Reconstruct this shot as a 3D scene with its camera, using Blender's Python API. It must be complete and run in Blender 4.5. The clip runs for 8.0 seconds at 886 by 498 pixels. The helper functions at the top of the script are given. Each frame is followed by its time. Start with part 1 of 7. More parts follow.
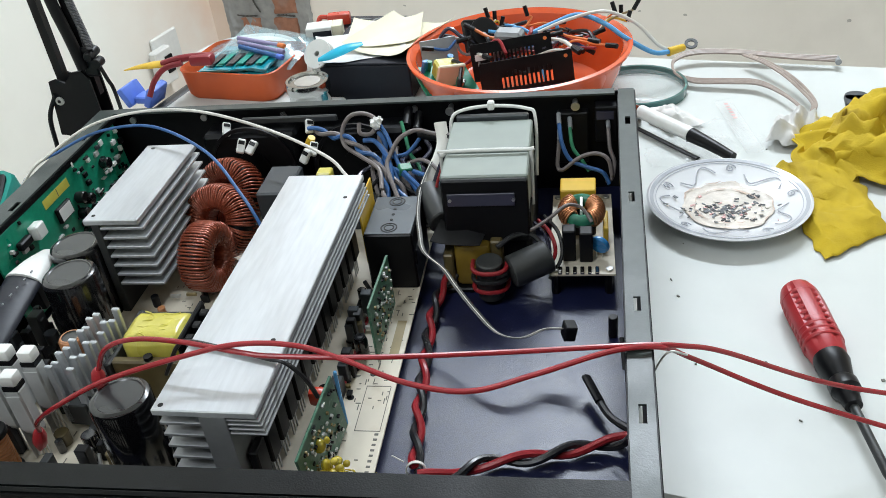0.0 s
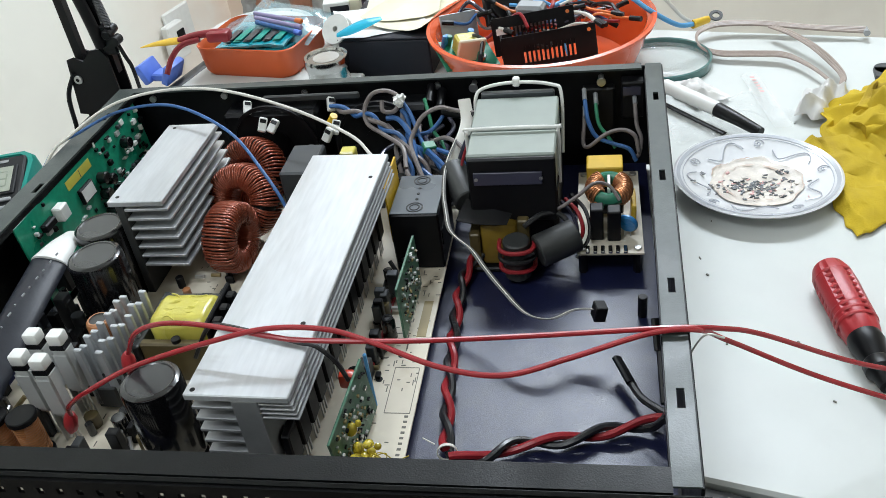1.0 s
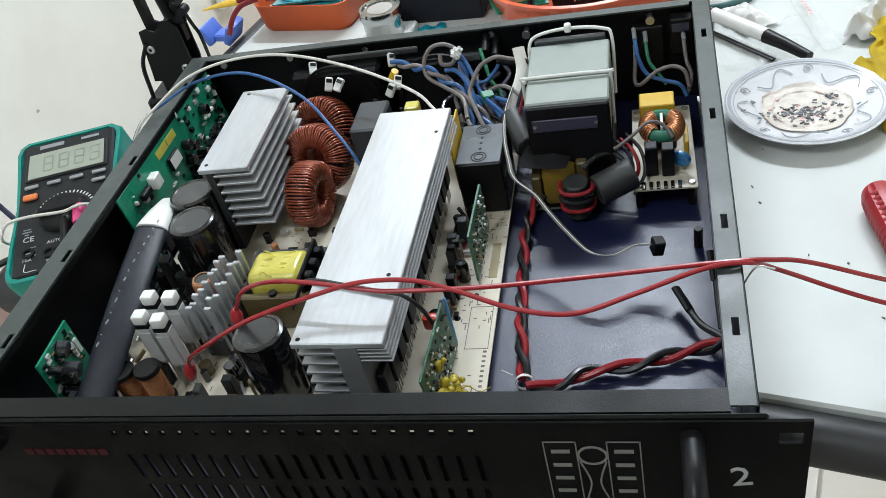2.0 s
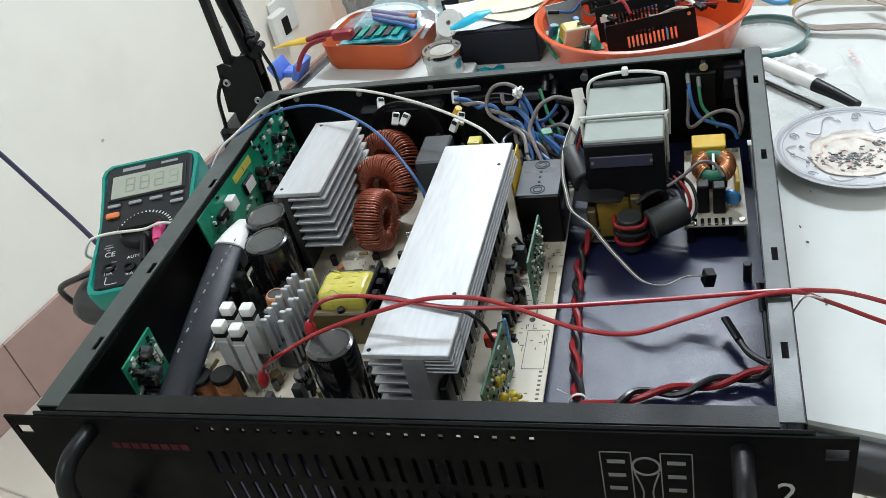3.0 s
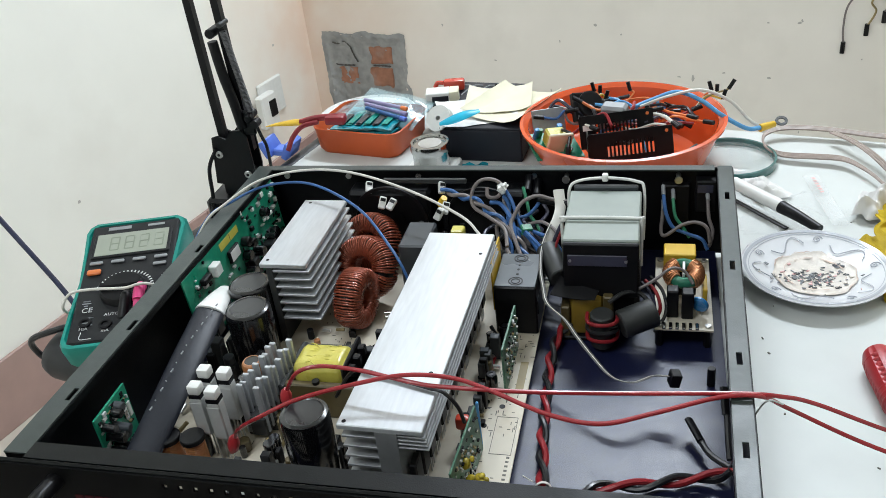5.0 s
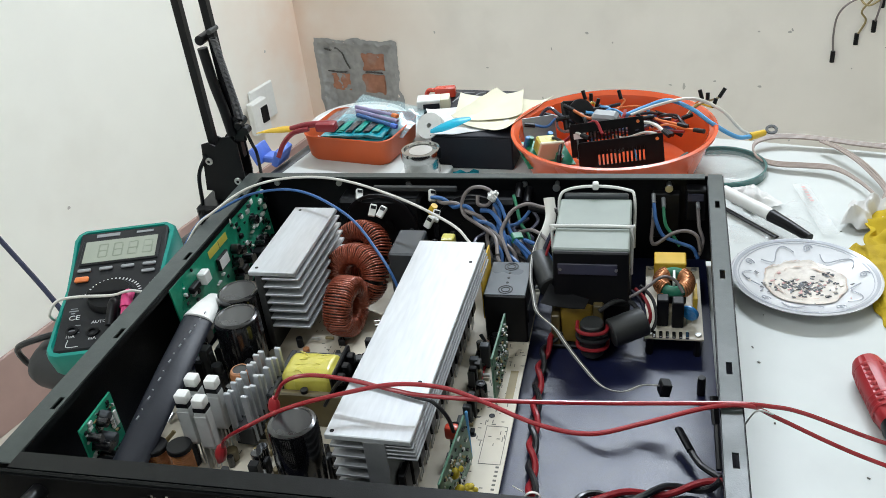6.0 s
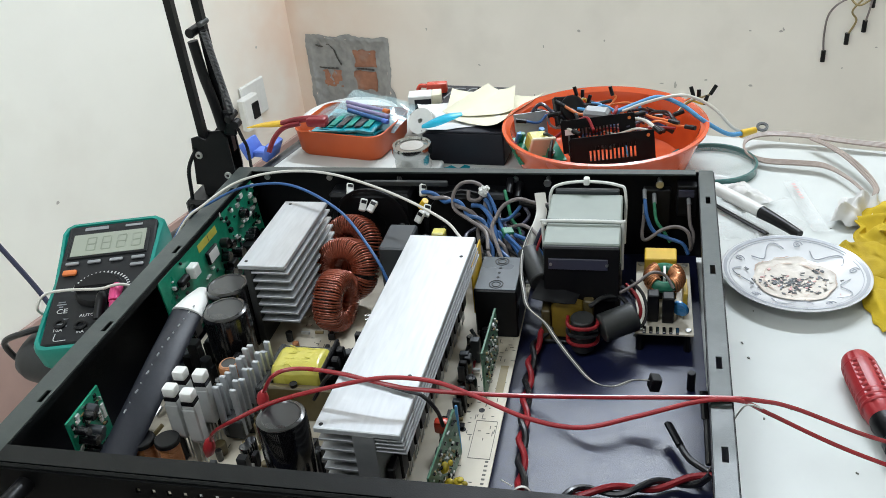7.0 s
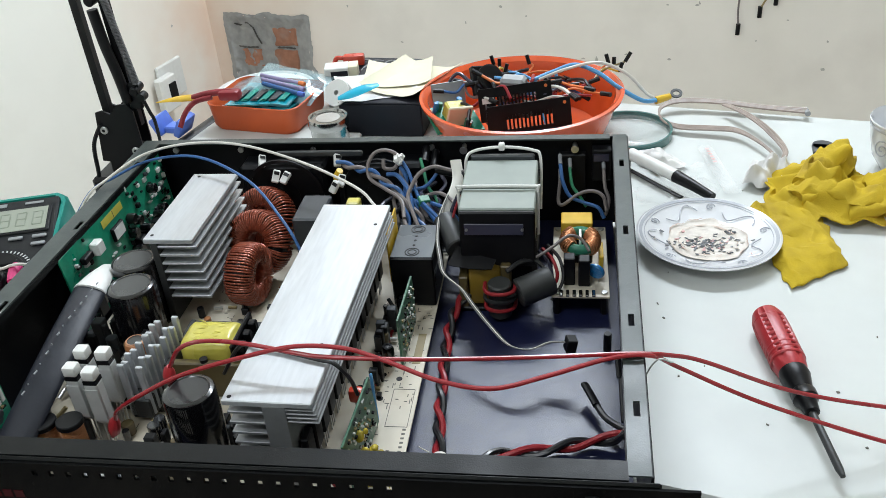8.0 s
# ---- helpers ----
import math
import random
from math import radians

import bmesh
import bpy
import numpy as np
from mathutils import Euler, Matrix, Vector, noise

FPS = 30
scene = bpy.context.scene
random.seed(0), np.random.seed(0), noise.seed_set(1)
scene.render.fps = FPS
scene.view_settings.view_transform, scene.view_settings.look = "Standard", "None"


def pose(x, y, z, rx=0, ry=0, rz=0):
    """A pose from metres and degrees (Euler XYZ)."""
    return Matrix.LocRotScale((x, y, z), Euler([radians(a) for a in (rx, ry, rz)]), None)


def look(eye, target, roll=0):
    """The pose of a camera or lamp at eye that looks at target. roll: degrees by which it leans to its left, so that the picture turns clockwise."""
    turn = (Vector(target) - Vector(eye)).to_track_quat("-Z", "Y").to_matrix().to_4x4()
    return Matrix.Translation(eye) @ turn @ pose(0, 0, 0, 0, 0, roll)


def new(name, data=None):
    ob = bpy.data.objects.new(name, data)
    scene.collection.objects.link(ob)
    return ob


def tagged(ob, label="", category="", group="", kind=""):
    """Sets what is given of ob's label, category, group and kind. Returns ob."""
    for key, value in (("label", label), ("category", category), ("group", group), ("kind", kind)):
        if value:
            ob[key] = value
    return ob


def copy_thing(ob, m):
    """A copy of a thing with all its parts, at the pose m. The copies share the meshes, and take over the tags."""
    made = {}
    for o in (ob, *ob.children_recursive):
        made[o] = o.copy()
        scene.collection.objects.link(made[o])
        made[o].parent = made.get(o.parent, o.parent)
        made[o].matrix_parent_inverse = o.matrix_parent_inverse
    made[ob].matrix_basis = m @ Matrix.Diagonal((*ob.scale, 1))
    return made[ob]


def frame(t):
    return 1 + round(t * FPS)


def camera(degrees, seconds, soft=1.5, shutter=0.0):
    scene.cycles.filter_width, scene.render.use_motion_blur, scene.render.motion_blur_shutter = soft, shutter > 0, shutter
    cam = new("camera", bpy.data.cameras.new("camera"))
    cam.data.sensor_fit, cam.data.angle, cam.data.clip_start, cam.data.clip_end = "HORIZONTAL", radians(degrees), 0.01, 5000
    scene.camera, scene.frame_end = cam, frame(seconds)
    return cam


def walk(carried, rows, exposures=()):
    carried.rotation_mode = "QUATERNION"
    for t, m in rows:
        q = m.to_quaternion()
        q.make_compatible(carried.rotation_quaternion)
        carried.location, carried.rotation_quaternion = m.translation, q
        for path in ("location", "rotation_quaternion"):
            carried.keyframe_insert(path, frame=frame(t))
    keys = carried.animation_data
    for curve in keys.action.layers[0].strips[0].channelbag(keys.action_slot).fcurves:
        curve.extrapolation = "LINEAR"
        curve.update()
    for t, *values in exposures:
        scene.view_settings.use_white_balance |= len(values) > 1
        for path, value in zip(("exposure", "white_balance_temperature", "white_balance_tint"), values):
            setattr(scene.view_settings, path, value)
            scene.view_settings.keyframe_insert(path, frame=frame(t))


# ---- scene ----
cam = camera(54.4, 8.0, soft=0.6)
PATH = [
    (0, (0.406, -0.233, 0.37), (0.075, 1.395, -0.744), -7.2),
    (0.5, (0.402, -0.226, 0.366), (0.062, 1.37, -0.79), -7.4),
    (1, (0.395, -0.227, 0.372), (0.038, 1.36, -0.791), -8.2),
    (1.5, (0.391, -0.23, 0.38), (-0.003, 1.31, -0.834), -10.8),
    (2, (0.395, -0.253, 0.413), (-0.09, 1.205, -0.869), -15.2),
    (2.2, (0.393, -0.265, 0.417), (-0.143, 1.153, -0.888), -17.4),
    (3.3, (0.378, -0.295, 0.43), (-0.189, 1.248, -0.709), -12.9),
    (3.5, (0.372, -0.299, 0.428), (-0.175, 1.261, -0.697), -11.4),
    (4, (0.373, -0.31, 0.429), (-0.137, 1.296, -0.648), -8.9),
    (4.5, (0.377, -0.308, 0.433), (-0.106, 1.325, -0.615), -7.6),
    (5, (0.379, -0.314, 0.435), (-0.098, 1.338, -0.587), -7.1),
    (6.5, (0.38, -0.31, 0.434), (-0.068, 1.356, -0.578), -6.3),
    (7, (0.38, -0.311, 0.431), (-0.059, 1.355, -0.585), -6.0),
    (7.5, (0.382, -0.308, 0.43), (-0.033, 1.354, -0.603), -5.6),
    (8, (0.392, -0.306, 0.414), (0.106, 1.365, -0.648), -4.9),
]
walk(cam, [(t, look(eye, target, roll)) for t, eye, target, roll in PATH], [(0.0, 0.12), (1.5, 0.12), (3.5, 0.04), (7.0, 0.04), (8.0, 0.08)])
TUBE_W, FILL_W = 40.0, 9.5

# ---- table frame: the table and the room are turned against the chassis ----
ROOM = pose(-0.172, 0.225, 0.0, 0, 0, -13.55)
TABLE_Z = -0.004

# ---- world and lamps ----
world = bpy.data.worlds.new("world")
world.use_nodes = True
world.node_tree.nodes["Background"].inputs["Color"].default_value = (0.75, 0.85, 1.0, 1)
world.node_tree.nodes["Background"].inputs["Strength"].default_value = 0.2
scene.world = world


def area_lamp(name, m, sx, sy, watts, colour):
    data = bpy.data.lights.new(name, "AREA")
    data.shape, data.size, data.size_y, data.energy, data.color = "RECTANGLE", sx, sy, watts, colour
    ob = new(name, data)
    ob.matrix_world = m
    return ob


area_lamp("tube_lamp_light", ROOM @ look((0.30, 1.600, 1.80), (0.30, 0.8, 0.0)), 1.15, 0.05, TUBE_W, (0.80, 0.895, 1.0))
# unseen fill lamp behind the viewpoint, added to brighten walls and front faces
area_lamp("ceiling_fill_light", ROOM @ look((0.10, -1.00, 1.925), (0.10, -1.00, 0.0)), 0.5, 0.5, FILL_W, (0.80, 0.895, 1.0))


# ---- mesh helpers ----
def finish(bm, name, material, smooth=35):
    me = bpy.data.meshes.new(name)
    bmesh.ops.recalc_face_normals(bm, faces=bm.faces)
    bm.to_mesh(me)
    bm.free()
    me.materials.append(material)
    if smooth:
        me.polygons.foreach_set("use_smooth", [True] * len(me.polygons))
        me.set_sharp_from_angle(angle=radians(smooth))
    return me


def part(name, bm, material, parent=None, label="", smooth=35, at=None):
    ob = new(name, finish(bm, name, material, smooth))
    ob.parent = parent
    if at is not None:
        ob.matrix_basis = at
    if label:
        ob["label"] = label
    return ob


def thing(name, label, category, at=None, group="", kind=""):
    ob = new(name)
    ob.empty_display_size = 0.02
    if at is not None:
        ob.matrix_basis = at
    return tagged(ob, label, category, group, kind)


def mesh(fn, *args, **kw):
    bm = bmesh.new()
    fn(bm, *args, **kw)
    return bm


def block(bm, x0, x1, y0, y1, z0, z1, bevel=0.0, m=None, seg=1):
    mat = Matrix.LocRotScale(((x0 + x1) / 2, (y0 + y1) / 2, (z0 + z1) / 2), None, (abs(x1 - x0), abs(y1 - y0), abs(z1 - z0)))
    made = bmesh.ops.create_cube(bm, size=1.0, matrix=(m @ mat) if m is not None else mat)["verts"]
    if bevel:
        edges = list({e for v in made for e in v.link_edges})
        bmesh.ops.bevel(bm, geom=edges, offset=bevel, segments=seg, profile=0.5, affect="EDGES")
    return bm


def lathe(bm, profile, seg=32, m=None):
    """Turns a profile of (radius, height) round the z axis."""
    rings = []
    m = m if m is not None else Matrix.Identity(4)
    for r, z in profile:
        if r < 1e-6:
            rings.append([bm.verts.new(m @ Vector((0, 0, z)))])
        else:
            rings.append([bm.verts.new(m @ Vector((r * math.cos(a), r * math.sin(a), z))) for a in (2 * math.pi * k / seg for k in range(seg))])
    for a, b in zip(rings, rings[1:]):
        for k in range(seg):
            j = (k + 1) % seg
            if len(a) == 1 and len(b) == 1:
                continue
            if len(a) == 1:
                bm.faces.new((a[0], b[k], b[j]))
            elif len(b) == 1:
                bm.faces.new((a[k], a[j], b[0]))
            else:
                bm.faces.new((a[k], a[j], b[j], b[k]))
    return bm


def rod(bm, p0, p1, r, r2=None, seg=16, bevel=0.0):
    """A capped cylinder or cone from p0 to p1."""
    p0, p1 = Vector(p0), Vector(p1)
    r2 = r if r2 is None else r2
    h = (p1 - p0).length
    m = Matrix.Translation(p0) @ (p1 - p0).to_track_quat("Z", "Y").to_matrix().to_4x4()
    b = bevel
    prof = [(0, 0), (r - b, 0), (r, b), (r2, h - b), (r2 - b, h), (0, h)] if b else [(0, 0), (r, 0), (r2, h), (0, h)]
    return lathe(bm, prof, seg, m)


def spline(points, per=8):
    """Points on a smooth line through the given points."""
    p = [Vector(q) for q in points]
    p = [2 * p[0] - p[1]] + p + [2 * p[-1] - p[-2]]
    out = []
    for a, b, c, d in zip(p, p[1:], p[2:], p[3:]):
        for k in range(per):
            t = k / per
            out.append(0.5 * (2 * b + (c - a) * t + (2 * a - 5 * b + 4 * c - d) * t * t + (3 * b - a - 3 * c + d) * t ** 3))
    return out + [p[-2]]


def sweep(bm, line, r, seg=8, flat=1.0, up=None, radii=None):
    """A tube along the line; flat squeezes it along the up direction."""
    line = [Vector(p) for p in line]
    nrm = Vector(up) if up else None
    rings = []
    for k, p in enumerate(line):
        t = (line[min(k + 1, len(line) - 1)] - line[max(k - 1, 0)]).normalized()
        if nrm is None:
            nrm = t.orthogonal()
        n = Vector(up) if up else nrm
        n = n - t * n.dot(t)
        n = n.normalized() if n.length > 1e-6 else t.orthogonal().normalized()
        nrm, b = n, t.cross(n)
        rr = radii[k] if radii else r
        rings.append([bm.verts.new(p + rr * (math.cos(a) * b + flat * math.sin(a) * n)) for a in (2 * math.pi * j / seg for j in range(seg))])
    for a, b in zip(rings, rings[1:]):
        for j in range(seg):
            i = (j + 1) % seg
            bm.faces.new((a[j], a[i], b[i], b[j]))
    bm.faces.new(rings[0][::-1])
    bm.faces.new(rings[-1])
    return bm


def wire(bm, points, r, seg=8, per=8, **kw):
    return sweep(bm, spline(points, per), r, seg, **kw)


def sheet(bm, nx, ny, fn, thick=0.0):
    """A grid of nx by ny cells; fn(u, v) gives each point."""
    g = [[bm.verts.new(fn(i / nx, j / ny)) for i in range(nx + 1)] for j in range(ny + 1)]
    for j in range(ny):
        for i in range(nx):
            bm.faces.new((g[j][i], g[j][i + 1], g[j + 1][i + 1], g[j + 1][i]))
    if thick:
        h = [[bm.verts.new(v.co - Vector((0, 0, thick))) for v in row] for row in g]
        for j in range(ny):
            for i in range(nx):
                bm.faces.new((h[j][i], h[j + 1][i], h[j + 1][i + 1], h[j][i + 1]))
        ring = [(0, i) for i in range(nx)] + [(j, nx) for j in range(ny)] + [(ny, i) for i in range(nx, 0, -1)] + [(j, 0) for j in range(ny, 0, -1)]
        for (a, b), (c, d) in zip(ring, ring[1:] + ring[:1]):
            bm.faces.new((g[a][b], h[a][b], h[c][d], g[c][d]))
    return bm


def letters(name, text, size, material, parent, at, extrude=0.0002):
    """Lettering in the built-in font, turned into a mesh."""
    data = bpy.data.curves.new(name, "FONT")
    data.body, data.size, data.extrude, data.resolution_u = text, size, extrude, 2
    data.align_x = "CENTER"
    holder = bpy.data.objects.new(name, data)
    scene.collection.objects.link(holder)
    me = bpy.data.meshes.new_from_object(holder.evaluated_get(bpy.context.evaluated_depsgraph_get()))
    bpy.data.objects.remove(holder)
    me.materials.clear()
    me.materials.append(material)
    ob = new(name, me)
    ob.parent = parent
    ob.matrix_basis = at
    return ob


# ---- materials ----
def surface(name, colour, rough=0.5, metal=0.0, vary=0.12, scale=60.0, stain=0.0, stain_scale=6.0, stain_colour=(0.3, 0.25, 0.2),
            bump=0.0, bump_scale=400.0, coat=0.0, spec=0.5, alpha=1.0, trans=0.0, per_object=0.0, stretch=(1, 1, 1), rough_vary=0.1, tint_fade=None):
    """A painted, moulded or metal surface with grain at two scales, stains and fine relief."""
    m = bpy.data.materials.new(name)
    m.use_nodes = True
    t = m.node_tree
    n, link = t.nodes, t.links.new
    p = n["Principled BSDF"]
    p.inputs["Metallic"].default_value = metal
    p.inputs["Coat Weight"].default_value = coat
    p.inputs["Coat Roughness"].default_value = 0.08
    p.inputs["Specular IOR Level"].default_value = spec
    p.inputs["Alpha"].default_value = alpha
    p.inputs["Transmission Weight"].default_value = trans
    pos = n.new("ShaderNodeTexCoord")
    mp = n.new("ShaderNodeMapping")
    mp.inputs["Scale"].default_value = stretch
    link(pos.outputs["Object"], mp.inputs["Vector"])

    def noise_node(sc, detail=4.0):
        q = n.new("ShaderNodeTexNoise")
        q.inputs["Scale"].default_value, q.inputs["Detail"].default_value = sc, detail
        link(mp.outputs["Vector"], q.inputs["Vector"])
        return q

    def ramp(src, lo, hi, a, b):
        q = n.new("ShaderNodeMapRange")
        q.inputs["From Min"].default_value, q.inputs["From Max"].default_value = lo, hi
        q.inputs["To Min"].default_value, q.inputs["To Max"].default_value = a, b
        link(src, q.inputs["Value"])
        return q.outputs["Result"]

    fine, broad = noise_node(scale), noise_node(scale / 9.0)
    add = n.new("ShaderNodeMath")
    add.operation = "ADD"
    link(fine.outputs["Fac"], add.inputs[0])
    link(broad.outputs["Fac"], add.inputs[1])
    val = ramp(add.outputs[0], 0.6, 1.4, 1 - vary, 1 + vary)
    hsv = n.new("ShaderNodeHueSaturation")
    hsv.inputs["Color"].default_value = (*colour, 1)
    link(val, hsv.inputs["Value"])
    colour_out = hsv.outputs["Color"]
    if per_object:
        info = n.new("ShaderNodeObjectInfo")
        h2 = n.new("ShaderNodeHueSaturation")
        link(colour_out, h2.inputs["Color"])
        link(ramp(info.outputs["Random"], 0, 1, 1 - per_object, 1 + per_object), h2.inputs["Value"])
        colour_out = h2.outputs["Color"]
    # Tint strongest at one end of an axis, thinning out through noise.
    if tint_fade:
        axis, near, far, tint, amount = tint_fade
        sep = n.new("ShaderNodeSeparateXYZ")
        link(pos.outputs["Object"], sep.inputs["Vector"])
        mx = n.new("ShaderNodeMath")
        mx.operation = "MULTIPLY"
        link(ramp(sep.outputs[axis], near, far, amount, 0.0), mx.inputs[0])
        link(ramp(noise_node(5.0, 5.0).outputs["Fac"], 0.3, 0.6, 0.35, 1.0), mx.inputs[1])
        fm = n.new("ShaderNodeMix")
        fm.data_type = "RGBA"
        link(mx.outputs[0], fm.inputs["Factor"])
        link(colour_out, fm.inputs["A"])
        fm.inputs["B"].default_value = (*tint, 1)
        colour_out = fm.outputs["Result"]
    if stain:
        st = noise_node(stain_scale, 6.0)
        mix = n.new("ShaderNodeMix")
        mix.data_type = "RGBA"
        link(ramp(st.outputs["Fac"], 0.55, 0.75, 0, stain), mix.inputs["Factor"])
        link(colour_out, mix.inputs["A"])
        mix.inputs["B"].default_value = (*stain_colour, 1)
        colour_out = mix.outputs["Result"]
    link(colour_out, p.inputs["Base Color"])
    link(ramp(broad.outputs["Fac"], 0.3, 0.7, max(0.02, rough - rough_vary), min(1, rough + rough_vary)), p.inputs["Roughness"])
    if bump:
        bn = noise_node(bump_scale)
        b = n.new("ShaderNodeBump")
        b.inputs["Strength"].default_value, b.inputs["Distance"].default_value = bump, 0.0006
        link(bn.outputs["Fac"], b.inputs["Height"])
        link(b.outputs["Normal"], p.inputs["Normal"])
    return m


def glow(name, colour, strength):
    m = bpy.data.materials.new(name)
    m.use_nodes = True
    p = m.node_tree.nodes["Principled BSDF"]
    p.inputs["Base Color"].default_value = (*colour, 1)
    p.inputs["Emission Color"].default_value = (*colour, 1)
    p.inputs["Emission Strength"].default_value = strength
    return m


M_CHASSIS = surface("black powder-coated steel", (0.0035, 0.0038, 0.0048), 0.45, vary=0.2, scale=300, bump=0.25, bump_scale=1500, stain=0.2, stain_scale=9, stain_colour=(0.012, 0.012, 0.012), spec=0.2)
# Same steel as the chassis; glare on the upward flanges is in its lighter base.
M_RIM = surface("worn steel rim lightened for glare", (0.045, 0.056, 0.052), 0.40, spec=0.4, vary=0.2, scale=200, bump=0.15, bump_scale=1200, stain=0.3, stain_scale=30, stain_colour=(0.10, 0.115, 0.105))
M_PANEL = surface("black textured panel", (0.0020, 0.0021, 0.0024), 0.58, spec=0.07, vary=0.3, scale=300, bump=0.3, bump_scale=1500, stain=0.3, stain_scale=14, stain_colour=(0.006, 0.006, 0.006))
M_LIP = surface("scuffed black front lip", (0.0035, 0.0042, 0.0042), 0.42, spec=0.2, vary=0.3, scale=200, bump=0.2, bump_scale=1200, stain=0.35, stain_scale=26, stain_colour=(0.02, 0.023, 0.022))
M_FLOORPAN = surface("blue-black painted steel floor", (0.010, 0.013, 0.046), 0.31, spec=0.48, vary=0.3, scale=600, bump=0.2, bump_scale=1600, stain=0.2, stain_scale=60, stain_colour=(0.025, 0.026, 0.035), rough_vary=0.03)
M_TABLE = surface("white laminate", (0.62, 0.643, 0.62), 0.42, spec=0.25, vary=0.04, scale=30, stain=0.22, stain_scale=9, stain_colour=(0.55, 0.53, 0.46))
M_BAND = surface("black rubber edge band", (0.012, 0.012, 0.013), 0.5, vary=0.2, scale=90)
# Both walls turn peach towards the room corner.
M_WALL = surface("cream wall paint", (0.93, 0.89, 0.825), 0.75, tint_fade=("X", -0.90, -0.35, (0.80, 0.60, 0.47), 0.8), vary=0.05, scale=7, stain=0.42, stain_scale=4.0, stain_colour=(0.70, 0.66, 0.60), bump=0.2, bump_scale=220)
M_WALL_L = surface("off-white wall paint", (0.92, 0.92, 0.86), 0.7, tint_fade=("Y", 1.70, 1.25, (0.82, 0.60, 0.46), 0.85), vary=0.03, scale=7, stain=0.3, stain_scale=3.0, stain_colour=(0.72, 0.68, 0.61), bump=0.15, bump_scale=200)
M_CEIL = surface("white ceiling paint", (0.82, 0.82, 0.80), 0.8, vary=0.02, scale=8)
M_SKIRT = surface("dusty pink skirting tile", (0.40, 0.27, 0.24), 0.4, vary=0.08, scale=25)
M_TILE = surface("beige floor tile", (0.55, 0.50, 0.43), 0.35, vary=0.08, scale=14, stain=0.3, stain_scale=5, stain_colour=(0.4, 0.35, 0.3), per_object=0.05)
M_GROUT = surface("floor grout", (0.35, 0.32, 0.28), 0.8)
M_CEMENT = surface("rough grey cement", (0.33, 0.335, 0.33), 0.9, vary=0.3, scale=40, bump=1.0, bump_scale=120)
M_CREVICE = surface("crevice shade", (0.10, 0.095, 0.09), 0.95, vary=0.3, scale=90)
M_BRICK = surface("red clay brick", (0.38, 0.18, 0.115), 0.9, vary=0.3, scale=60, bump=1.0, bump_scale=150, stain=0.5, stain_scale=20, stain_colour=(0.4, 0.36, 0.33))
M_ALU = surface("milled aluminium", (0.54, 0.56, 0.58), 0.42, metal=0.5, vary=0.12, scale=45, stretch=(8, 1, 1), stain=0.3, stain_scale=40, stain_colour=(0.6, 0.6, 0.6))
# aluminium darkened for shaded heat sink parts; the basin plate uses it too
M_ALU_DARK = surface("darker aluminium", (0.38, 0.39, 0.40), 0.5, metal=0.7, vary=0.12, scale=120)
M_SPRING = surface("dull spring steel", (0.16, 0.16, 0.165), 0.4, metal=0.8, vary=0.15, scale=200)
M_STEEL = surface("zinc-plated steel", (0.55, 0.55, 0.54), 0.35, metal=0.9, vary=0.1, scale=200)
M_COPPER = surface("enamelled copper wire", (0.28, 0.060, 0.028), 0.30, metal=0.35, vary=0.3, scale=400, coat=0.4)
M_COPPER_D = surface("shadowed copper winding", (0.20, 0.05, 0.03), 0.5, vary=0.3, scale=300)
M_COPPER_B = surface("bright copper wire", (0.60, 0.25, 0.11), 0.3, metal=0.6, vary=0.25, scale=400, coat=0.3)
M_PCB = surface("cream circuit board", (0.63, 0.57, 0.455), 0.5, vary=0.08, scale=60, stain=0.45, stain_scale=45, stain_colour=(0.40, 0.30, 0.18))
M_PCB_G = surface("green solder mask", (0.010, 0.26, 0.15), 0.35, vary=0.25, scale=300, coat=0.3, stain=0.35, stain_scale=180, stain_colour=(0.05, 0.30, 0.2))
M_PCB_D = surface("dark green circuit board", (0.06, 0.16, 0.10), 0.45, vary=0.35, scale=350, stain=0.6, stain_scale=260, stain_colour=(0.30, 0.36, 0.30))
M_BLACK = surface("black plastic", (0.006, 0.006, 0.007), 0.4, vary=0.2, scale=150, spec=0.25)
M_GREY_BOX = surface("dark grey moulded box", (0.040, 0.046, 0.052), 0.42, vary=0.1, scale=150)
M_SLEEVE = surface("glossy black sleeve", (0.006, 0.006, 0.007), 0.2, vary=0.2, scale=100, coat=0.6)
M_CAP_TOP = surface("capacitor top", (0.011, 0.0115, 0.013), 0.3, vary=0.2, scale=120, coat=0.3)
M_SHRINK = surface("charcoal heat-shrink tube", (0.013, 0.015, 0.022), 0.42, spec=0.35, vary=0.15, scale=100, bump=0.4, bump_scale=140)
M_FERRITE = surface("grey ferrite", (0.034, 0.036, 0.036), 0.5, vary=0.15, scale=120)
M_TAPE = surface("yellow polyester tape", (0.60, 0.53, 0.09), 0.3, vary=0.15, scale=90, coat=0.4, bump=0.5, bump_scale=250)
M_YELLOW = surface("yellow moulded plastic", (0.72, 0.45, 0.03), 0.35, vary=0.08, scale=90)
M_GLUE = surface("translucent yellow glue", (0.66, 0.52, 0.05), 0.15, vary=0.2, scale=120, coat=0.7, trans=0.3)
M_WHITE = surface("white plastic", (0.76, 0.76, 0.73), 0.4, vary=0.06, scale=80)
M_WHITE_WIRE = surface("off-white insulation", (0.70, 0.68, 0.62), 0.45, vary=0.08, scale=120)
M_BLUE_WIRE = surface("blue insulation", (0.035, 0.12, 0.32), 0.4, vary=0.1, scale=120)
M_NAVY = surface("dark navy insulation", (0.012, 0.016, 0.05), 0.45)
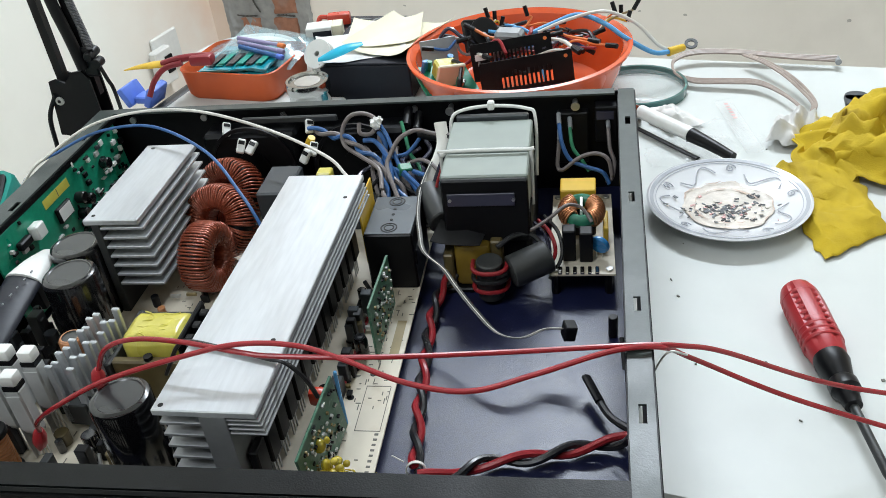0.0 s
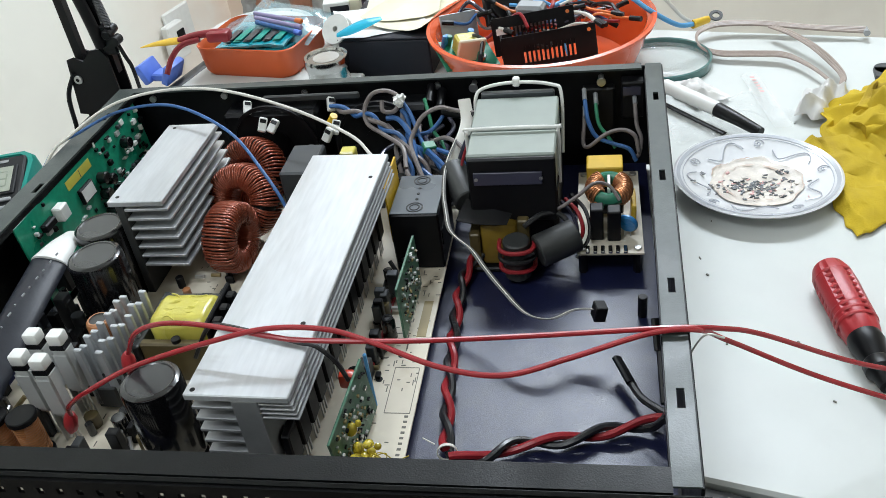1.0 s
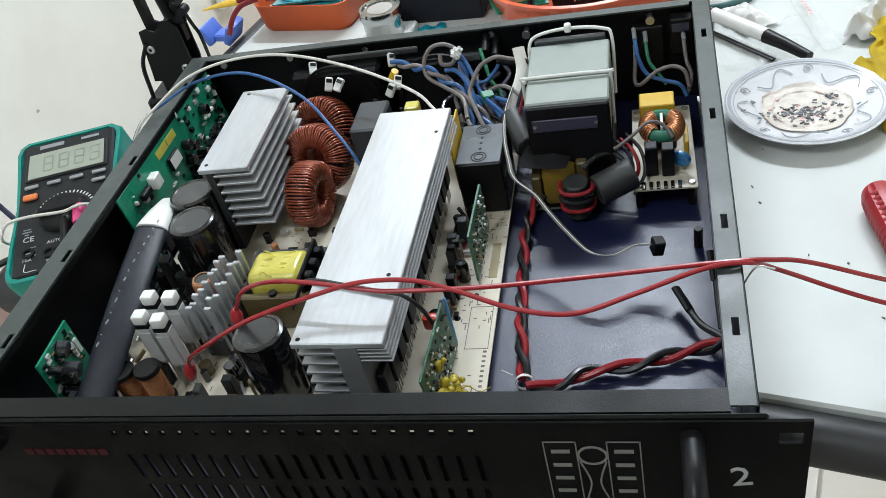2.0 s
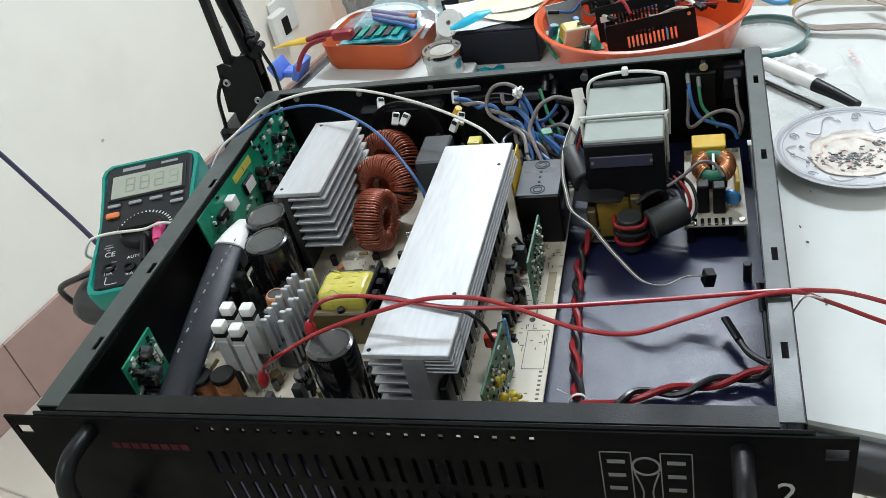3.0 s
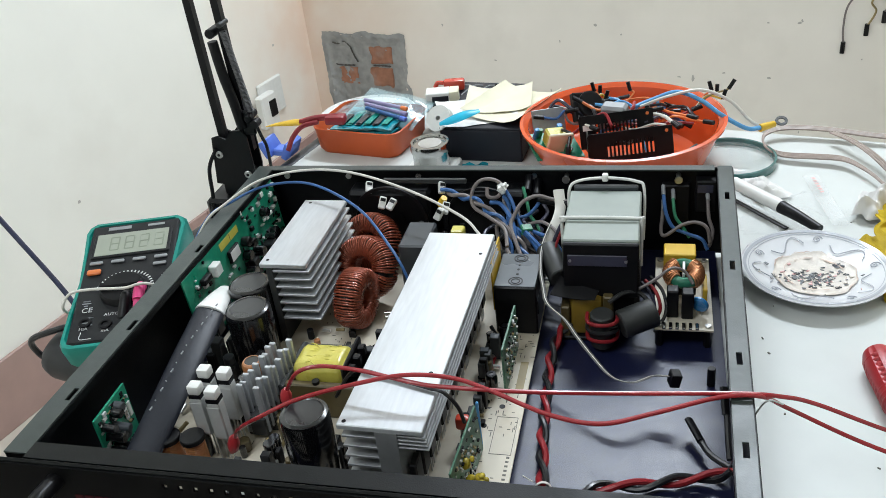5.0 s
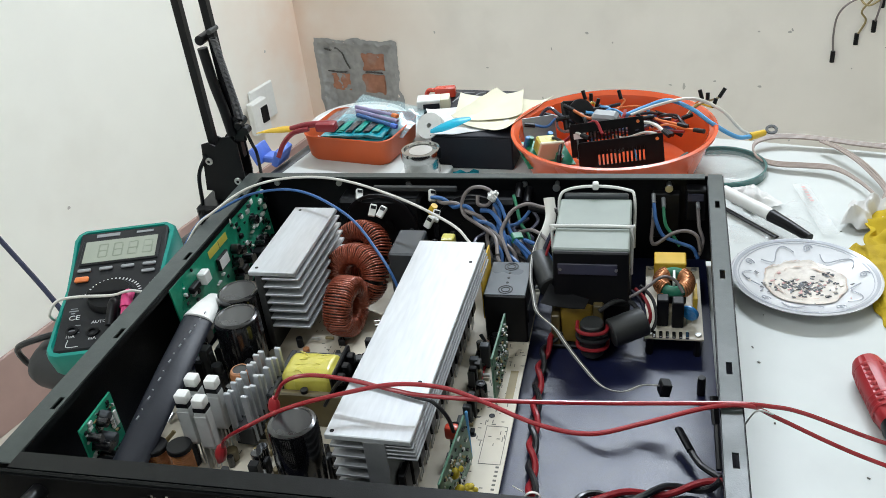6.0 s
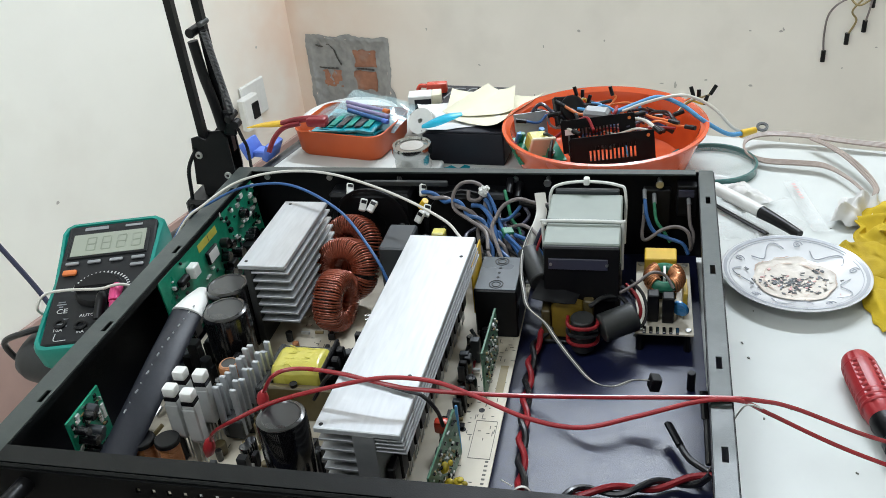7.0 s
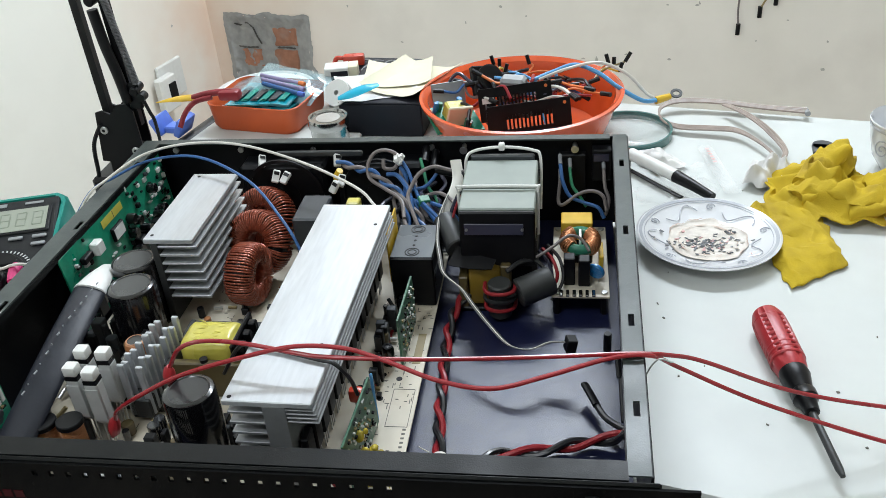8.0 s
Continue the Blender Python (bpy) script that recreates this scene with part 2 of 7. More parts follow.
M_SKY_WIRE = surface("sky blue insulation", (0.10, 0.36, 0.68), 0.4, vary=0.1, scale=120)
M_GREY_WIRE = surface("grey-brown insulation", (0.20, 0.172, 0.165), 0.45, vary=0.1, scale=120)
M_RED_WIRE = surface("red insulation", (0.30, 0.018, 0.024), 0.35, vary=0.12, scale=120)
M_RED_SIL = surface("red silicone lead", (0.32, 0.016, 0.022), 0.3, vary=0.08, scale=80, coat=0.15)
M_BLACK_WIRE = surface("black insulation", (0.018, 0.018, 0.02), 0.35, vary=0.2, scale=120)
M_GREEN_WIRE = surface("green insulation", (0.03, 0.22, 0.11), 0.4, vary=0.1, scale=120)
M_RIBBON = surface("grey ribbon cable", (0.055, 0.052, 0.045), 0.55, vary=0.12, scale=120)
M_CORE = surface("varnished laminated core", (0.25, 0.285, 0.255), 0.40, vary=0.07, scale=60, stretch=(1, 1, 6))
M_TAN = surface("tan ferrite core tape", (0.30, 0.23, 0.10), 0.5, vary=0.2, scale=100)
M_OLIVE = surface("olive-brown core tape", (0.115, 0.085, 0.032), 0.45, vary=0.3, scale=120, coat=0.2)
# yellow tape with the shade under the big transformer put into its colour
M_TAPE_SHADED = surface("yellow winding tape darkened for shade", (0.27, 0.17, 0.02), 0.4, vary=0.25, scale=120, coat=0.2)
M_PALE = surface("pale grey ceramic", (0.50, 0.51, 0.50), 0.45, vary=0.12, scale=150)
M_GREEN = surface("green epoxy core", (0.03, 0.20, 0.12), 0.4, vary=0.2, scale=150)
M_CAP_BLUE = surface("blue lacquer", (0.03, 0.22, 0.52), 0.3, vary=0.1, scale=100, coat=0.3)
M_RED = surface("red lacquer", (0.60, 0.06, 0.03), 0.3, vary=0.1, scale=100, coat=0.3)
M_ORANGE_CAP = surface("brown-orange sleeve", (0.48, 0.20, 0.08), 0.3, vary=0.2, scale=120, coat=0.4)
M_TEAL = surface("teal rubber holster", (0.0, 0.25, 0.20), 0.42, vary=0.06, scale=80)
M_METER = surface("charcoal meter face", (0.014, 0.015, 0.017), 0.45, spec=0.3, vary=0.08, scale=90)
M_LCD = surface("grey-green liquid crystal", (0.33, 0.36, 0.29), 0.2, vary=0.04, scale=60, coat=0.6)
M_LCD_INK = surface("liquid crystal segment", (0.24, 0.27, 0.21), 0.3)
M_BUTTON = surface("grey button", (0.30, 0.31, 0.32), 0.4)
M_PINK = surface("pink plug", (0.72, 0.06, 0.22), 0.4, vary=0.08)
M_ORANGE_BTN = surface("orange button", (0.75, 0.20, 0.05), 0.4)
M_ORANGE = surface("orange plastic", (0.74, 0.10, 0.022), 0.24, coat=0.3, vary=0.06, scale=30, stain=0.15, stain_scale=14, stain_colour=(0.55, 0.14, 0.07))
M_TRAY = surface("burnt orange plastic", (0.62, 0.10, 0.018), 0.4, vary=0.08, scale=30)
M_CHINA = surface("white glazed china", (0.74, 0.75, 0.77), 0.15, vary=0.03, scale=20, coat=0.6)
M_CHINA_INK = surface("grey glaze drawing", (0.47, 0.49, 0.54), 0.2, coat=0.5)
M_RESIDUE = surface("dried flux residue", (0.66, 0.60, 0.53), 0.5, vary=0.25, scale=120, stain=0.95, stain_scale=55, stain_colour=(0.72, 0.68, 0.62), bump=0.6, bump_scale=200)
M_STAIN = surface("brown flux stain", (0.58, 0.44, 0.36), 0.5, vary=0.3, scale=150, stain=0.9, stain_scale=70, stain_colour=(0.66, 0.58, 0.52))
M_ASH_PALE = surface("pale grey ash flakes", (0.17, 0.18, 0.19), 0.5, vary=0.5, scale=400, per_object=0.4)
M_ASH = surface("dark scrap flakes", (0.07, 0.075, 0.08), 0.5, vary=0.4, scale=300, per_object=0.4)
M_CLOTH = surface("yellow cloth", (0.55, 0.385, 0.012), 0.9, vary=0.2, scale=60, stain=0.75, stain_scale=30, stain_colour=(0.24, 0.155, 0.02), bump=0.9, bump_scale=900)
M_PAPER = surface("cream paper", (0.74, 0.70, 0.53), 0.7, vary=0.06, scale=30)
M_TISSUE = surface("crumpled white tissue", (0.72, 0.71, 0.69), 0.9, vary=0.1, scale=60, stain=0.3, stain_scale=40, stain_colour=(0.5, 0.48, 0.36))
M_BRAID = surface("pale twin flex", (0.38, 0.31, 0.27), 0.45, vary=0.15, scale=150)
M_BAG = surface("clear plastic bag", (0.42, 0.70, 0.78), 0.12, vary=0.3, scale=60, alpha=0.38, coat=0.6)
M_FILM = surface("clear plastic film", (0.92, 0.94, 0.94), 0.15, vary=0.1, scale=60, alpha=0.13, coat=0.4)
M_TEAL_BAG = surface("teal blister pack", (0.01, 0.28, 0.36), 0.2, vary=0.3, scale=90, coat=0.6)
M_BOX = surface("black cardboard", (0.016, 0.017, 0.024), 0.5, spec=0.3, vary=0.15, scale=60)
M_TIN = surface("tinned lid", (0.42, 0.42, 0.41), 0.16, metal=1.0, vary=0.08, scale=60)
M_GLASS = surface("greenish lens glass", (0.80, 0.92, 0.90), 0.05, alpha=0.15, vary=0.02, coat=0.5)
M_GLASS_EDGE = surface("dark green glass edge", (0.05, 0.15, 0.14), 0.15, coat=0.5)
M_LILAC = surface("lilac pen barrel", (0.30, 0.26, 0.42), 0.35)
M_BLUE_CLIP = surface("blue plastic", (0.10, 0.20, 0.68), 0.4, vary=0.1, scale=80)
M_RED_PLASTIC = surface("red plastic", (0.41, 0.026, 0.032), 0.4, vary=0.15, scale=60, stain=0.25, stain_scale=60, stain_colour=(0.25, 0.05, 0.05))
M_CYAN = surface("cyan plastic", (0.0, 0.42, 0.62), 0.35, vary=0.08)
M_INK = surface("white ink", (0.70, 0.70, 0.70), 0.6)
M_DARK_INK = surface("dark print", (0.12, 0.11, 0.09), 0.6)
M_BRAND = surface("dim red print", (0.050, 0.006, 0.009), 0.6, spec=0.1)
M_DIM_INK = surface("dim grey print", (0.16, 0.16, 0.15), 0.6)
M_CHALK = surface("chalky handwriting", (0.42, 0.42, 0.42), 0.8)
M_DARK_RED = surface("dark red grip", (0.27, 0.018, 0.026), 0.4, vary=0.15, scale=60)
M_LABEL = surface("violet-grey label", (0.050, 0.050, 0.080), 0.3, coat=0.3)
M_GRIME = surface("dirt speck", (0.52, 0.50, 0.46), 0.9)
M_FAINT_RED = surface("faint red print", (0.70, 0.42, 0.40), 0.6)
M_RELAY_TOP = surface("blue-grey relay top with sheen", (0.085, 0.10, 0.115), 0.3, vary=0.06, scale=120)
M_LIGHT = glow("lit diffuser", (0.95, 0.98, 1.0), 6.0)

# ---- the room ----
X_L, X_R, Y_F, Y_B, Z_F, Z_C = -0.913, 2.6, -2.3, 1.709, -0.754, 1.96
H_X0, H_X1, H_Z0, H_Z1 = -0.852, -0.592, -0.560, -0.302   # the broken hole in the back wall


def build_room():
    wb = tagged(new("wall_back"), "cream painted back wall with a broken brick hole", "wall", kind="structure")
    wb.matrix_basis = ROOM
    bm = bmesh.new()
    block(bm, X_L - 0.12, H_X0, Y_B, Y_B + 0.12, Z_F, Z_C)
    block(bm, H_X1, X_R + 0.12, Y_B, Y_B + 0.12, Z_F, Z_C)
    block(bm, H_X0, H_X1, Y_B, Y_B + 0.12, H_Z1, Z_C)
    block(bm, H_X0, H_X1, Y_B, Y_B + 0.12, Z_F, H_Z0)
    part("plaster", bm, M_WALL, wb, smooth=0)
    part("backing", mesh(block, H_X0 - 0.02, H_X1 + 0.02, Y_B + 0.035, Y_B + 0.10, H_Z0 - 0.02, H_Z1 + 0.02), M_CEMENT, wb, smooth=0)

    # ragged mortar over the edges of the hole and between the bricks
    def lump(u, v):
        x, z = H_X0 - 0.012 + (H_X1 - H_X0 + 0.026) * u, H_Z0 - 0.02 + (H_Z1 - H_Z0 + 0.032) * v
        edge = min(u, 1 - u, v, 1 - v)
        q = noise.noise(Vector((x * 34, z * 34, 1.0)))
        deep = 0.012 * min(1.0, max(0.0, (edge - 0.046 - 0.020 * abs(q)) * 9))
        rag = max(0.0, 1 - edge / 0.06)
        x += rag * (0.012 * noise.noise(Vector((x * 22, z * 22, 7))) + 0.0025 * noise.noise(Vector((x * 90, z * 90, 2))))
        z += rag * (0.010 * noise.noise(Vector((x * 22, z * 22, 3))) + 0.0025 * noise.noise(Vector((x * 90, z * 90, 5))))
        deep += 0.006 * max(0.0, noise.noise(Vector((x * 48, z * 30, 9)))) * (edge > 0.05)
        return Vector((x, Y_B - 0.0015 + deep + (0.003 * noise.noise(Vector((x * 60, z * 60, 4))) + 0.001 * noise.noise(Vector((x * 170, z * 170, 6)))) * (edge > 0.03), z))
    part("mortar", mesh(sheet, 110, 100, lump), M_CEMENT, wb, "rough grey mortar round exposed bricks", smooth=80)
    for x0, x1, z0, z1, d in ((-0.707, -0.632, -0.387, -0.333, 0.008), (-0.842, -0.756, -0.457, -0.400, 0.010), (-0.710, -0.636, -0.458, -0.398, 0.007),
                              (-0.828, -0.762, -0.378, -0.330, 0.022), (-0.840, -0.760, -0.530, -0.478, 0.017), (-0.715, -0.632, -0.532, -0.478, 0.017)):
        bm = mesh(block, x0, x1, Y_B + d, Y_B + 0.06, z0, z1, 0.003)
        bmesh.ops.subdivide_edges(bm, edges=bm.edges, cuts=4, use_grid_fill=True)
        for v in bm.verts:
            v.co += Vector((0.005, 0.004, 0.005)) * noise.noise(v.co * 55)
        part("brick", bm, M_BRICK if d < 0.015 else M_CEMENT, wb, smooth=50)
    # dark rods stand in for the shade inside cracks in the mortar
    for pts in (((-0.838, -0.325), (-0.815, -0.330), (-0.790, -0.322), (-0.772, -0.338)), ((-0.846, -0.350), (-0.840, -0.380), (-0.843, -0.430)), ((-0.835, -0.394), (-0.800, -0.397), (-0.765, -0.395)), ((-0.700, -0.3925), (-0.668, -0.3915), (-0.640, -0.3930)), ((-0.772, -0.338), (-0.764, -0.362), (-0.752, -0.385))):
        part("crevice", mesh(wire, [(x, Y_B + 0.0085, z) for x, z in pts], 0.0030, 6, 6, radii=[0.0012 + 0.0018 * abs(math.sin(1.3 * k)) for k in range(6 * (len(pts) - 1) + 1)]), M_CREVICE, wb, "dark strip for shade in a mortar crack")
    # right wall, front wall and ceiling are unseen, added to bounce the light
    for name, box, material, label in (
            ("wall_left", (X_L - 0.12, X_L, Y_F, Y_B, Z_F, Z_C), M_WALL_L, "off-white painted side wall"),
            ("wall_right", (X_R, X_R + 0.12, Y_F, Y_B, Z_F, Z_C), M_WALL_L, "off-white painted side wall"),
            ("wall_front", (X_L - 0.12, X_R + 0.12, Y_F - 0.12, Y_F, Z_F, Z_C), M_WALL_L, "unseen off-white wall closing the room for bounce light"),
            ("ceiling", (X_L - 0.12, X_R + 0.12, Y_F - 0.12, Y_B + 0.12, Z_C, Z_C + 0.1), M_CEIL, "unseen white ceiling closing the room for bounce light")):
        ob = tagged(part(name, mesh(block, *box), material, smooth=0), label, name.split("_")[0], kind="structure")
        ob.matrix_basis = ROOM

    fl = tagged(part("floor", mesh(block, X_L - 0.12, X_R + 0.12, Y_F - 0.12, Y_B + 0.12, Z_F - 0.1, Z_F - 0.002), M_GROUT, smooth=0), "beige tiled floor", "floor", kind="structure")
    fl.matrix_basis = ROOM
    tile = finish(mesh(block, 0.002, 0.398, 0.002, 0.398, -0.008, 0.0, 0.0015), "tile", M_TILE, 0)
    for i in range(9):
        for j in range(10):
            ob = new("tile", tile)
            ob.parent = fl
            ob.matrix_basis = Matrix.Translation((X_L + 0.4 * i, Y_F + 0.4 * j, Z_F))
    sk = tagged(new("baseboard"), "dusty pink tiled skirting along the wall", "skirting", kind="structure")
    sk.matrix_basis = ROOM
    t = finish(mesh(block, 0, 0.009, 0.001, 0.399, 0, 0.160, 0.001), "tile", M_SKIRT, 0)
    for j in range(10):
        ob = new("tile", t)
        ob.parent = sk
        ob.matrix_basis = Matrix.Translation((X_L, Y_F + 0.4 * j + 0.21, Z_F))
    t2 = finish(mesh(block, 0.001, 0.399, -0.009, 0, 0, 0.160, 0.001), "tile", M_SKIRT, 0)
    for j in range(8):
        ob = new("tile", t2)
        ob.parent = sk
        ob.matrix_basis = Matrix.Translation((X_L + 0.012 + 0.4 * j, Y_B, Z_F))

    # wall outlet on the side wall
    so = thing("wall_socket", "white plastic wall socket with one dark outlet", "socket", ROOM)
    part("plate", mesh(block, X_L, X_L + 0.010, 1.420, 1.530, -0.465, -0.360, 0.004), M_WHITE, so)
    part("box", mesh(block, X_L + 0.010, X_L + 0.034, 1.392, 1.462, -0.480, -0.384, 0.004), M_WHITE, so)
    part("outlet", mesh(block, X_L + 0.034, X_L + 0.036, 1.425, 1.455, -0.452, -0.405, 0.002), M_BLACK, so, "black outlet opening")

    # tube lamp, and an added fill lamp on the ceiling, above the view
    tl = thing("tube_lamp", "white tube lamp on the back wall", "lamp", ROOM)
    part("housing", mesh(block, -0.32, 0.92, 1.655, 1.709, 1.79, 1.85, 0.006), M_WHITE, tl)
    part("tube", mesh(rod, (-0.29, 1.640, 1.82), (0.89, 1.640, 1.82), 0.013), M_LIGHT, tl, "lit white tube")
    cl = thing("ceiling_lamp", "unseen flat square ceiling lamp added as fill", "lamp", ROOM)
    part("frame", mesh(block, -0.2, 0.4, -1.3, -0.7, 1.945, 1.96, 0.004), M_WHITE, cl)
    part("diffuser", mesh(block, -0.18, 0.38, -1.28, -0.72, 1.935, 1.945, 0.003), M_LIGHT, cl, "lit diffuser")


def hanging_wires():
    th = thing("hanging_wires", "bunch of brown jumper wires hanging on the wall", "wires", ROOM)
    y = Y_B - 0.006
    for k, (pts, material) in enumerate((
            (((0.640, y, -0.135), (0.600, y - 0.01, -0.145), (0.575, y - 0.01, -0.175), (0.570, y, -0.225), (0.574, y, -0.268)), M_GREY_WIRE),
            (((0.650, y, -0.130), (0.622, y - 0.01, -0.165), (0.632, y, -0.19), (0.618, y, -0.225)), M_TAN),
            (((0.660, y, -0.125), (0.655, y - 0.012, -0.165), (0.650, y, -0.195)), M_GREY_WIRE),
            (((0.600, y, -0.12), (0.630, y - 0.02, -0.15), (0.66, y, -0.14)), M_TAN))):
        part("wire", mesh(wire, pts, 0.0022), material, th)
        p = Vector(pts[-1])
        part("plug", mesh(rod, p + Vector((0, 0, 0.006)), p - Vector((0, 0, 0.02)), 0.005), M_BLACK, th)
    part("hook", mesh(rod, (0.64, Y_B - 0.02, -0.10), (0.64, Y_B, -0.10), 0.003), M_STEEL, th)


def wall_marks():
    """Scuffs and small chips on the plaster."""
    rng = random.Random(4)
    th = tagged(new("wall_scuff"), "small grey chips and scuffs in wall paint", "scuff", kind="structure")
    th.matrix_basis = ROOM
    for k in range(34):
        if k < 30:
            x, z = rng.uniform(-0.5, 1.0), rng.uniform(-0.52, -0.08)
            c = Vector((x, Y_B - 0.0008, z))
        else:
            c = Vector((X_L + 0.0008, rng.uniform(0.6, 1.6), rng.uniform(-0.45, 0.0)))
        w, h = rng.uniform(0.0015, 0.007), rng.uniform(0.0015, 0.005)
        if k % 9 == 0:
            h *= 3

        bm = bmesh.new()
        ring = []
        for j in range(9):
            a = 2 * math.pi * j / 9
            r = rng.uniform(0.5, 1.0)
            ring.append(bm.verts.new(c + (Vector((w * r * math.cos(a), 0, h * r * math.sin(a))) if k < 30 else Vector((0, w * r * math.cos(a), h * r * math.sin(a))))))
        bm.faces.new(ring)
        part("chip", bm, M_GRIME, th, smooth=0)


def build_table():
    tb = thing("workbench", "white laminate workbench with a black edge band", "table", ROOM)
    w, d, th, r = 1.35, 0.595, 0.032, 0.0155
    part("tabletop", mesh(block, 0.022, w, 0.003, d - 0.003, TABLE_Z - th, TABLE_Z, 0.002), M_TABLE, tb)
    bm = bmesh.new()
    c, kx, ky = 0.030, 0.014, -0.0100
    line = [Vector((w, ky, 0)), Vector((c, ky, 0))] + [Vector((c - (c - kx) * math.sin(a), c - (c - ky) * math.cos(a), 0)) for a in (k * math.pi / 12 for k in range(1, 6))] + [Vector((kx, c, 0)), Vector((kx, d, 0))]
    sweep(bm, [p + Vector((0, 0, TABLE_Z - r + 0.0005)) for p in line], r, 20, up=(0, 0, 1))
    part("edge_band", bm, M_BAND, tb, "rounded black edge band")
    for x in (0.06, w - 0.06):
        for y in (0.06, d - 0.06):
            part("leg", mesh(block, x - 0.02, x + 0.02, y - 0.02, y + 0.02, Z_F, TABLE_Z - th, 0.003), M_BLACK, tb)
    part("rail", mesh(block, 0.08, w - 0.08, d - 0.075, d - 0.045, TABLE_Z - th - 0.06, TABLE_Z - th, 0.002), M_BLACK, tb)


build_room()
hanging_wires()
wall_marks()
build_table()

# ---- the open rack chassis ----
CX0, CX1, CY1, CH = -0.006, 0.438, 0.395, 0.088
FX0, FX1, FY, FZ0, FZ1 = -0.0263, 0.4563, -0.008, -0.002, 0.0865


def flange(bm, x0, x1, slots, mid):
    """A top flange along a side: one folded sheet with long slots cut through it."""
    xs = (x0, mid - 0.0018, mid + 0.0018, x1)
    ys = [0.0]
    for s in sorted(slots):
        ys += [s - 0.006, s + 0.006]
    ys.append(CY1)
    grid = [[[bm.verts.new((x, y, z)) for z in (CH - 0.0012, CH)] for y in ys] for x in xs]

    def solid(i, k):
        return 0 <= i < 3 and 0 <= k < len(ys) - 1 and not (i == 1 and k % 2)
    for i in range(3):
        for k in range(len(ys) - 1):
            if not solid(i, k):
                continue
            c = (grid[i][k], grid[i + 1][k], grid[i + 1][k + 1], grid[i][k + 1])
            bm.faces.new([v[1] for v in c])
            bm.faces.new([v[0] for v in c][::-1])
            for n, (di, dk) in enumerate(((0, -1), (1, 0), (0, 1), (-1, 0))):
                if not solid(i + di, k + dk):
                    a, b = c[n], c[(n + 1) % 4]
                    bm.faces.new((a[0], b[0], b[1], a[1]))


def skew(bm, s, d=0.0):
    """Shears the folded sides along y so their edges fit the camera's view."""
    for v in bm.verts:
        v.co.x += d + s * v.co.y / CY1
    return bm


def build_chassis():
    ch = thing("rack_chassis", "open black steel rack chassis overhanging the bench edge", "chassis")
    part("floor_pan", mesh(block, CX0 + 0.005, CX1 - 0.005, 0.0, CY1 - 0.002, 0.0, 0.002), M_FLOORPAN, ch, "blue-black painted floor pan", smooth=0)
    for x0, x1, s, d in ((CX0, CX0 + 0.0016, 0.003, 0.0), (CX1 - 0.0016, CX1, 0.0085, -0.003)):
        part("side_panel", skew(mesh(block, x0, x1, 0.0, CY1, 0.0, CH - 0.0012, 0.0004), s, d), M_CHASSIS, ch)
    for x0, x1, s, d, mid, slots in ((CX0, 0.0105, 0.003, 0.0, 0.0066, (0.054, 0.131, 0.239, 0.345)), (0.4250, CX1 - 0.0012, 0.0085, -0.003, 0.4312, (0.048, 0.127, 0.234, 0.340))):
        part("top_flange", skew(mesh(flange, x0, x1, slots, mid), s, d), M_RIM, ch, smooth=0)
    # inner hem of the flanges
    for x, s, d in ((0.0105, 0.003, 0.0), (0.4250, 0.0085, -0.003)):
        part("hem", skew(mesh(block, x - 0.0006, x + 0.0006, 0.0095, CY1 - 0.008, CH - 0.006, CH - 0.0012), s, d), M_CHASSIS, ch, smooth=0)
    bm = mesh(block, CX0 + 0.0048, CX1 + 0.0038, CY1 - 0.0016, CY1, 0.0, CH - 0.0012)
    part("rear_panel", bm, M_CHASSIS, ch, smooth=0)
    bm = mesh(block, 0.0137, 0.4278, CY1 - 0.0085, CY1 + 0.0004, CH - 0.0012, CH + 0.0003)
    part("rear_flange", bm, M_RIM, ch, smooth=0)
    # two dark cooling fans at the rear
    for x in (0.135, 0.225):
        fan = part("fan", mesh(block, x - 0.040, x + 0.040, CY1 - 0.028, CY1 - 0.003, 0.004, 0.074, 0.003), M_CHASSIS, ch, "square black cooling fan")
        part("fan_ring", mesh(lathe, [(0.034, 0), (0.037, 0), (0.037, 0.002), (0.034, 0.002), (0.034, 0)], 32, pose(x, CY1 - 0.028, 0.044, 90)), M_BLACK, fan)
        bm = bmesh.new()
        rod(bm, (x, CY1 - 0.029, 0.044), (x, CY1 - 0.02, 0.044), 0.014)
        part("fan_hub", bm, M_CHASSIS, fan)
    bm = mesh(block, 0.130, 0.210, CY1 - 0.020, CY1 - 0.017, 0.0790, 0.0845, 0.001)
    part("bracket", bm, M_FERRITE, ch, "long dark metal strip")
    # rim screws
    for x in (0.026, 0.09, 0.16, 0.27):
        part("screw", mesh(rod, (x, CY1 - 0.004, 0.079), (x, CY1 - 0.0016, 0.079), 0.0028), M_STEEL, ch)
    for x in (0.300, 0.398):
        sc = part("screw", mesh(rod, (x, CY1 - 0.012, 0.080), (x, CY1 - 0.0016, 0.080), 0.0022), M_STEEL, ch)
        part("washer", mesh(rod, (x, CY1 - 0.013, 0.080), (x, CY1 - 0.011, 0.080), 0.0034), M_STEEL, sc)
    for x, y in ((0.03, 0.03), (0.40, 0.36), (0.03, 0.36)):
        part("foot", mesh(rod, (x, y, TABLE_Z if y > 0.2 else -0.004), (x, y, 0.0), 0.008), M_BLACK, ch)

    # front sheet: a folded lip behind the front panel
    bm = mesh(block, 0.0107, 0.4223, -0.0035, 0.0095, CH - 0.0014, CH + 0.0003)
    block(bm, CX0, CX1, FY + 0.0017, -0.0036, CH - 0.006, CH + 0.0004, 0.0012)
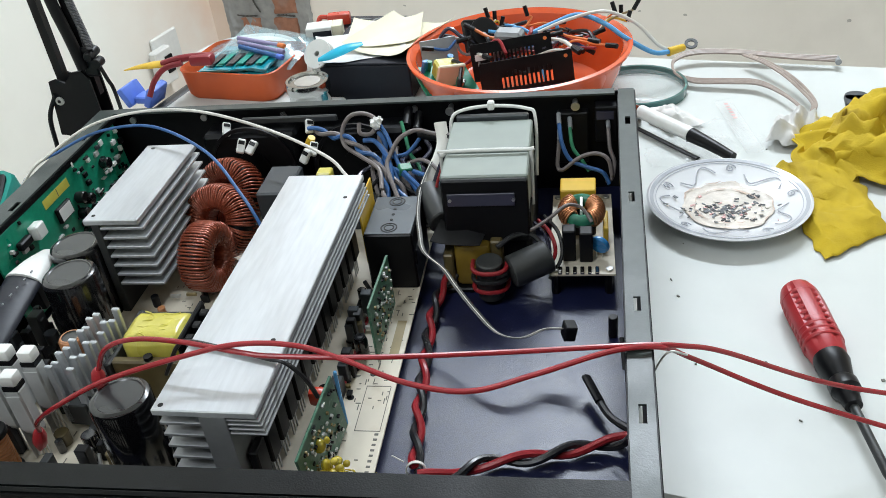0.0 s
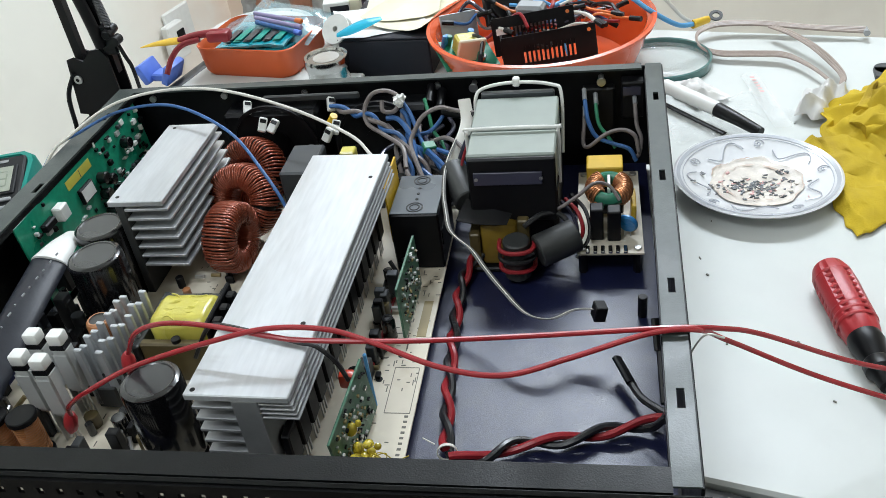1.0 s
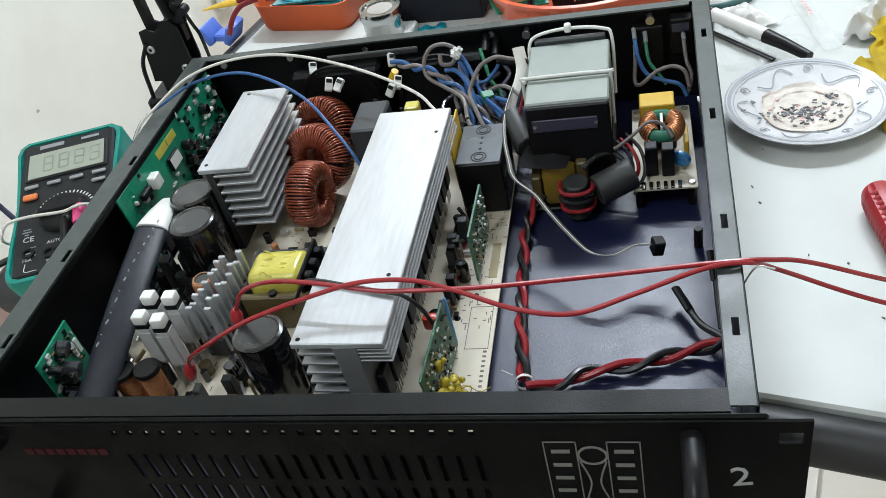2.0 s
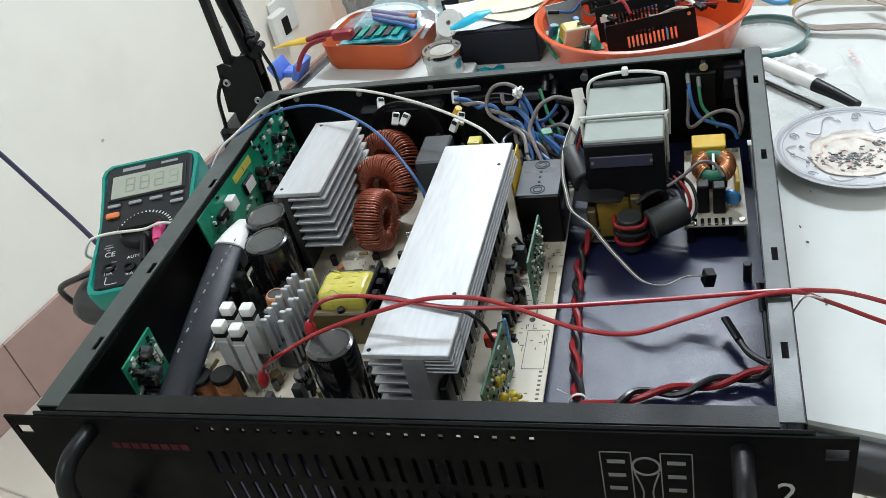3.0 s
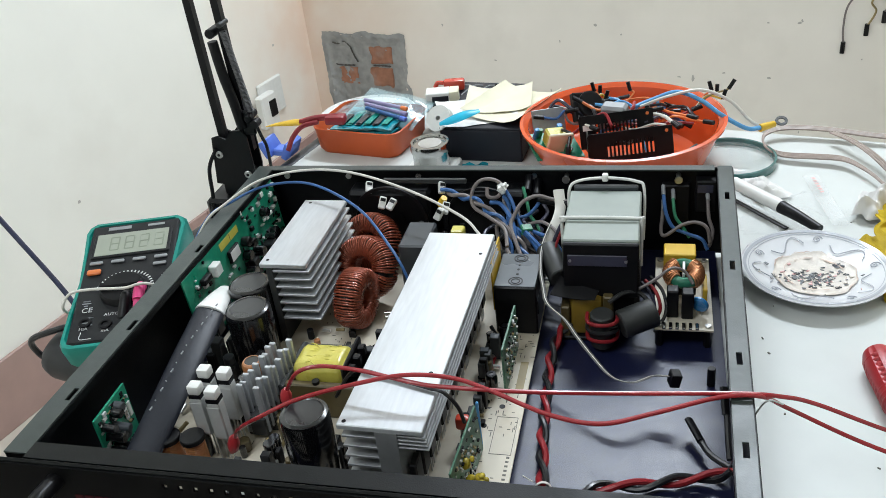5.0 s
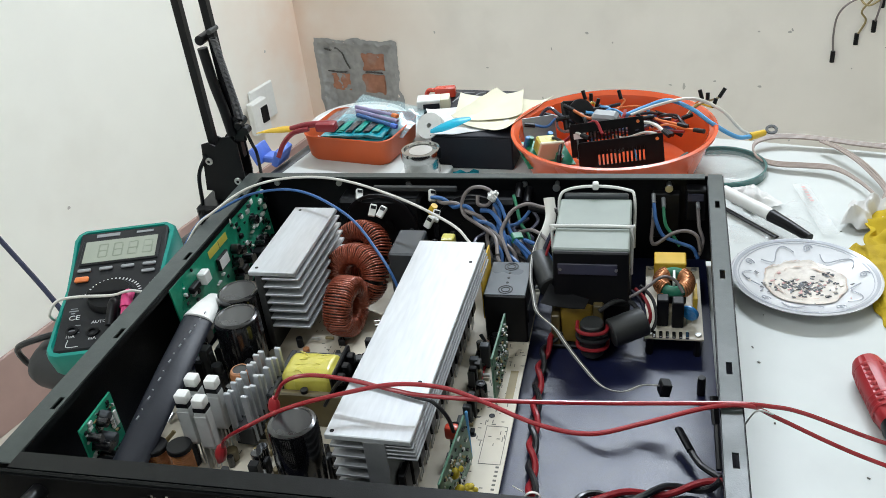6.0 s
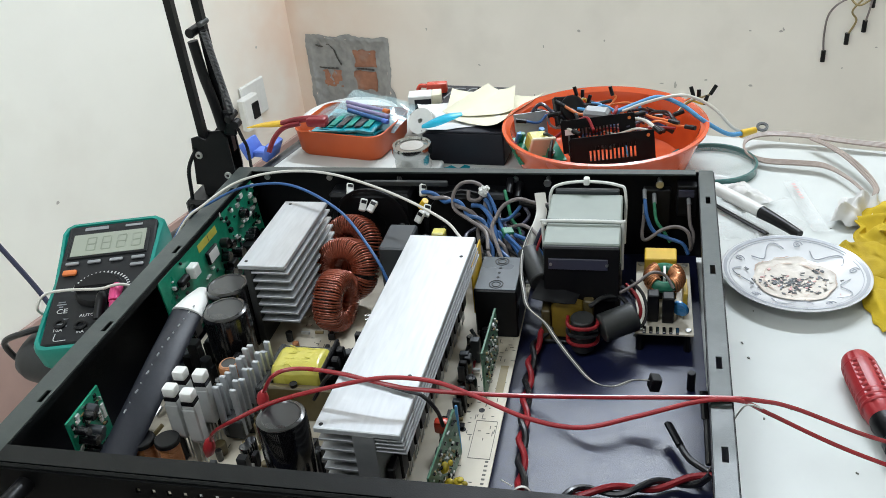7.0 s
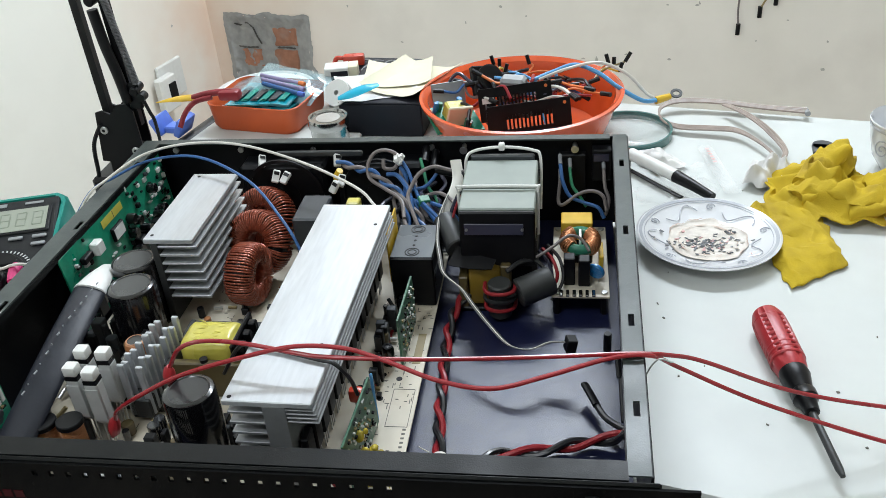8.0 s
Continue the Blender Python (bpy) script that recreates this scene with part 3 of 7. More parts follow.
    block(bm, 0.0107, 0.4223, 0.0085, 0.0095, CH - 0.012, CH - 0.0014)
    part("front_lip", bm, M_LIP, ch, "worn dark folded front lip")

    # front panel with rack ears, vent slots and holes for the rack bolts
    bm = bmesh.new()
    y0, y1 = FY, FY + 0.0016
    pitch, sx0, count, half = 0.0098, 0.1065, 21, 0.0015
    rows = ((0.010, 0.031), (0.038, 0.060), (0.0774, 0.0812))
    xe0, xe1 = CX0 - 0.001, CX1 + 0.001
    sx1 = sx0 + pitch * (count - 1)
    block(bm, xe0, sx0 - half, y0, y1, FZ0, FZ1)
    block(bm, sx1 + half, xe1, y0, y1, FZ0, FZ1)
    for k in range(count - 1):
        block(bm, sx0 + k * pitch + half, sx0 + (k + 1) * pitch - half, y0, y1, FZ0, FZ1)
    for k in range(count):
        z = FZ0
        for a, b in rows + ((FZ1, FZ1),):
            block(bm, sx0 + k * pitch - half, sx0 + k * pitch + half, y0, y1, z, a)
            z = b
    for e0, e1 in ((FX0, xe0), (xe1, FX1)):
        cx, hw, hh = (e0 + e1) / 2, 0.0052, 0.0040
        block(bm, e0, cx - hw, y0, y1, FZ0, FZ1)
        block(bm, cx + hw, e1, y0, y1, FZ0, FZ1)
        z = FZ0
        for c in (0.012, 0.0745, None):
            block(bm, cx - hw, cx + hw, y0, y1, z, FZ1 if c is None else c - hh)
            z = 0 if c is None else c + hh
    fp = part("front_panel", bm, M_PANEL, ch, "black front panel with vent slots", smooth=0)
    # unseen baffle added behind the right-hand slots so they read dark
    part("filter_pad", mesh(block, 0.172, 0.340, 0.0030, 0.0055, 0.003, 0.062, 0.0006), M_PANEL, ch, "black baffle added to keep the vents dark", smooth=0)
    for x in (0.032, 0.405):
        part("handle", mesh(wire, [(x, FY, 0.076), (x, FY - 0.022, 0.077), (x, FY - 0.035, 0.068), (x, FY - 0.037, 0.045), (x, FY - 0.035, 0.020), (x, FY - 0.022, 0.010), (x, FY, 0.010)], 0.0055, 12), M_BLACK, fp, "black bow handle")
    # status panels, printed frames and marks
    for x in (0.344, 0.374):
        bm = bmesh.new()
        for a, b, c, d in ((x - 0.008, x - 0.0074, 0.014, 0.072), (x + 0.0074, x + 0.008, 0.014, 0.072), (x - 0.008, x + 0.008, 0.0714, 0.072), (x - 0.008, x + 0.008, 0.014, 0.0146)):
            block(bm, a, b, FY - 0.0004, FY, c, d)
        for k in range(5):
            block(bm, x - 0.0045, x + 0.0045, FY - 0.0004, FY, 0.019 + 0.011 * k, 0.0215 + 0.011 * k)
        part("printed_frame", bm, M_DIM_INK, fp, "thin white printed frame", smooth=0)
    part("lens", mesh(lathe, [(0.0062, 0), (0.0074, 0), (0.0074, 0.0005), (0.0062, 0.0005), (0.0062, 0)], 28, pose(0.359, FY, 0.061, 90)), M_DIM_INK, fp, "printed ring of the emblem", smooth=0)
    for sx in (-1, 1):
        part("emblem_line", mesh(wire, [(0.359 + sx * 0.0062, FY - 0.0003, 0.056), (0.359 + sx * 0.0030, FY - 0.0003, 0.044), (0.359 + sx * 0.0026, FY - 0.0003, 0.036), (0.359 + sx * 0.0055, FY - 0.0003, 0.024), (0.359 + sx * 0.0066, FY - 0.0003, 0.017)], 0.0005, 5, 6), M_DIM_INK, fp, "thin printed curve")
    for k in range(8):
        part("brand_bar", mesh(block, 0.0415 + 0.0068 * k, 0.0468 + 0.0068 * k, FY - 0.0004, FY, 0.0600, 0.0652), M_BRAND, fp, "dim red printed bar", smooth=0)
    letters("handwritten_digit", "2", 0.021, M_CHALK, fp, pose(0.428, FY - 0.0004, 0.038, 90, -8, 0))


def heat_sink(name, x0, x1, y0, y1, top, web, left, right, z_low, label, holes=(), thin=0.0006, turn=0.0):
    """An extruded heat sink: a flat top, a web and fins to both sides."""
    c = Vector(((x0 + x1) / 2, (y0 + y1) / 2, 0.0))
    hs = thing(name, label, "heat sink", Matrix.Translation(c) @ pose(0, 0, 0, 0, 0, turn) @ Matrix.Translation(-c), group="heat sinks on the board")
    part("top_plate", mesh(block, x0, x1, y0, y1, top - 0.0042, top, 0.0006), M_ALU, hs)
    # Shade under the top plate is put into darker webs and long-sink fins.
    part("web", mesh(block, web[0], web[1], y0 + 0.0005, y1 - 0.0005, z_low, top - 0.0042, 0.0004), M_ALU_DARK if x0 > 0.1 else M_FERRITE, hs)
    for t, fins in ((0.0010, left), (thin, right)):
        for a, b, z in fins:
            part("fin", mesh(block, a, b, y0 + 0.001, y1 - 0.001, z - t, z + t, 0.0003), M_ALU if x0 < 0.1 else M_ALU_DARK, hs)
    for x, y in holes:
        part("screw_hole", mesh(rod, (x, y, top - 0.0002), (x, y, top + 0.0002), 0.0014, seg=14), M_BLACK, hs, "dark screw hole")
    return hs


def toroid(at, R, r, axial, turns, material, label, wire_r=0.00095):
    """A ring core wound with wire; its axis is local z."""
    th = thing("toroid_inductor", label, "inductor", at, group="wound ring inductors")
    part("core", mesh(lathe, [(R + 0.95 * r * math.cos(a), 0.95 * axial * math.sin(a)) for a in (2 * math.pi * k / 12 for k in range(13))], 36), M_BLACK, th)
    rng = random.Random(turns)
    line = []
    per = 12
    for k in range(turns * per + 1):
        a = 2 * math.pi * k / per
        b = 2 * math.pi * (k / (turns * per)) * 0.985 + 0.012 * math.sin(k * 0.37)
        rr = r * (1 + 0.05 * noise.noise(Vector((k * 0.05, turns, 0))))
        c, s = math.cos(a), math.sin(a)
        c, s = math.copysign(abs(c) ** 0.55, c), math.copysign(abs(s) ** 0.55, s)
        line.append(Vector(((R + rr * c) * math.cos(b), (R + rr * c) * math.sin(b), axial / r * rr * s)))
    part("winding", mesh(sweep, line, wire_r, 5), material, th, "copper wire winding", smooth=80)
    return th


def electrolytic(x, y, z0, z1, r, label, sleeve, top):
    th = thing("capacitor", label, "capacitor", Matrix.Translation((x, y, z0)), group="electrolytic capacitors")
    h = z1 - z0
    part("can", mesh(lathe, [(0, 0), (r, 0), (r, h * 0.06), (r * 0.965, h * 0.09), (r, h * 0.12), (r, h - 0.0028), (r - 0.0008, h - 0.0010), (r - 0.0026, h), (r * 0.78, h)], 32), sleeve, th)
    part("top", mesh(lathe, [(r * 0.78, h - 0.0001), (r * 0.74, h - 0.0006), (0, h - 0.0005)], 32), top, th, "flat end of the can")
    return th


PCB_Z = 0.0125


def main_board():
    b = thing("circuit_board", "cream main circuit board, scorched, packed with parts", "circuit board")
    part("board", mesh(block, 0.022, 0.290, 0.034, 0.384, PCB_Z - 0.0016, PCB_Z, 0.0002), M_PCB, b, smooth=0)
    for x in (0.03, 0.15, 0.28):
        for y in (0.045, 0.21, 0.375):
            part("standoff", mesh(rod, (x, y, 0.002), (x, y, PCB_Z - 0.0016), 0.003, seg=6), M_STEEL, b)
    # printed outlines and marks
    rng = random.Random(2)
    z0, z1 = PCB_Z, PCB_Z + 0.0002

    def bar(x0, x1, y0, y1):
        part("printed_mark", mesh(block, x0, x1, y0, y1, z0, z1), M_DARK_INK, b, smooth=0)
    for k in range(150):
        zone = rng.choice(((0.258, 0.286, 0.05, 0.20), (0.05, 0.19, 0.045, 0.10), (0.10, 0.14, 0.19, 0.26), (0.258, 0.286, 0.12, 0.2), (0.262, 0.288, 0.20, 0.25)))
        x, y = rng.uniform(zone[0], zone[1]), rng.uniform(zone[2], zone[3])
        if rng.random() < 0.5:
            bar(x, x + rng.uniform(0.001, 0.004), y, y + 0.0006)
        else:
            bar(x, x + 0.0006, y, y + rng.uniform(0.001, 0.005))
    for x0, x1, y0, y1 in ((0.272, 0.287, 0.105, 0.142),):
        for a, c, d, e in ((x0, x1, y0, y0 + 0.0004), (x0, x1, y1, y1 + 0.0004), (x0, x0 + 0.0004, y0, y1), (x1, x1 + 0.0004, y0, y1)):
            bar(a, c, d, e)
    for k in range(12):
        bar(0.2845, 0.2868, 0.058 + 0.004 * k, 0.0595 + 0.004 * k)
    part("sticker", mesh(block, 0.2805, 0.2865, 0.170, 0.205, z0, z0 + 0.0003), M_TAN, b, "olive yellow sticker", smooth=0)
    for x, y in ((0.262, 0.157), (0.264, 0.132), (0.253, 0.15), (0.274, 0.153)):
        part("hole", mesh(rod, (x, y, z0), (x, y, z0 + 0.0003), 0.0022), M_BLACK, b)
    # small soldered parts
    for k in range(60):
        zone = rng.choice(((0.05, 0.135, 0.042, 0.085), (0.10, 0.135, 0.19, 0.235), (0.255, 0.262, 0.05, 0.20), (0.06, 0.19, 0.34, 0.38), (0.255, 0.285, 0.31, 0.375), (0.168, 0.19, 0.20, 0.26)))
        x, y = rng.uniform(zone[0], zone[1]), rng.uniform(zone[2], zone[3])
        kind = rng.random()
        if kind < 0.4:
            part("resistor", mesh(rod, (x, y, z0 + 0.0025), (x + 0.007, y, z0 + 0.0025), 0.0014, seg=8), rng.choice((M_TAN, M_WHITE, M_BUTTON)), b)
        elif kind < 0.75:
            part("chip", mesh(block, x, x + rng.uniform(0.003, 0.006), y, y + rng.uniform(0.002, 0.005), z0, z0 + rng.uniform(0.0015, 0.006), 0.0003), rng.choice((M_BLACK, M_BLACK, M_GREY_BOX)), b)
        else:
            part("small_capacitor", mesh(rod, (x, y, z0), (x, y, z0 + rng.uniform(0.006, 0.011)), rng.uniform(0.002, 0.0034), seg=12, bevel=0.0004), rng.choice((M_SLEEVE, M_BLACK, M_ORANGE_CAP)), b)
    # scattered, mostly black filler parts, added to darken the crowded board
    for zone, count, heights in (((0.024, 0.050, 0.050, 0.215), 34, (0.010, 0.034)), ((0.046, 0.104, 0.115, 0.166), 26, (0.010, 0.036)), ((0.112, 0.150, 0.088, 0.122), 16, (0.008, 0.024)),
                                 ((0.176, 0.193, 0.095, 0.265), 26, (0.012, 0.038)), ((0.2545, 0.2600, 0.060, 0.130), 8, (0.004, 0.012)), ((0.254, 0.262, 0.130, 0.235), 18, (0.006, 0.022)), ((0.096, 0.194, 0.040, 0.100), 46, (0.005, 0.028)), ((0.024, 0.075, 0.040, 0.100), 16, (0.006, 0.026)), ((0.050, 0.083, 0.240, 0.330), 22, (0.015, 0.055)),
                                 ((0.075, 0.150, 0.042, 0.064), 24, (0.003, 0.012)), ((0.120, 0.190, 0.180, 0.215), 14, (0.004, 0.012)), ((0.100, 0.190, 0.345, 0.378), 24, (0.010, 0.040)), ((0.200, 0.285, 0.305, 0.378), 26, (0.010, 0.036))):
        for k in range(count):
            x, y, h = rng.uniform(zone[0], zone[1]), rng.uniform(zone[2], zone[3]), rng.uniform(*heights)
            kind = rng.random()
            if kind < 0.55:
                w, d = rng.uniform(0.003, 0.008), rng.uniform(0.004, 0.010)
                part("transistor", mesh(block, x - w / 2, x + w / 2, y - d / 2, y + d / 2, z0, z0 + h, 0.0005), rng.choice((M_BLACK, M_BLACK, M_GREY_BOX, M_FERRITE)), b)
            elif kind < 0.8:
                part("small_capacitor", mesh(rod, (x, y, z0), (x, y, z0 + h * 0.8), rng.uniform(0.0025, 0.0045), seg=12, bevel=0.0005), rng.choice((M_SLEEVE, M_SLEEVE, M_SLEEVE, M_OLIVE, M_GREY_BOX)), b)
            else:
                part("resistor", mesh(rod, (x, y, z0 + 0.003), (x + rng.uniform(-0.006, 0.006), y + 0.006, z0 + 0.003 + h * 0.2), 0.0016, seg=8), rng.choice((M_TAN, M_BUTTON, M_FERRITE, M_STEEL)), b)
    for x, y, l in ((0.098, 0.058, 0.022), (0.095, 0.048, 0.026)):
        part("power_resistor", mesh(rod, (x, y, z0 + 0.004), (x + l, y, z0 + 0.004), 0.0036, seg=14, bevel=0.0006), M_WHITE, b, "white ceramic resistor")


build_chassis()
main_board()
heat_sink("heat_sink", 0.1968, 0.2512, 0.0455, 0.2750, 0.0862, (0.2205, 0.2345),
          [(0.1985, 0.2205, z) for z in (0.0760, 0.0680, 0.0600, 0.0520, 0.0440, 0.0360)], [(0.2345, 0.2518 + 0.0006 * k, 0.0796 - 0.0030 * k) for k in range(4)], PCB_Z,
          "long aluminium heat sink with flat scratched top", ((0.2430, 0.099), (0.2458, 0.2445), (0.2010, 0.0490)), turn=-1.25)
heat_sink("heat_sink", 0.0730, 0.1125, 0.2150, 0.3225, 0.0900, (0.0775, 0.0830),
          [], [(0.0830, 0.1140 + 0.0003 * k, 0.0900 - 0.0076 * k) for k in range(1, 8)], PCB_Z,
          "short aluminium heat sink with stacked side fins", ((0.0785, 0.221), (0.0800, 0.317)), 0.0010)
# black transistor-shaped blocks added to darken the shaded flank of the long heat sink
for k in range(14):
    th = thing("power_transistor", "black block added to darken the heat sink flank", "transistor", Matrix.Translation((0.2340 + 0.00032 * k, 0.052 + 0.0155 * k, PCB_Z)), group="power transistors on the heat sink")
    part("body", mesh(block, 0, 0.0050, 0.0, 0.0125, 0.014, 0.038, 0.0008), M_BLACK, th)
    for j in range(3):
        part("leg", mesh(block, 0.002, 0.0028, 0.0022 + 0.0036 * j, 0.0034 + 0.0036 * j, 0.0, 0.014), M_STEEL, th, smooth=0)
toroid(pose(0.1390, 0.2425, 0.0410, 0, 90, -6), 0.0172, 0.0078, 0.0112, 64, M_COPPER, "copper-wound toroid standing upright on the board")
toroid(pose(0.1350, 0.284, 0.0440, 63, 0, -12), 0.0190, 0.0090, 0.0120, 70, M_COPPER, "copper-wound toroid leaning behind another one")
toroid(pose(0.125, 0.332, 0.0400, 60, 0, -14), 0.0190, 0.0090, 0.0115, 58, M_COPPER, "copper-wound toroid next to the rear fan")
electrolytic(0.059, 0.218, PCB_Z, 0.0700, 0.0178, "large glossy black capacitor beside heat sink", M_SLEEVE, M_CAP_TOP)
electrolytic(0.072, 0.184, PCB_Z, 0.0700, 0.0178, "large glossy black capacitor beside heat sink", M_SLEEVE, M_CAP_TOP)
electrolytic(0.162, 0.070, PCB_Z, 0.0720, 0.0165, "large glossy black capacitor with stained top", M_SLEEVE, M_CAP_TOP)
for x, y in ((0.0580, 0.066), (0.0755, 0.068)):
    th = thing("drum_inductor", "copper-wound drum inductor with a black top", "inductor", Matrix.Translation((x, y, PCB_Z)), group="drum inductors")
    part("winding", mesh(lathe, [(0, 0.003)] + [(0.0070 + 0.00035 * (k % 2), 0.003 + 0.0009 * k) for k in range(29)] + [(0, 0.0284)], 28), M_ORANGE_CAP, th, "brown-orange wire winding")
    part("flange", mesh(rod, (0, 0, 0.0284), (0, 0, 0.0325), 0.0086, seg=28, bevel=0.0006), M_BLACK, th)
    part("flange", mesh(rod, (0, 0, 0), (0, 0, 0.003), 0.0086, seg=28, bevel=0.0006), M_BLACK, th)
electrolytic(0.092, 0.138, PCB_Z, 0.0550, 0.0080, "small brown-orange capacitor with dark top", M_ORANGE_CAP, M_CAP_TOP)

# ---- parts inside the chassis ----
def cable(name, label, points, r, material, group="", ends=(), flat=1.0, up=None, seg=8, per=8):
    """A single lead as a thing of its own, with fittings at its ends."""
    th = thing(name, label, "cable", group=group)
    part("insulation", mesh(wire, points, r, seg, per, flat=flat, up=up), material, th)
    return th


def yellow_transformer():
    th = thing("transformer", "small transformer wound in creased yellow tape", "transformer")
    part("core", mesh(block, 0.119, 0.1755, 0.128, 0.134, PCB_Z, 0.043, 0.0012), M_OLIVE, th, "olive-brown taped ferrite core")
    part("core", mesh(block, 0.119, 0.1755, 0.170, 0.178, PCB_Z, 0.043, 0.0012), M_FERRITE, th)
    bm = mesh(block, 0.1145, 0.119, 0.126, 0.180, PCB_Z, 0.0425, 0.001)
    part("core", bm, M_FERRITE, th)
    part("core", mesh(block, 0.1755, 0.1850, 0.126, 0.180, PCB_Z, 0.0430, 0.001), M_FERRITE, th)
    bm = mesh(block, 0.1215, 0.1640, 0.1355, 0.1680, 0.016, 0.0538, 0.0085, None, 4)
    bmesh.ops.subdivide_edges(bm, edges=bm.edges, cuts=3, use_grid_fill=True)
    for v in bm.verts:
        v.co += Vector((0.3, 0.5, 1)) * 0.0012 * noise.noise(Vector((v.co.x * 220, v.co.y * 60, v.co.z * 90)))
    part("winding", bm, M_TAPE, th, "winding under yellow tape", smooth=60)
    rng = random.Random(31)
    for k in range(22):
        y, x = rng.uniform(0.1420, 0.1615), rng.uniform(0.134, 0.150)
        lean = rng.uniform(-0.002, 0.002) if k % 3 else rng.uniform(-0.006, 0.006)
        part("crease", mesh(wire, [(x - rng.uniform(0.003, 0.006), y - lean * 0.5, 0.0532), (x, y, 0.0537), (x + rng.uniform(0.003, 0.008), y + lean, 0.0531)], 0.0005, 5, 4), M_TAPE, th)
    part("bobbin", mesh(block, 0.1635, 0.1665, 0.131, 0.172, 0.016, 0.0565, 0.001), M_BLACK, th)
    for y in (0.139, 0.151, 0.163):
        part("bobbin_lug", mesh(block, 0.1665, 0.1725, y - 0.003, y + 0.003, 0.046, 0.0545, 0.001), M_BLACK, th)
    part("screw", mesh(rod, (0.143, 0.131, 0.043), (0.143, 0.131, 0.0455), 0.0028), M_BLACK, th)


def cement_blocks():
    """White-capped upright power parts."""
    first = None
    for x, y, z in ((0.0755, 0.1030, 0.078), (0.0910, 0.1020, 0.078), (0.0770, 0.0855, 0.076), (0.0915, 0.0820, 0.077)):
        m = Matrix.Translation((x, y, PCB_Z))
        if first is None:
            first = th = thing("power_part", "upright grey power part with a white cap", "electronic part", m, "white-capped power parts")
            part("cap", mesh(block, -0.0045, 0.0045, -0.0042, 0.0042, 0.0560, 0.0635, 0.0014, None, 2), M_WHITE, th, "white square cap")
            part("body", mesh(block, -0.0046, 0.0046, -0.0040, 0.0040, 0.0200, 0.0530, 0.0008), M_PALE, th)
            part("face", mesh(block, -0.0046, 0.0046, -0.0050, -0.0042, 0.0230, 0.0500, 0.0004), M_PALE, th)
            part("band", mesh(block, -0.0044, 0.0044, -0.0041, 0.0041, 0.0530, 0.0560), M_BLACK, th)
            part("clamp", mesh(block, -0.0053, -0.0047, -0.0046, 0.0046, 0.0, 0.0500, 0.0003), M_STEEL, th)
            for dx in (-0.0028, 0.0, 0.0028):
                part("lead", mesh(rod, (dx, -0.001, 0.0), (dx, -0.001, 0.0200), 0.0006, seg=6), M_STEEL, th)
        else:
            copy_thing(first, m)


def finger_heat_sink(at, rows, group):
    th = thing("finger_heat_sink", "stamped aluminium heat sink with upright fingers", "heat sink", at, group)
    # Dark grey base stands in for the shade between the upright fingers.
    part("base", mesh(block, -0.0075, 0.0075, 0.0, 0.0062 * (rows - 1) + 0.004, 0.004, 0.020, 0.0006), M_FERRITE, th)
    for k in range(rows):
        for sx in (-0.0062, 0.0062):
            y = 0.0062 * k + (0.0022 if sx > 0 else 0)
            lean = 0.0007 * math.sin(5 * k + sx * 900)
            bm = mesh(block, sx - 0.0024, sx + 0.0024, y, y + 0.0027, 0.006, 0.0500 - 0.003 * ((k + (sx > 0)) % 2) + 0.002 * math.sin(3 * k), 0.0005)
            for v in bm.verts:
                v.co.x += lean * (v.co.z > 0.04)
            part("finger", bm, M_ALU, th)
    return th


def small_board(name, at, w, h, material, label, seed, big=0.0022):
    """A little upright board: local x along the board, z up, parts on +y."""
    th = thing(name, label, "circuit board", at)
    part("board", mesh(block, 0, w, -0.0008, 0.0008, 0, h, 0.0002), material, th, smooth=0)
    rng = random.Random(seed)
    for k in range(int(w * h * 52000)):
        x, z = rng.uniform(0.002, w - 0.004), rng.uniform(0.003, h - 0.003)
        side = 1 if rng.random() < 0.75 else -1
        d = rng.uniform(0.0006, 0.0016)
        part("chip", mesh(block, x, x + rng.uniform(0.0008, big), side * 0.0008, side * (0.0008 + d), z, z + rng.uniform(0.0008, big * 0.75)), rng.choice((M_BLACK, M_TIN, M_PALE, M_TAN, M_BLACK, M_WHITE)), th, smooth=0)
    for k in range(int(w / 0.004)):
        part("pin", mesh(rod, (0.003 + 0.004 * k, 0.0, -0.004), (0.003 + 0.004 * k, 0.0, 0.001), 0.0004, seg=6), M_STEEL, th)
    return th


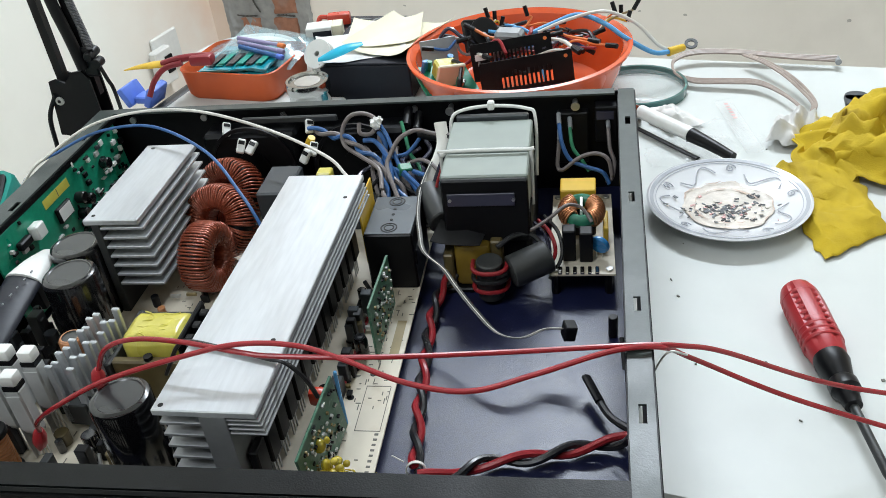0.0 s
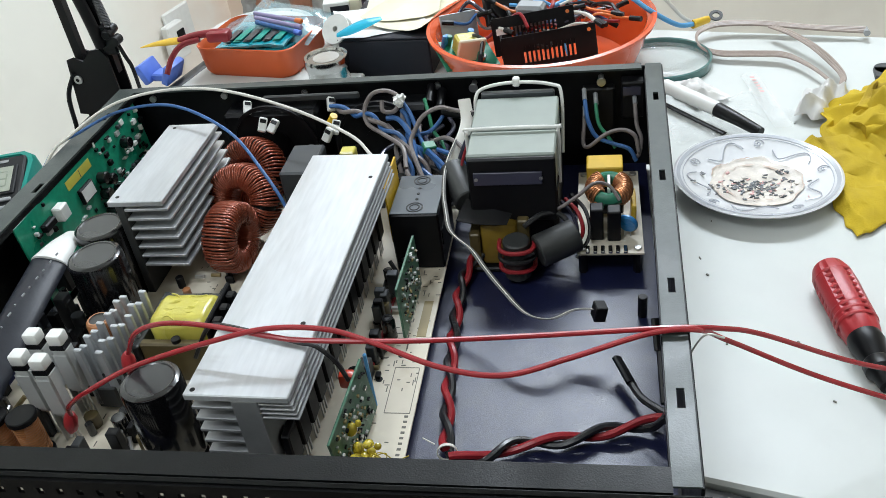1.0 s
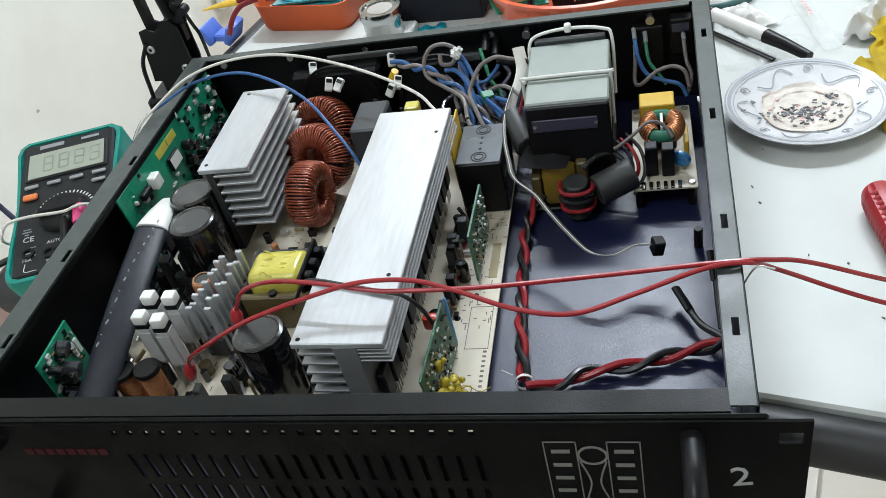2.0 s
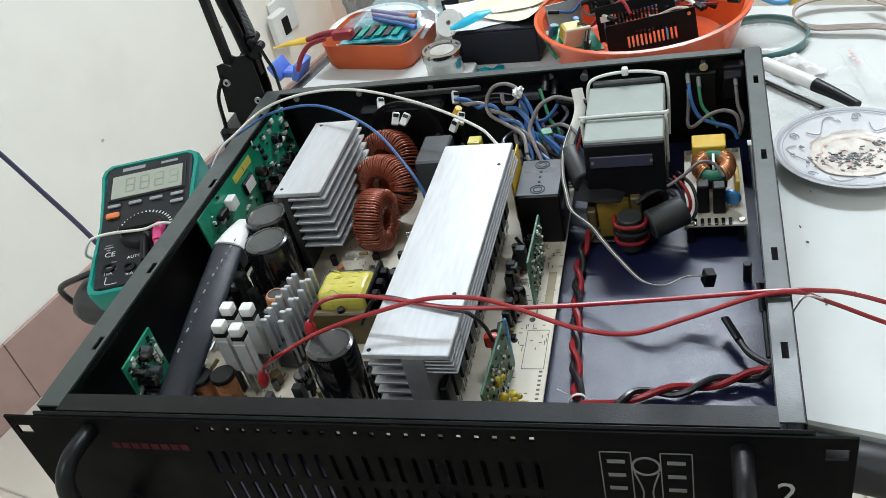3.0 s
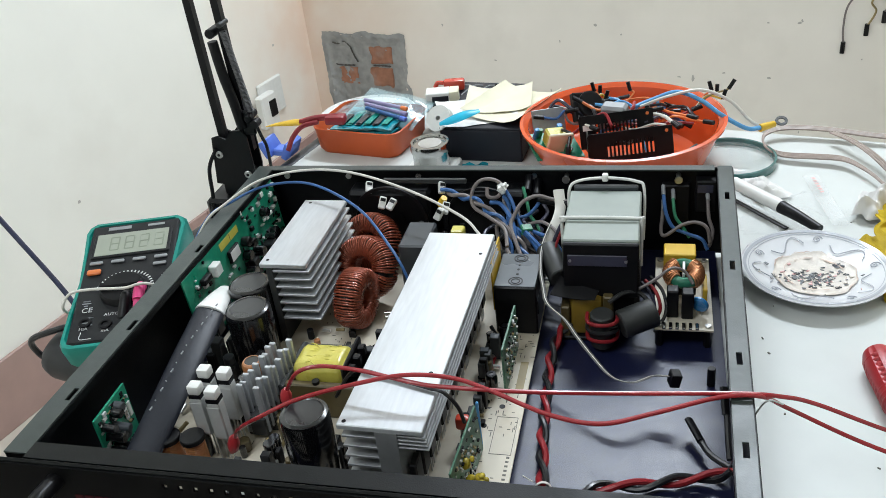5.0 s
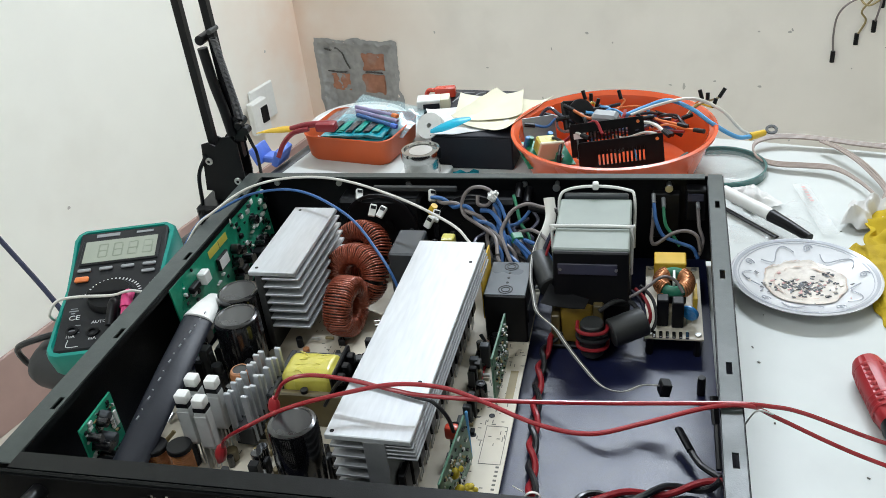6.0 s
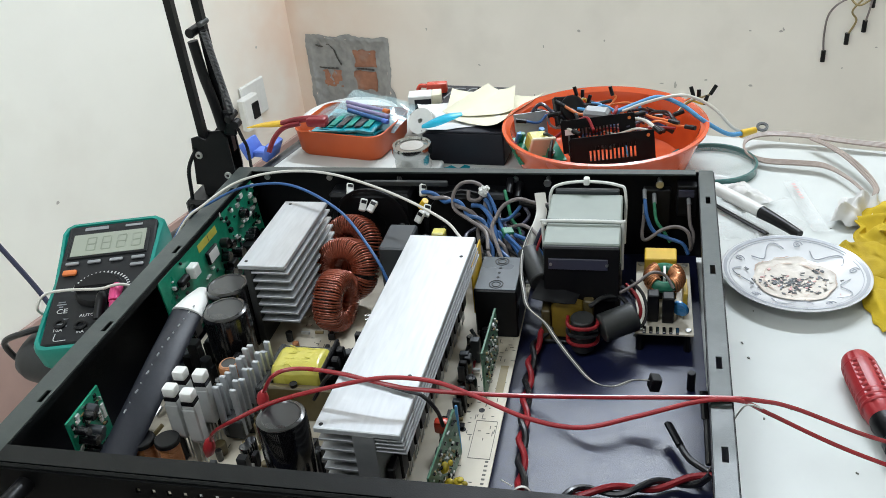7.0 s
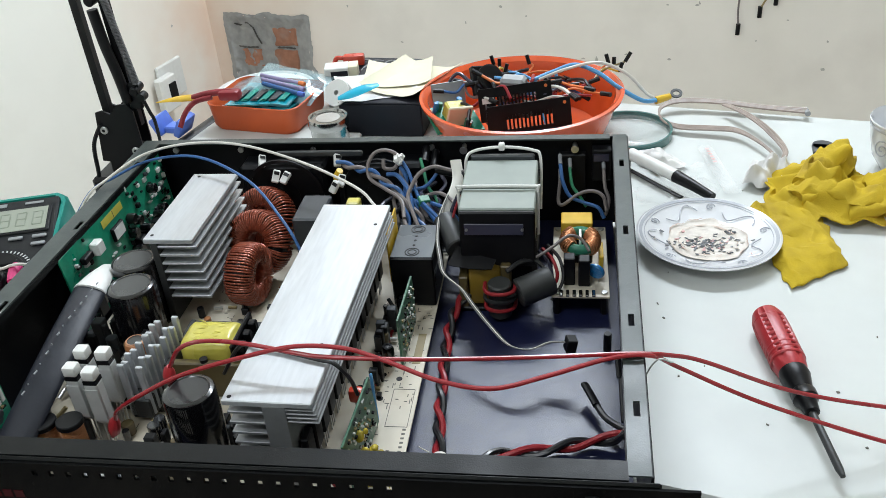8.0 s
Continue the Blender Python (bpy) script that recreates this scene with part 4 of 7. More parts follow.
def tall_board():
    """The control board along the side wall, its parts facing inwards."""
    th = thing("control_board", "green control board standing along the side panel", "circuit board", pose(0.0160, 0.195, 0.014, 0, -4, 0))
    part("board", mesh(block, 0, 0.0016, 0, 0.187, 0, 0.0690, 0.0003), M_PCB_G, th, smooth=0)
    rng = random.Random(11)
    part("sticker", mesh(block, 0.0016, 0.0019, 0.066, 0.102, 0.0570, 0.0640), M_TAPE, th, "yellow sticker", smooth=0)
    bm = mesh(block, 0.0019, 0.0021, 0.072, 0.074, 0.0580, 0.0625)
    part("print", mesh(block, 0.0019, 0.0021, 0.085, 0.0856, 0.0575, 0.0635), M_DARK_INK, th, smooth=0)
    bm.free()
    part("chip", mesh(block, 0.0016, 0.0048, 0.073, 0.092, 0.0400, 0.0520, 0.0006), M_BLACK, th)
    part("chip_label", mesh(block, 0.0048, 0.0050, 0.0745, 0.0905, 0.0412, 0.0508), M_WHITE, th, "white label on chip", smooth=0)
    part("connector", mesh(block, 0.0016, 0.0095, 0.039, 0.050, 0.0475, 0.0585, 0.0010), M_WHITE, th, "white wire connector")
    part("connector", mesh(block, 0.0016, 0.0070, 0.022, 0.036, 0.0500, 0.0560, 0.0010), M_BLACK, th)
    for y, z in ((0.104, 0.045), (0.112, 0.039), (0.100, 0.033), (0.150, 0.05)):
        part("coil", mesh(rod, (0.0016, y, z), (0.0095, y, z), 0.0046, seg=18, bevel=0.0008), M_SLEEVE, th)
    # dark lower half of the board, filled with a made-up row of black parts
    for k in range(17):
        y, z, l = 0.014 + 0.0102 * k + rng.uniform(-0.002, 0.002), rng.uniform(0.008, 0.026), rng.uniform(0.005, 0.012)
        if k % 3:
            part("capacitor", mesh(rod, (0.0016, y, z), (0.0016 + l, y, z), rng.uniform(0.0040, 0.0060), seg=16, bevel=0.0007), M_SLEEVE, th)
        else:
            part("module", mesh(block, 0.0016, 0.0016 + l, y - 0.006, y + 0.006, z - 0.009, z + 0.009, 0.0008), M_BLACK, th)
    for k in range(130):
        y, z = rng.uniform(0.012, 0.183), rng.uniform(0.022, 0.066)
        if 0.035 < y < 0.11 and 0.036 < z < 0.066:
            continue
        h = rng.uniform(0.0008, 0.0035)
        part("chip", mesh(block, 0.0016, 0.0016 + h, y, y + rng.uniform(0.0015, 0.006), z, z + rng.uniform(0.001, 0.0045), 0.0002), rng.choice((M_BLACK, M_BLACK, M_GREY_BOX, M_TIN, M_WHITE, M_PALE, M_WHITE)), th, smooth=0)


def big_transformer():
    th = thing("mains_transformer", "large grey-green laminated transformer held by white ties", "transformer")
    x0, x1 = 0.3080, 0.3665
    part("core", mesh(block, x0, x1 + 0.001, 0.2990, 0.3440, 0.0450, 0.0900, 0.0012), M_CORE, th, "varnished laminated core")
    part("core", mesh(block, x0 + 0.0004, x1 + 0.001, 0.2640, 0.2965, 0.0600, 0.0885, 0.0012), M_CORE, th, "varnished laminated core")
    part("winding", mesh(block, x0 - 0.002, x1 + 0.0015, 0.2660, 0.3560, 0.0100, 0.0595, 0.004), M_BLACK, th, "black wrapped winding")
    part("front_wrap", mesh(block, x0 + 0.001, x1 + 0.001, 0.2600, 0.2640, 0.0380, 0.0872, 0.0012), M_BLACK, th)
    part("label", mesh(block, 0.3130, 0.3585, 0.2585, 0.2600, 0.0680, 0.0775, 0.0003), M_LABEL, th, "violet-grey label strip")
    for x in (0.3148, 0.3577):
        part("rivet", mesh(rod, (x, 0.2576, 0.0728), (x, 0.2600, 0.0728), 0.0012, seg=10), M_STEEL, th)
    t = 0.0014
    part("cable_tie", mesh(wire, [(x0 - 0.002, 0.295, 0.062), (x0 - 0.0025, 0.295, 0.088), (x0 + 0.001, 0.2945, 0.0912), (x1 - 0.001, 0.2945, 0.0912), (x1 + 0.002, 0.2940, 0.088), (x1 + 0.002, 0.290, 0.050)], t, 8, 6), M_WHITE, th, "white cable tie")
    part("tie_head", mesh(block, x0 - 0.004, x0 + 0.0005, 0.2925, 0.2970, 0.0868, 0.0915, 0.0012), M_WHITE, th)
    part("cable_tie", mesh(wire, [(x0 - 0.001, 0.338, 0.070), (x0 - 0.001, 0.344, 0.090), (x0 + 0.006, 0.3490, 0.0960), (0.337, 0.3495, 0.0990), (x1 - 0.004, 0.3490, 0.0962), (x1 + 0.003, 0.344, 0.090), (x1 + 0.003, 0.331, 0.050)], 0.0013, 8, 6), M_WHITE, th, "white cable tie")
    part("tie_head", mesh(block, 0.3345, 0.3395, 0.3460, 0.3520, 0.0965, 0.1030, 0.001), M_WHITE, th)
    part("back_wrap", mesh(block, x0 + 0.003, x1 - 0.002, 0.3440, 0.3490, 0.0500, 0.0935, 0.001), M_GREY_BOX, th)


def filter_board():
    th = thing("filter_board", "cream mains filter board raised on standoffs", "circuit board")
    part("board", mesh(block, 0.3800, 0.4245, 0.2450, 0.3500, 0.0190, 0.0206, 0.0002), M_PCB, th, smooth=0)
    for x, y in ((0.384, 0.250), (0.4205, 0.250), (0.384, 0.345), (0.4205, 0.345)):
        so = part("standoff", mesh(rod, (x, y, 0.002), (x, y, 0.0190), 0.003, seg=6), M_BLACK, th)
        part("screw", mesh(rod, (x, y, 0.0206), (x, y, 0.0222), 0.0026, seg=12, bevel=0.0004), M_STEEL, so)
    th2 = thing("film_capacitor", "yellow box film capacitor on the filter board", "capacitor")
    part("body", mesh(block, 0.3865, 0.4125, 0.3170, 0.3360, 0.0206, 0.0440, 0.0008), M_YELLOW, th2)
    th3 = thing("film_capacitor", "narrow yellow film capacitor standing at board edge", "capacitor")
    part("body", mesh(block, 0.4170, 0.4205, 0.2780, 0.3020, 0.0206, 0.0360, 0.0006), M_YELLOW, th3)
    ck = thing("mains_choke", "ring choke with two bright copper windings, green core", "inductor", pose(0.4020, 0.2890, 0.0440, 14, 0, 0))
    part("core", mesh(lathe, [(0.0105 + 0.0042 * math.cos(a), 0.0052 * math.sin(a)) for a in (2 * math.pi * k / 12 for k in range(13))], 32), M_GREEN, ck, "green epoxy core")
    for start in (-0.95, math.pi - 0.95):
        line = []
        for k in range(13 * 12 + 1):
            a, b = 2 * math.pi * k / 12, start + 1.9 * k / (13 * 12)
            rr = 0.0056
            line.append(Vector(((0.0105 + rr * math.cos(a)) * math.cos(b), (0.0105 + rr * math.cos(a)) * math.sin(b), 1.15 * rr * math.sin(a))))
        part("winding", mesh(sweep, line, 0.0009, 6), M_COPPER_B, ck, "bright copper winding", smooth=80)
    part("divider", mesh(block, -0.001, 0.001, -0.007, 0.007, -0.004, 0.007, 0.0003), M_WHITE, ck)
    part("base", mesh(block, -0.010, 0.010, -0.008, 0.008, -0.0180, -0.0055, 0.001), M_BLACK, ck)
    dc = thing("disc_capacitor", "blue disc capacitor standing on the filter board", "capacitor")
    part("disc", mesh(rod, (0.4135, 0.2630, 0.0310), (0.4150, 0.2665, 0.0316), 0.0070, seg=28, bevel=0.0012), M_CAP_BLUE, dc)
    for dx in (-0.002, 0.002):
        part("lead", mesh(rod, (0.4142 + dx, 0.2650, 0.0206), (0.4142 + dx, 0.2650, 0.0260), 0.0004, seg=6), M_STEEL, dc)
    for x, y, h in ((0.3935, 0.2650, 0.0250), (0.4050, 0.2635, 0.0240)):
        b = thing("fuse_block", "black plastic block on the filter board", "electronic part")
        part("body", mesh(block, x - 0.0045, x + 0.0045, y - 0.005, y + 0.005, 0.0206, 0.0206 + h, 0.0008), M_BLACK, b)
    for k in range(6):
        part("pin", mesh(block, 0.386 + 0.005 * k, 0.3885 + 0.005 * k, 0.2445, 0.2520, 0.0206, 0.0225, 0.0004), M_TIN, th)


def ferrites():
    th = thing("ferrite_sleeve", "grey ferrite sleeve on a wire bundle", "ferrite", group="ferrite sleeves")
    part("sleeve", mesh(rod, (0.2915, 0.3020, 0.0560), (0.3060, 0.2700, 0.0480), 0.0098, seg=28, bevel=0.001), M_FERRITE, th)
    th = thing("ferrite_sleeve", "grey ferrite sleeve lying beside a wound core", "ferrite", group="ferrite sleeves")
    part("sleeve", mesh(rod, (0.3545, 0.2380, 0.0280), (0.3800, 0.2500, 0.0330), 0.0115, seg=28, bevel=0.001), M_FERRITE, th)
    part("wire", mesh(wire, [(0.352, 0.237, 0.028), (0.346, 0.236, 0.026), (0.340, 0.240, 0.022)], 0.0022), M_BLACK_WIRE, th)
    th = thing("wound_core", "black ferrite core wound with red and black leads", "inductor")
    part("core", mesh(rod, (0.3400, 0.2420, 0.0060), (0.3400, 0.2410, 0.0360), 0.0092, seg=28, bevel=0.001), M_FERRITE, th)
    for k, mat in enumerate((M_RED_WIRE, M_BLACK_WIRE, M_RED_WIRE)):
        z, y = 0.032 - 0.0085 * k, 0.2345 + 0.001 * k
        part("turn", mesh(wire, [(0.3285, y + 0.012, z), (0.3290, y + 0.002, z), (0.3330, y - 0.003, z), (0.3400, y - 0.0045, z), (0.3470, y - 0.003, z), (0.3515, y + 0.002, z), (0.352, y + 0.012, z)], 0.0016), mat, th)
    th = thing("transformer", "small open transformer with a yellow wound bobbin", "transformer")
    part("winding", mesh(block, 0.3140, 0.3400, 0.2520, 0.2760, 0.0060, 0.0400, 0.004, None, 2), M_TAPE_SHADED, th, "yellow taped winding")
    part("core", mesh(block, 0.3070, 0.3140, 0.2500, 0.2780, 0.0020, 0.0340, 0.001), M_OLIVE, th)
    part("core", mesh(block, 0.3400, 0.3480, 0.2540, 0.2780, 0.0020, 0.0420, 0.001), M_OLIVE, th)
    part("base", mesh(block, 0.3055, 0.3500, 0.2490, 0.2800, 0.0020, 0.0060, 0.001), M_BLACK, th)


def loose_flap():
    th = thing("insulation_flap", "bent black insulating flap under the big transformer", "sheet", pose(0.3180, 0.2560, 0.0440, 20, 18, -12))

    def bend(u, v):
        return Vector(((u - 0.5) * 0.034, (v - 0.5) * 0.020 * (1 - 0.5 * u), 0.010 * u * u))
    part("sheet", mesh(sheet, 12, 6, bend, 0.0006), M_BLACK, th, smooth=60)


def relay_and_boxes():
    th = thing("relay", "dark grey square relay with printed rings", "relay")
    x0, x1, y0, y1, z = 0.2555, 0.2895, 0.2410, 0.2910, 0.0575
    part("case", mesh(block, x0, x1, y0, y1, PCB_Z, z, 0.0012), M_BLACK, th)
    # lighter plate puts the sheen of the relay's top into colour
    part("lid", mesh(block, x0 + 0.0008, x1 - 0.0008, y0 + 0.0008, y1 - 0.0008, z, z + 0.0008, 0.0002), M_RELAY_TOP, th, "blue-grey plate for the sheen on top")
    z += 0.0008
    for y in (y0 + 0.008, y1 - 0.008):
        for r in (0.0050, 0.0028):
            part("ring", mesh(lathe, [(r, 0), (r + 0.0009, 0), (r + 0.0009, 0.0003), (r, 0.0003), (r, 0)], 24, Matrix.Translation(((x0 + x1) / 2, y, z))), M_BLACK, th)
    for y in (y0 + 0.018, (y0 + y1) / 2, y1 - 0.018):
        part("dimple", mesh(rod, ((x0 + x1) / 2, y, z), ((x0 + x1) / 2, y, z + 0.0003), 0.0012, seg=12), M_BLACK, th)
    for x in (x0, x1):
        part("rib", mesh(block, x - 0.0006, x + 0.0006, y0 + 0.004, y1 - 0.004, 0.030, 0.042), M_BLACK, th)
    th = thing("black_box", "black rectangular module between toroid and fan", "electronic part")
    part("case", mesh(block, 0.1660, 0.1910, 0.2860, 0.3280, PCB_Z, 0.0660, 0.0015), M_GREY_BOX, th)
    th = thing("tape_strip", "yellow insulating tape on the heat sink side", "tape")
    part("strip", mesh(block, 0.2532, 0.2545, 0.2480, 0.2880, 0.0300, 0.0760, 0.0003), M_YELLOW, th)
    for x, y, r, h in ((0.2660, 0.2250, 0.0052, 0.020), (0.2640, 0.1700, 0.0045, 0.016), (0.2590, 0.0840, 0.0050, 0.018), (0.2560, 0.1150, 0.0045, 0.024)):
        electrolytic(x, y, PCB_Z, PCB_Z + h, r, "small black capacitor beside the long heat sink", M_SLEEVE, M_CAP_TOP)
    th = thing("film_capacitor", "small red lacquered film capacitor", "capacitor")
    part("body", mesh(block, 0.2545, 0.2640, 0.0930, 0.1000, 0.0430, 0.0530, 0.0022, None, 2), M_RED, th)
    part("lead", mesh(rod, (0.2590, 0.0965, PCB_Z), (0.2590, 0.0965, 0.0430), 0.0006, seg=6), M_STEEL, th)
    th = thing("film_capacitor", "narrow blue capacitor standing behind small board", "capacitor")
    part("body", mesh(block, 0.2655, 0.2675, 0.1090, 0.1115, PCB_Z, 0.0540, 0.0008), M_SKY_WIRE, th)
    th = thing("resistor_lead", "shiny metal leads between toroid and heat sink", "wire")
    part("lead", mesh(rod, (0.166, 0.232, 0.030), (0.192, 0.236, 0.034), 0.0022), M_TIN, th)
    part("lead", mesh(rod, (0.160, 0.246, 0.024), (0.192, 0.248, 0.026), 0.0018), M_TIN, th)


def glue(at, seed, label):
    rng = random.Random(seed)
    bm = bmesh.new()
    for k in range(22):
        p = Vector(at) + Vector((rng.gauss(0, 0.0035), rng.gauss(0, 0.006), abs(rng.gauss(0, 0.008))))
        p.z = max(p.z, PCB_Z + 0.001)
        bmesh.ops.create_icosphere(bm, subdivisions=2, radius=rng.uniform(0.0015, 0.0040), matrix=Matrix.Translation(p) @ Matrix.Diagonal((1, 1, rng.uniform(0.7, 1.6), 1)))
    for k in range(5):
        a = Vector(at) + Vector((0, 0, 0.004))
        wire(bm, [a, a + Vector((rng.uniform(0.004, 0.012), rng.uniform(-0.006, 0.004), rng.uniform(0.002, 0.010))), a + Vector((rng.uniform(0.010, 0.028), rng.uniform(-0.012, 0.004), 0.0))], 0.0003, 5, 6)
    tagged(part("glue_blob", bm, M_GLUE), label, "glue")


yellow_transformer()
cement_blocks()
finger_heat_sink(pose(0.1050, 0.1010, PCB_Z, 0, 0, -3), 5, "finger heat sinks")
finger_heat_sink(pose(0.1085, 0.1330, PCB_Z, 0, 0, -3), 4, "finger heat sinks")
tall_board()
small_board("daughter_board", pose(0.0185, 0.0880, 0.0300, 0, 0, -88), 0.040, 0.040, M_PCB_G, "small green daughter board standing by the front", 3, 0.004)
bystander = random.Random(44)
for k in range(9):
    th = thing("small_capacitor", "black capacitor lying against the front daughter board", "capacitor", group="capacitors at the front board")
    y, z, l = bystander.uniform(0.052, 0.084), bystander.uniform(0.036, 0.064), bystander.uniform(0.006, 0.013)
    part("can", mesh(rod, (0.0192, y, z), (0.0200 + l, y, z - 0.001), bystander.uniform(0.0030, 0.0048), seg=14, bevel=0.0006), M_SLEEVE if k % 3 else M_GREY_BOX, th)
for y in (0.0800, 0.0845):
    th = thing("pin_header", "white pin header on the front daughter board", "connector", group="pin headers")
    part("strip", mesh(block, 0.0192, 0.0205, y - 0.0016, y + 0.0016, 0.044, 0.056, 0.0003), M_WHITE, th)
small_board("daughter_board", pose(0.2760, 0.2190, 0.0165, 0, 0, -91), 0.056, 0.040, M_PCB_D, "narrow green daughter board beside the relay", 5)
small_board("daughter_board", pose(0.2680, 0.1060, 0.0165, 0, 8, -96), 0.055, 0.044, M_PCB_D, "speckled green daughter board with yellow glue", 6)
glue((0.2740, 0.0590, 0.0230), 3, "shiny yellow glue at a board's foot")
glue((0.2750, 0.0560, 0.0150), 9, "shiny yellow glue run down a daughter board")
big_transformer()
filter_board()
ferrites()
loose_flap()
relay_and_boxes()

# heavy sleeved cable along the side
th = thing("sleeved_cable", "thick charcoal heat-shrunk cable with a white end", "cable")
part("white_end", mesh(wire, [(0.0340, 0.2220, 0.0600), (0.0395, 0.2000, 0.0660), (0.0408, 0.1800, 0.0668)], 0.0135, 16, 6, flat=0.42, up=(0.25, 0.2, 1), radii=[0.0058 + 0.0062 * k / 12 for k in range(13)]), M_WHITE, th, "white sleeve end")
part("sleeve", mesh(wire, [(0.0405, 0.1810, 0.0662), (0.0445, 0.1560, 0.0655), (0.0480, 0.1250, 0.0630), (0.0500, 0.0850, 0.0550), (0.0475, 0.0420, 0.0400)], 0.0118, 18, 8, flat=0.33, up=(0.25, 0.1, 1)), M_SHRINK, th, "charcoal heat-shrink sleeve")
bm = bmesh.new()
for k in range(14):
    y = 0.182 - 0.0085 * k
    zc = 0.0716 - (0.0 if y > 0.13 else (0.13 - y) * 0.17)
    block(bm, 0.0462, 0.0470, y, y + 0.0022 * (1 + 0.7 * math.sin(3 * k)), zc - 0.0006, zc + 0.0003)
part("printed_mark", bm, M_BUTTON, th, "faded white printed marks", smooth=0)
part("white_end", mesh(block, 0.0360, 0.0520, 0.0340, 0.0440, 0.0320, 0.0420, 0.003), M_WHITE, th)

# white and blue leads over the rim
cable("white_lead", "off-white lead arching from rim to heat sink", [(-0.030, 0.255, 0.045), (-0.010, 0.285, 0.085), (0.0060, 0.300, 0.097), (0.030, 0.326, 0.107), (0.066, 0.342, 0.1095), (0.112, 0.345, 0.106), (0.170, 0.330, 0.0955), (0.222, 0.296, 0.090), (0.240, 0.280, 0.082)], 0.0012, M_WHITE_WIRE)
cable("blue_lead", "blue lead arching over the short heat sink", [(-0.034, 0.262, 0.045), (-0.012, 0.292, 0.085), (0.0065, 0.310, 0.0935), (0.034, 0.330, 0.1000), (0.078, 0.330, 0.1020), (0.132, 0.297, 0.0960), (0.170, 0.255, 0.0850), (0.186, 0.240, 0.066), (0.190, 0.236, 0.044)], 0.0012, M_BLUE_WIRE)

# ribbon cable with its plug
th = thing("ribbon_cable", "grey ribbon cable with a black plug", "cable")
path = [(0.292, 0.330, 0.066), (0.2880, 0.3000, 0.0620), (0.2900, 0.2680, 0.0600), (0.2955, 0.2400, 0.0600), (0.3010, 0.2210, 0.0575), (0.3153, 0.2070, 0.0535), (0.3247, 0.1940, 0.0490), (0.3370, 0.1790, 0.0430), (0.3517, 0.1650, 0.0362), (0.3658, 0.1642, 0.0328), (0.3796, 0.1722, 0.0330), (0.3918, 0.1711, 0.0345)]
part("ribbon", mesh(wire, path, 0.0034, 10, 8, flat=0.20, up=(-0.1, 0.55, 0.83), radii=[0.0013 + 0.0021 * (k / 88) ** 1.5 for k in range(89)]), M_RIBBON, th)
# pale thread paints the highlight along the ribbon's upper edge
part("edge_strand", mesh(wire, [(x, y - 0.0008, z + 0.0009) for x, y, z in path], 0.00035, 6, 8), M_WHITE_WIRE, th, "pale highlight line along the ribbon edge")
part("plug", mesh(block, -0.0036, 0.0036, -0.0044, 0.0044, -0.0052, 0.0052, 0.0006, pose(0.3945, 0.1690, 0.0345, 0, 12, 15)), M_BLACK, th, "black plug")


def twisted_pair(name, label, path, r, pitch, mats, phase=0.0):
    """Two leads twisted round each other along a line."""
    th = thing(name, label, "cable")
    line = spline(path, 26)
    run, acc = [0.0], 0.0
    for a, b in zip(line, line[1:]):
        acc += (b - a).length
        run.append(acc)
    for j, material in enumerate(mats):
        pts = []
        for k, p in enumerate(line):
            t = (line[min(k + 1, len(line) - 1)] - line[max(k - 1, 0)]).normalized()
            side = t.cross(Vector((0, 0, 1))).normalized()
            a = phase + math.pi * j + 2 * math.pi * run[k] / pitch
            pts.append(p + r * 1.05 * (math.cos(a) * side + math.sin(a) * side.cross(t)))
        part("lead", mesh(sweep, pts, r, 8), material, th)
    return th


twisted_pair("twisted_leads", "red and black leads twisted along the board edge", [(0.3130, 0.2560, 0.0150), (0.3050, 0.2450, 0.0100), (0.3020, 0.2200, 0.0085), (0.3030, 0.1800, 0.0085), (0.3060, 0.1300, 0.0085), (0.3110, 0.0860, 0.0100), (0.3125, 0.0790, 0.0120)], 0.0023, 0.043, (M_RED_WIRE, M_BLACK_WIRE))
twisted_pair("twisted_leads", "red and black leads twisted across the floor pan", [(0.3140, 0.0760, 0.0110), (0.3300, 0.0760, 0.0095), (0.3500, 0.0880, 0.0085), (0.3750, 0.0920, 0.0085), (0.4000, 0.1000, 0.0085), (0.4200, 0.1040, 0.0100), (0.4300, 0.1030, 0.0160)], 0.0023, 0.050, (M_RED_WIRE, M_BLACK_WIRE), 0.9)
th = thing("cable_tie", "clear cable tie binding the twisted leads", "cable tie")
part("loop", mesh(lathe, [(0.0052, -0.0010), (0.0057, -0.0010), (0.0057, 0.0010), (0.0052, 0.0010), (0.0052, -0.0010)], 20, pose(0.3125, 0.0785, 0.0115, 80, 0, 8)), M_WHITE_WIRE, th)
part("tail", mesh(rod, (0.306, 0.0800, 0.016), (0.299, 0.0825, 0.018), 0.0004), M_WHITE_WIRE, th)
for pts, label in ((((0.4290, 0.1080, 0.0140), (0.4180, 0.1200, 0.0120), (0.4120, 0.1320, 0.0120), (0.4090, 0.1390, 0.0130)), "black lead ending in an insulated spade terminal"),
                   (((0.4290, 0.1130, 0.0160), (0.4285, 0.1280, 0.0220), (0.4280, 0.1400, 0.0300), (0.4275, 0.1450, 0.0340)), "black lead with spade terminal against side panel")):
    th = thing("spade_lead", label, "cable", group="spade leads")
    part("lead", mesh(wire, pts, 0.0022), M_BLACK_WIRE, th)
    a, b = Vector(pts[-2]), Vector(pts[-1])
    d = (b - a).normalized()
    part("terminal", mesh(sweep, [a, b, b + d * 0.012], 0.0040, 10, flat=0.6), M_BLACK, th, "black insulated terminal")
th = thing("metal_tab", "bent bare metal strip by the cable gland", "strip")
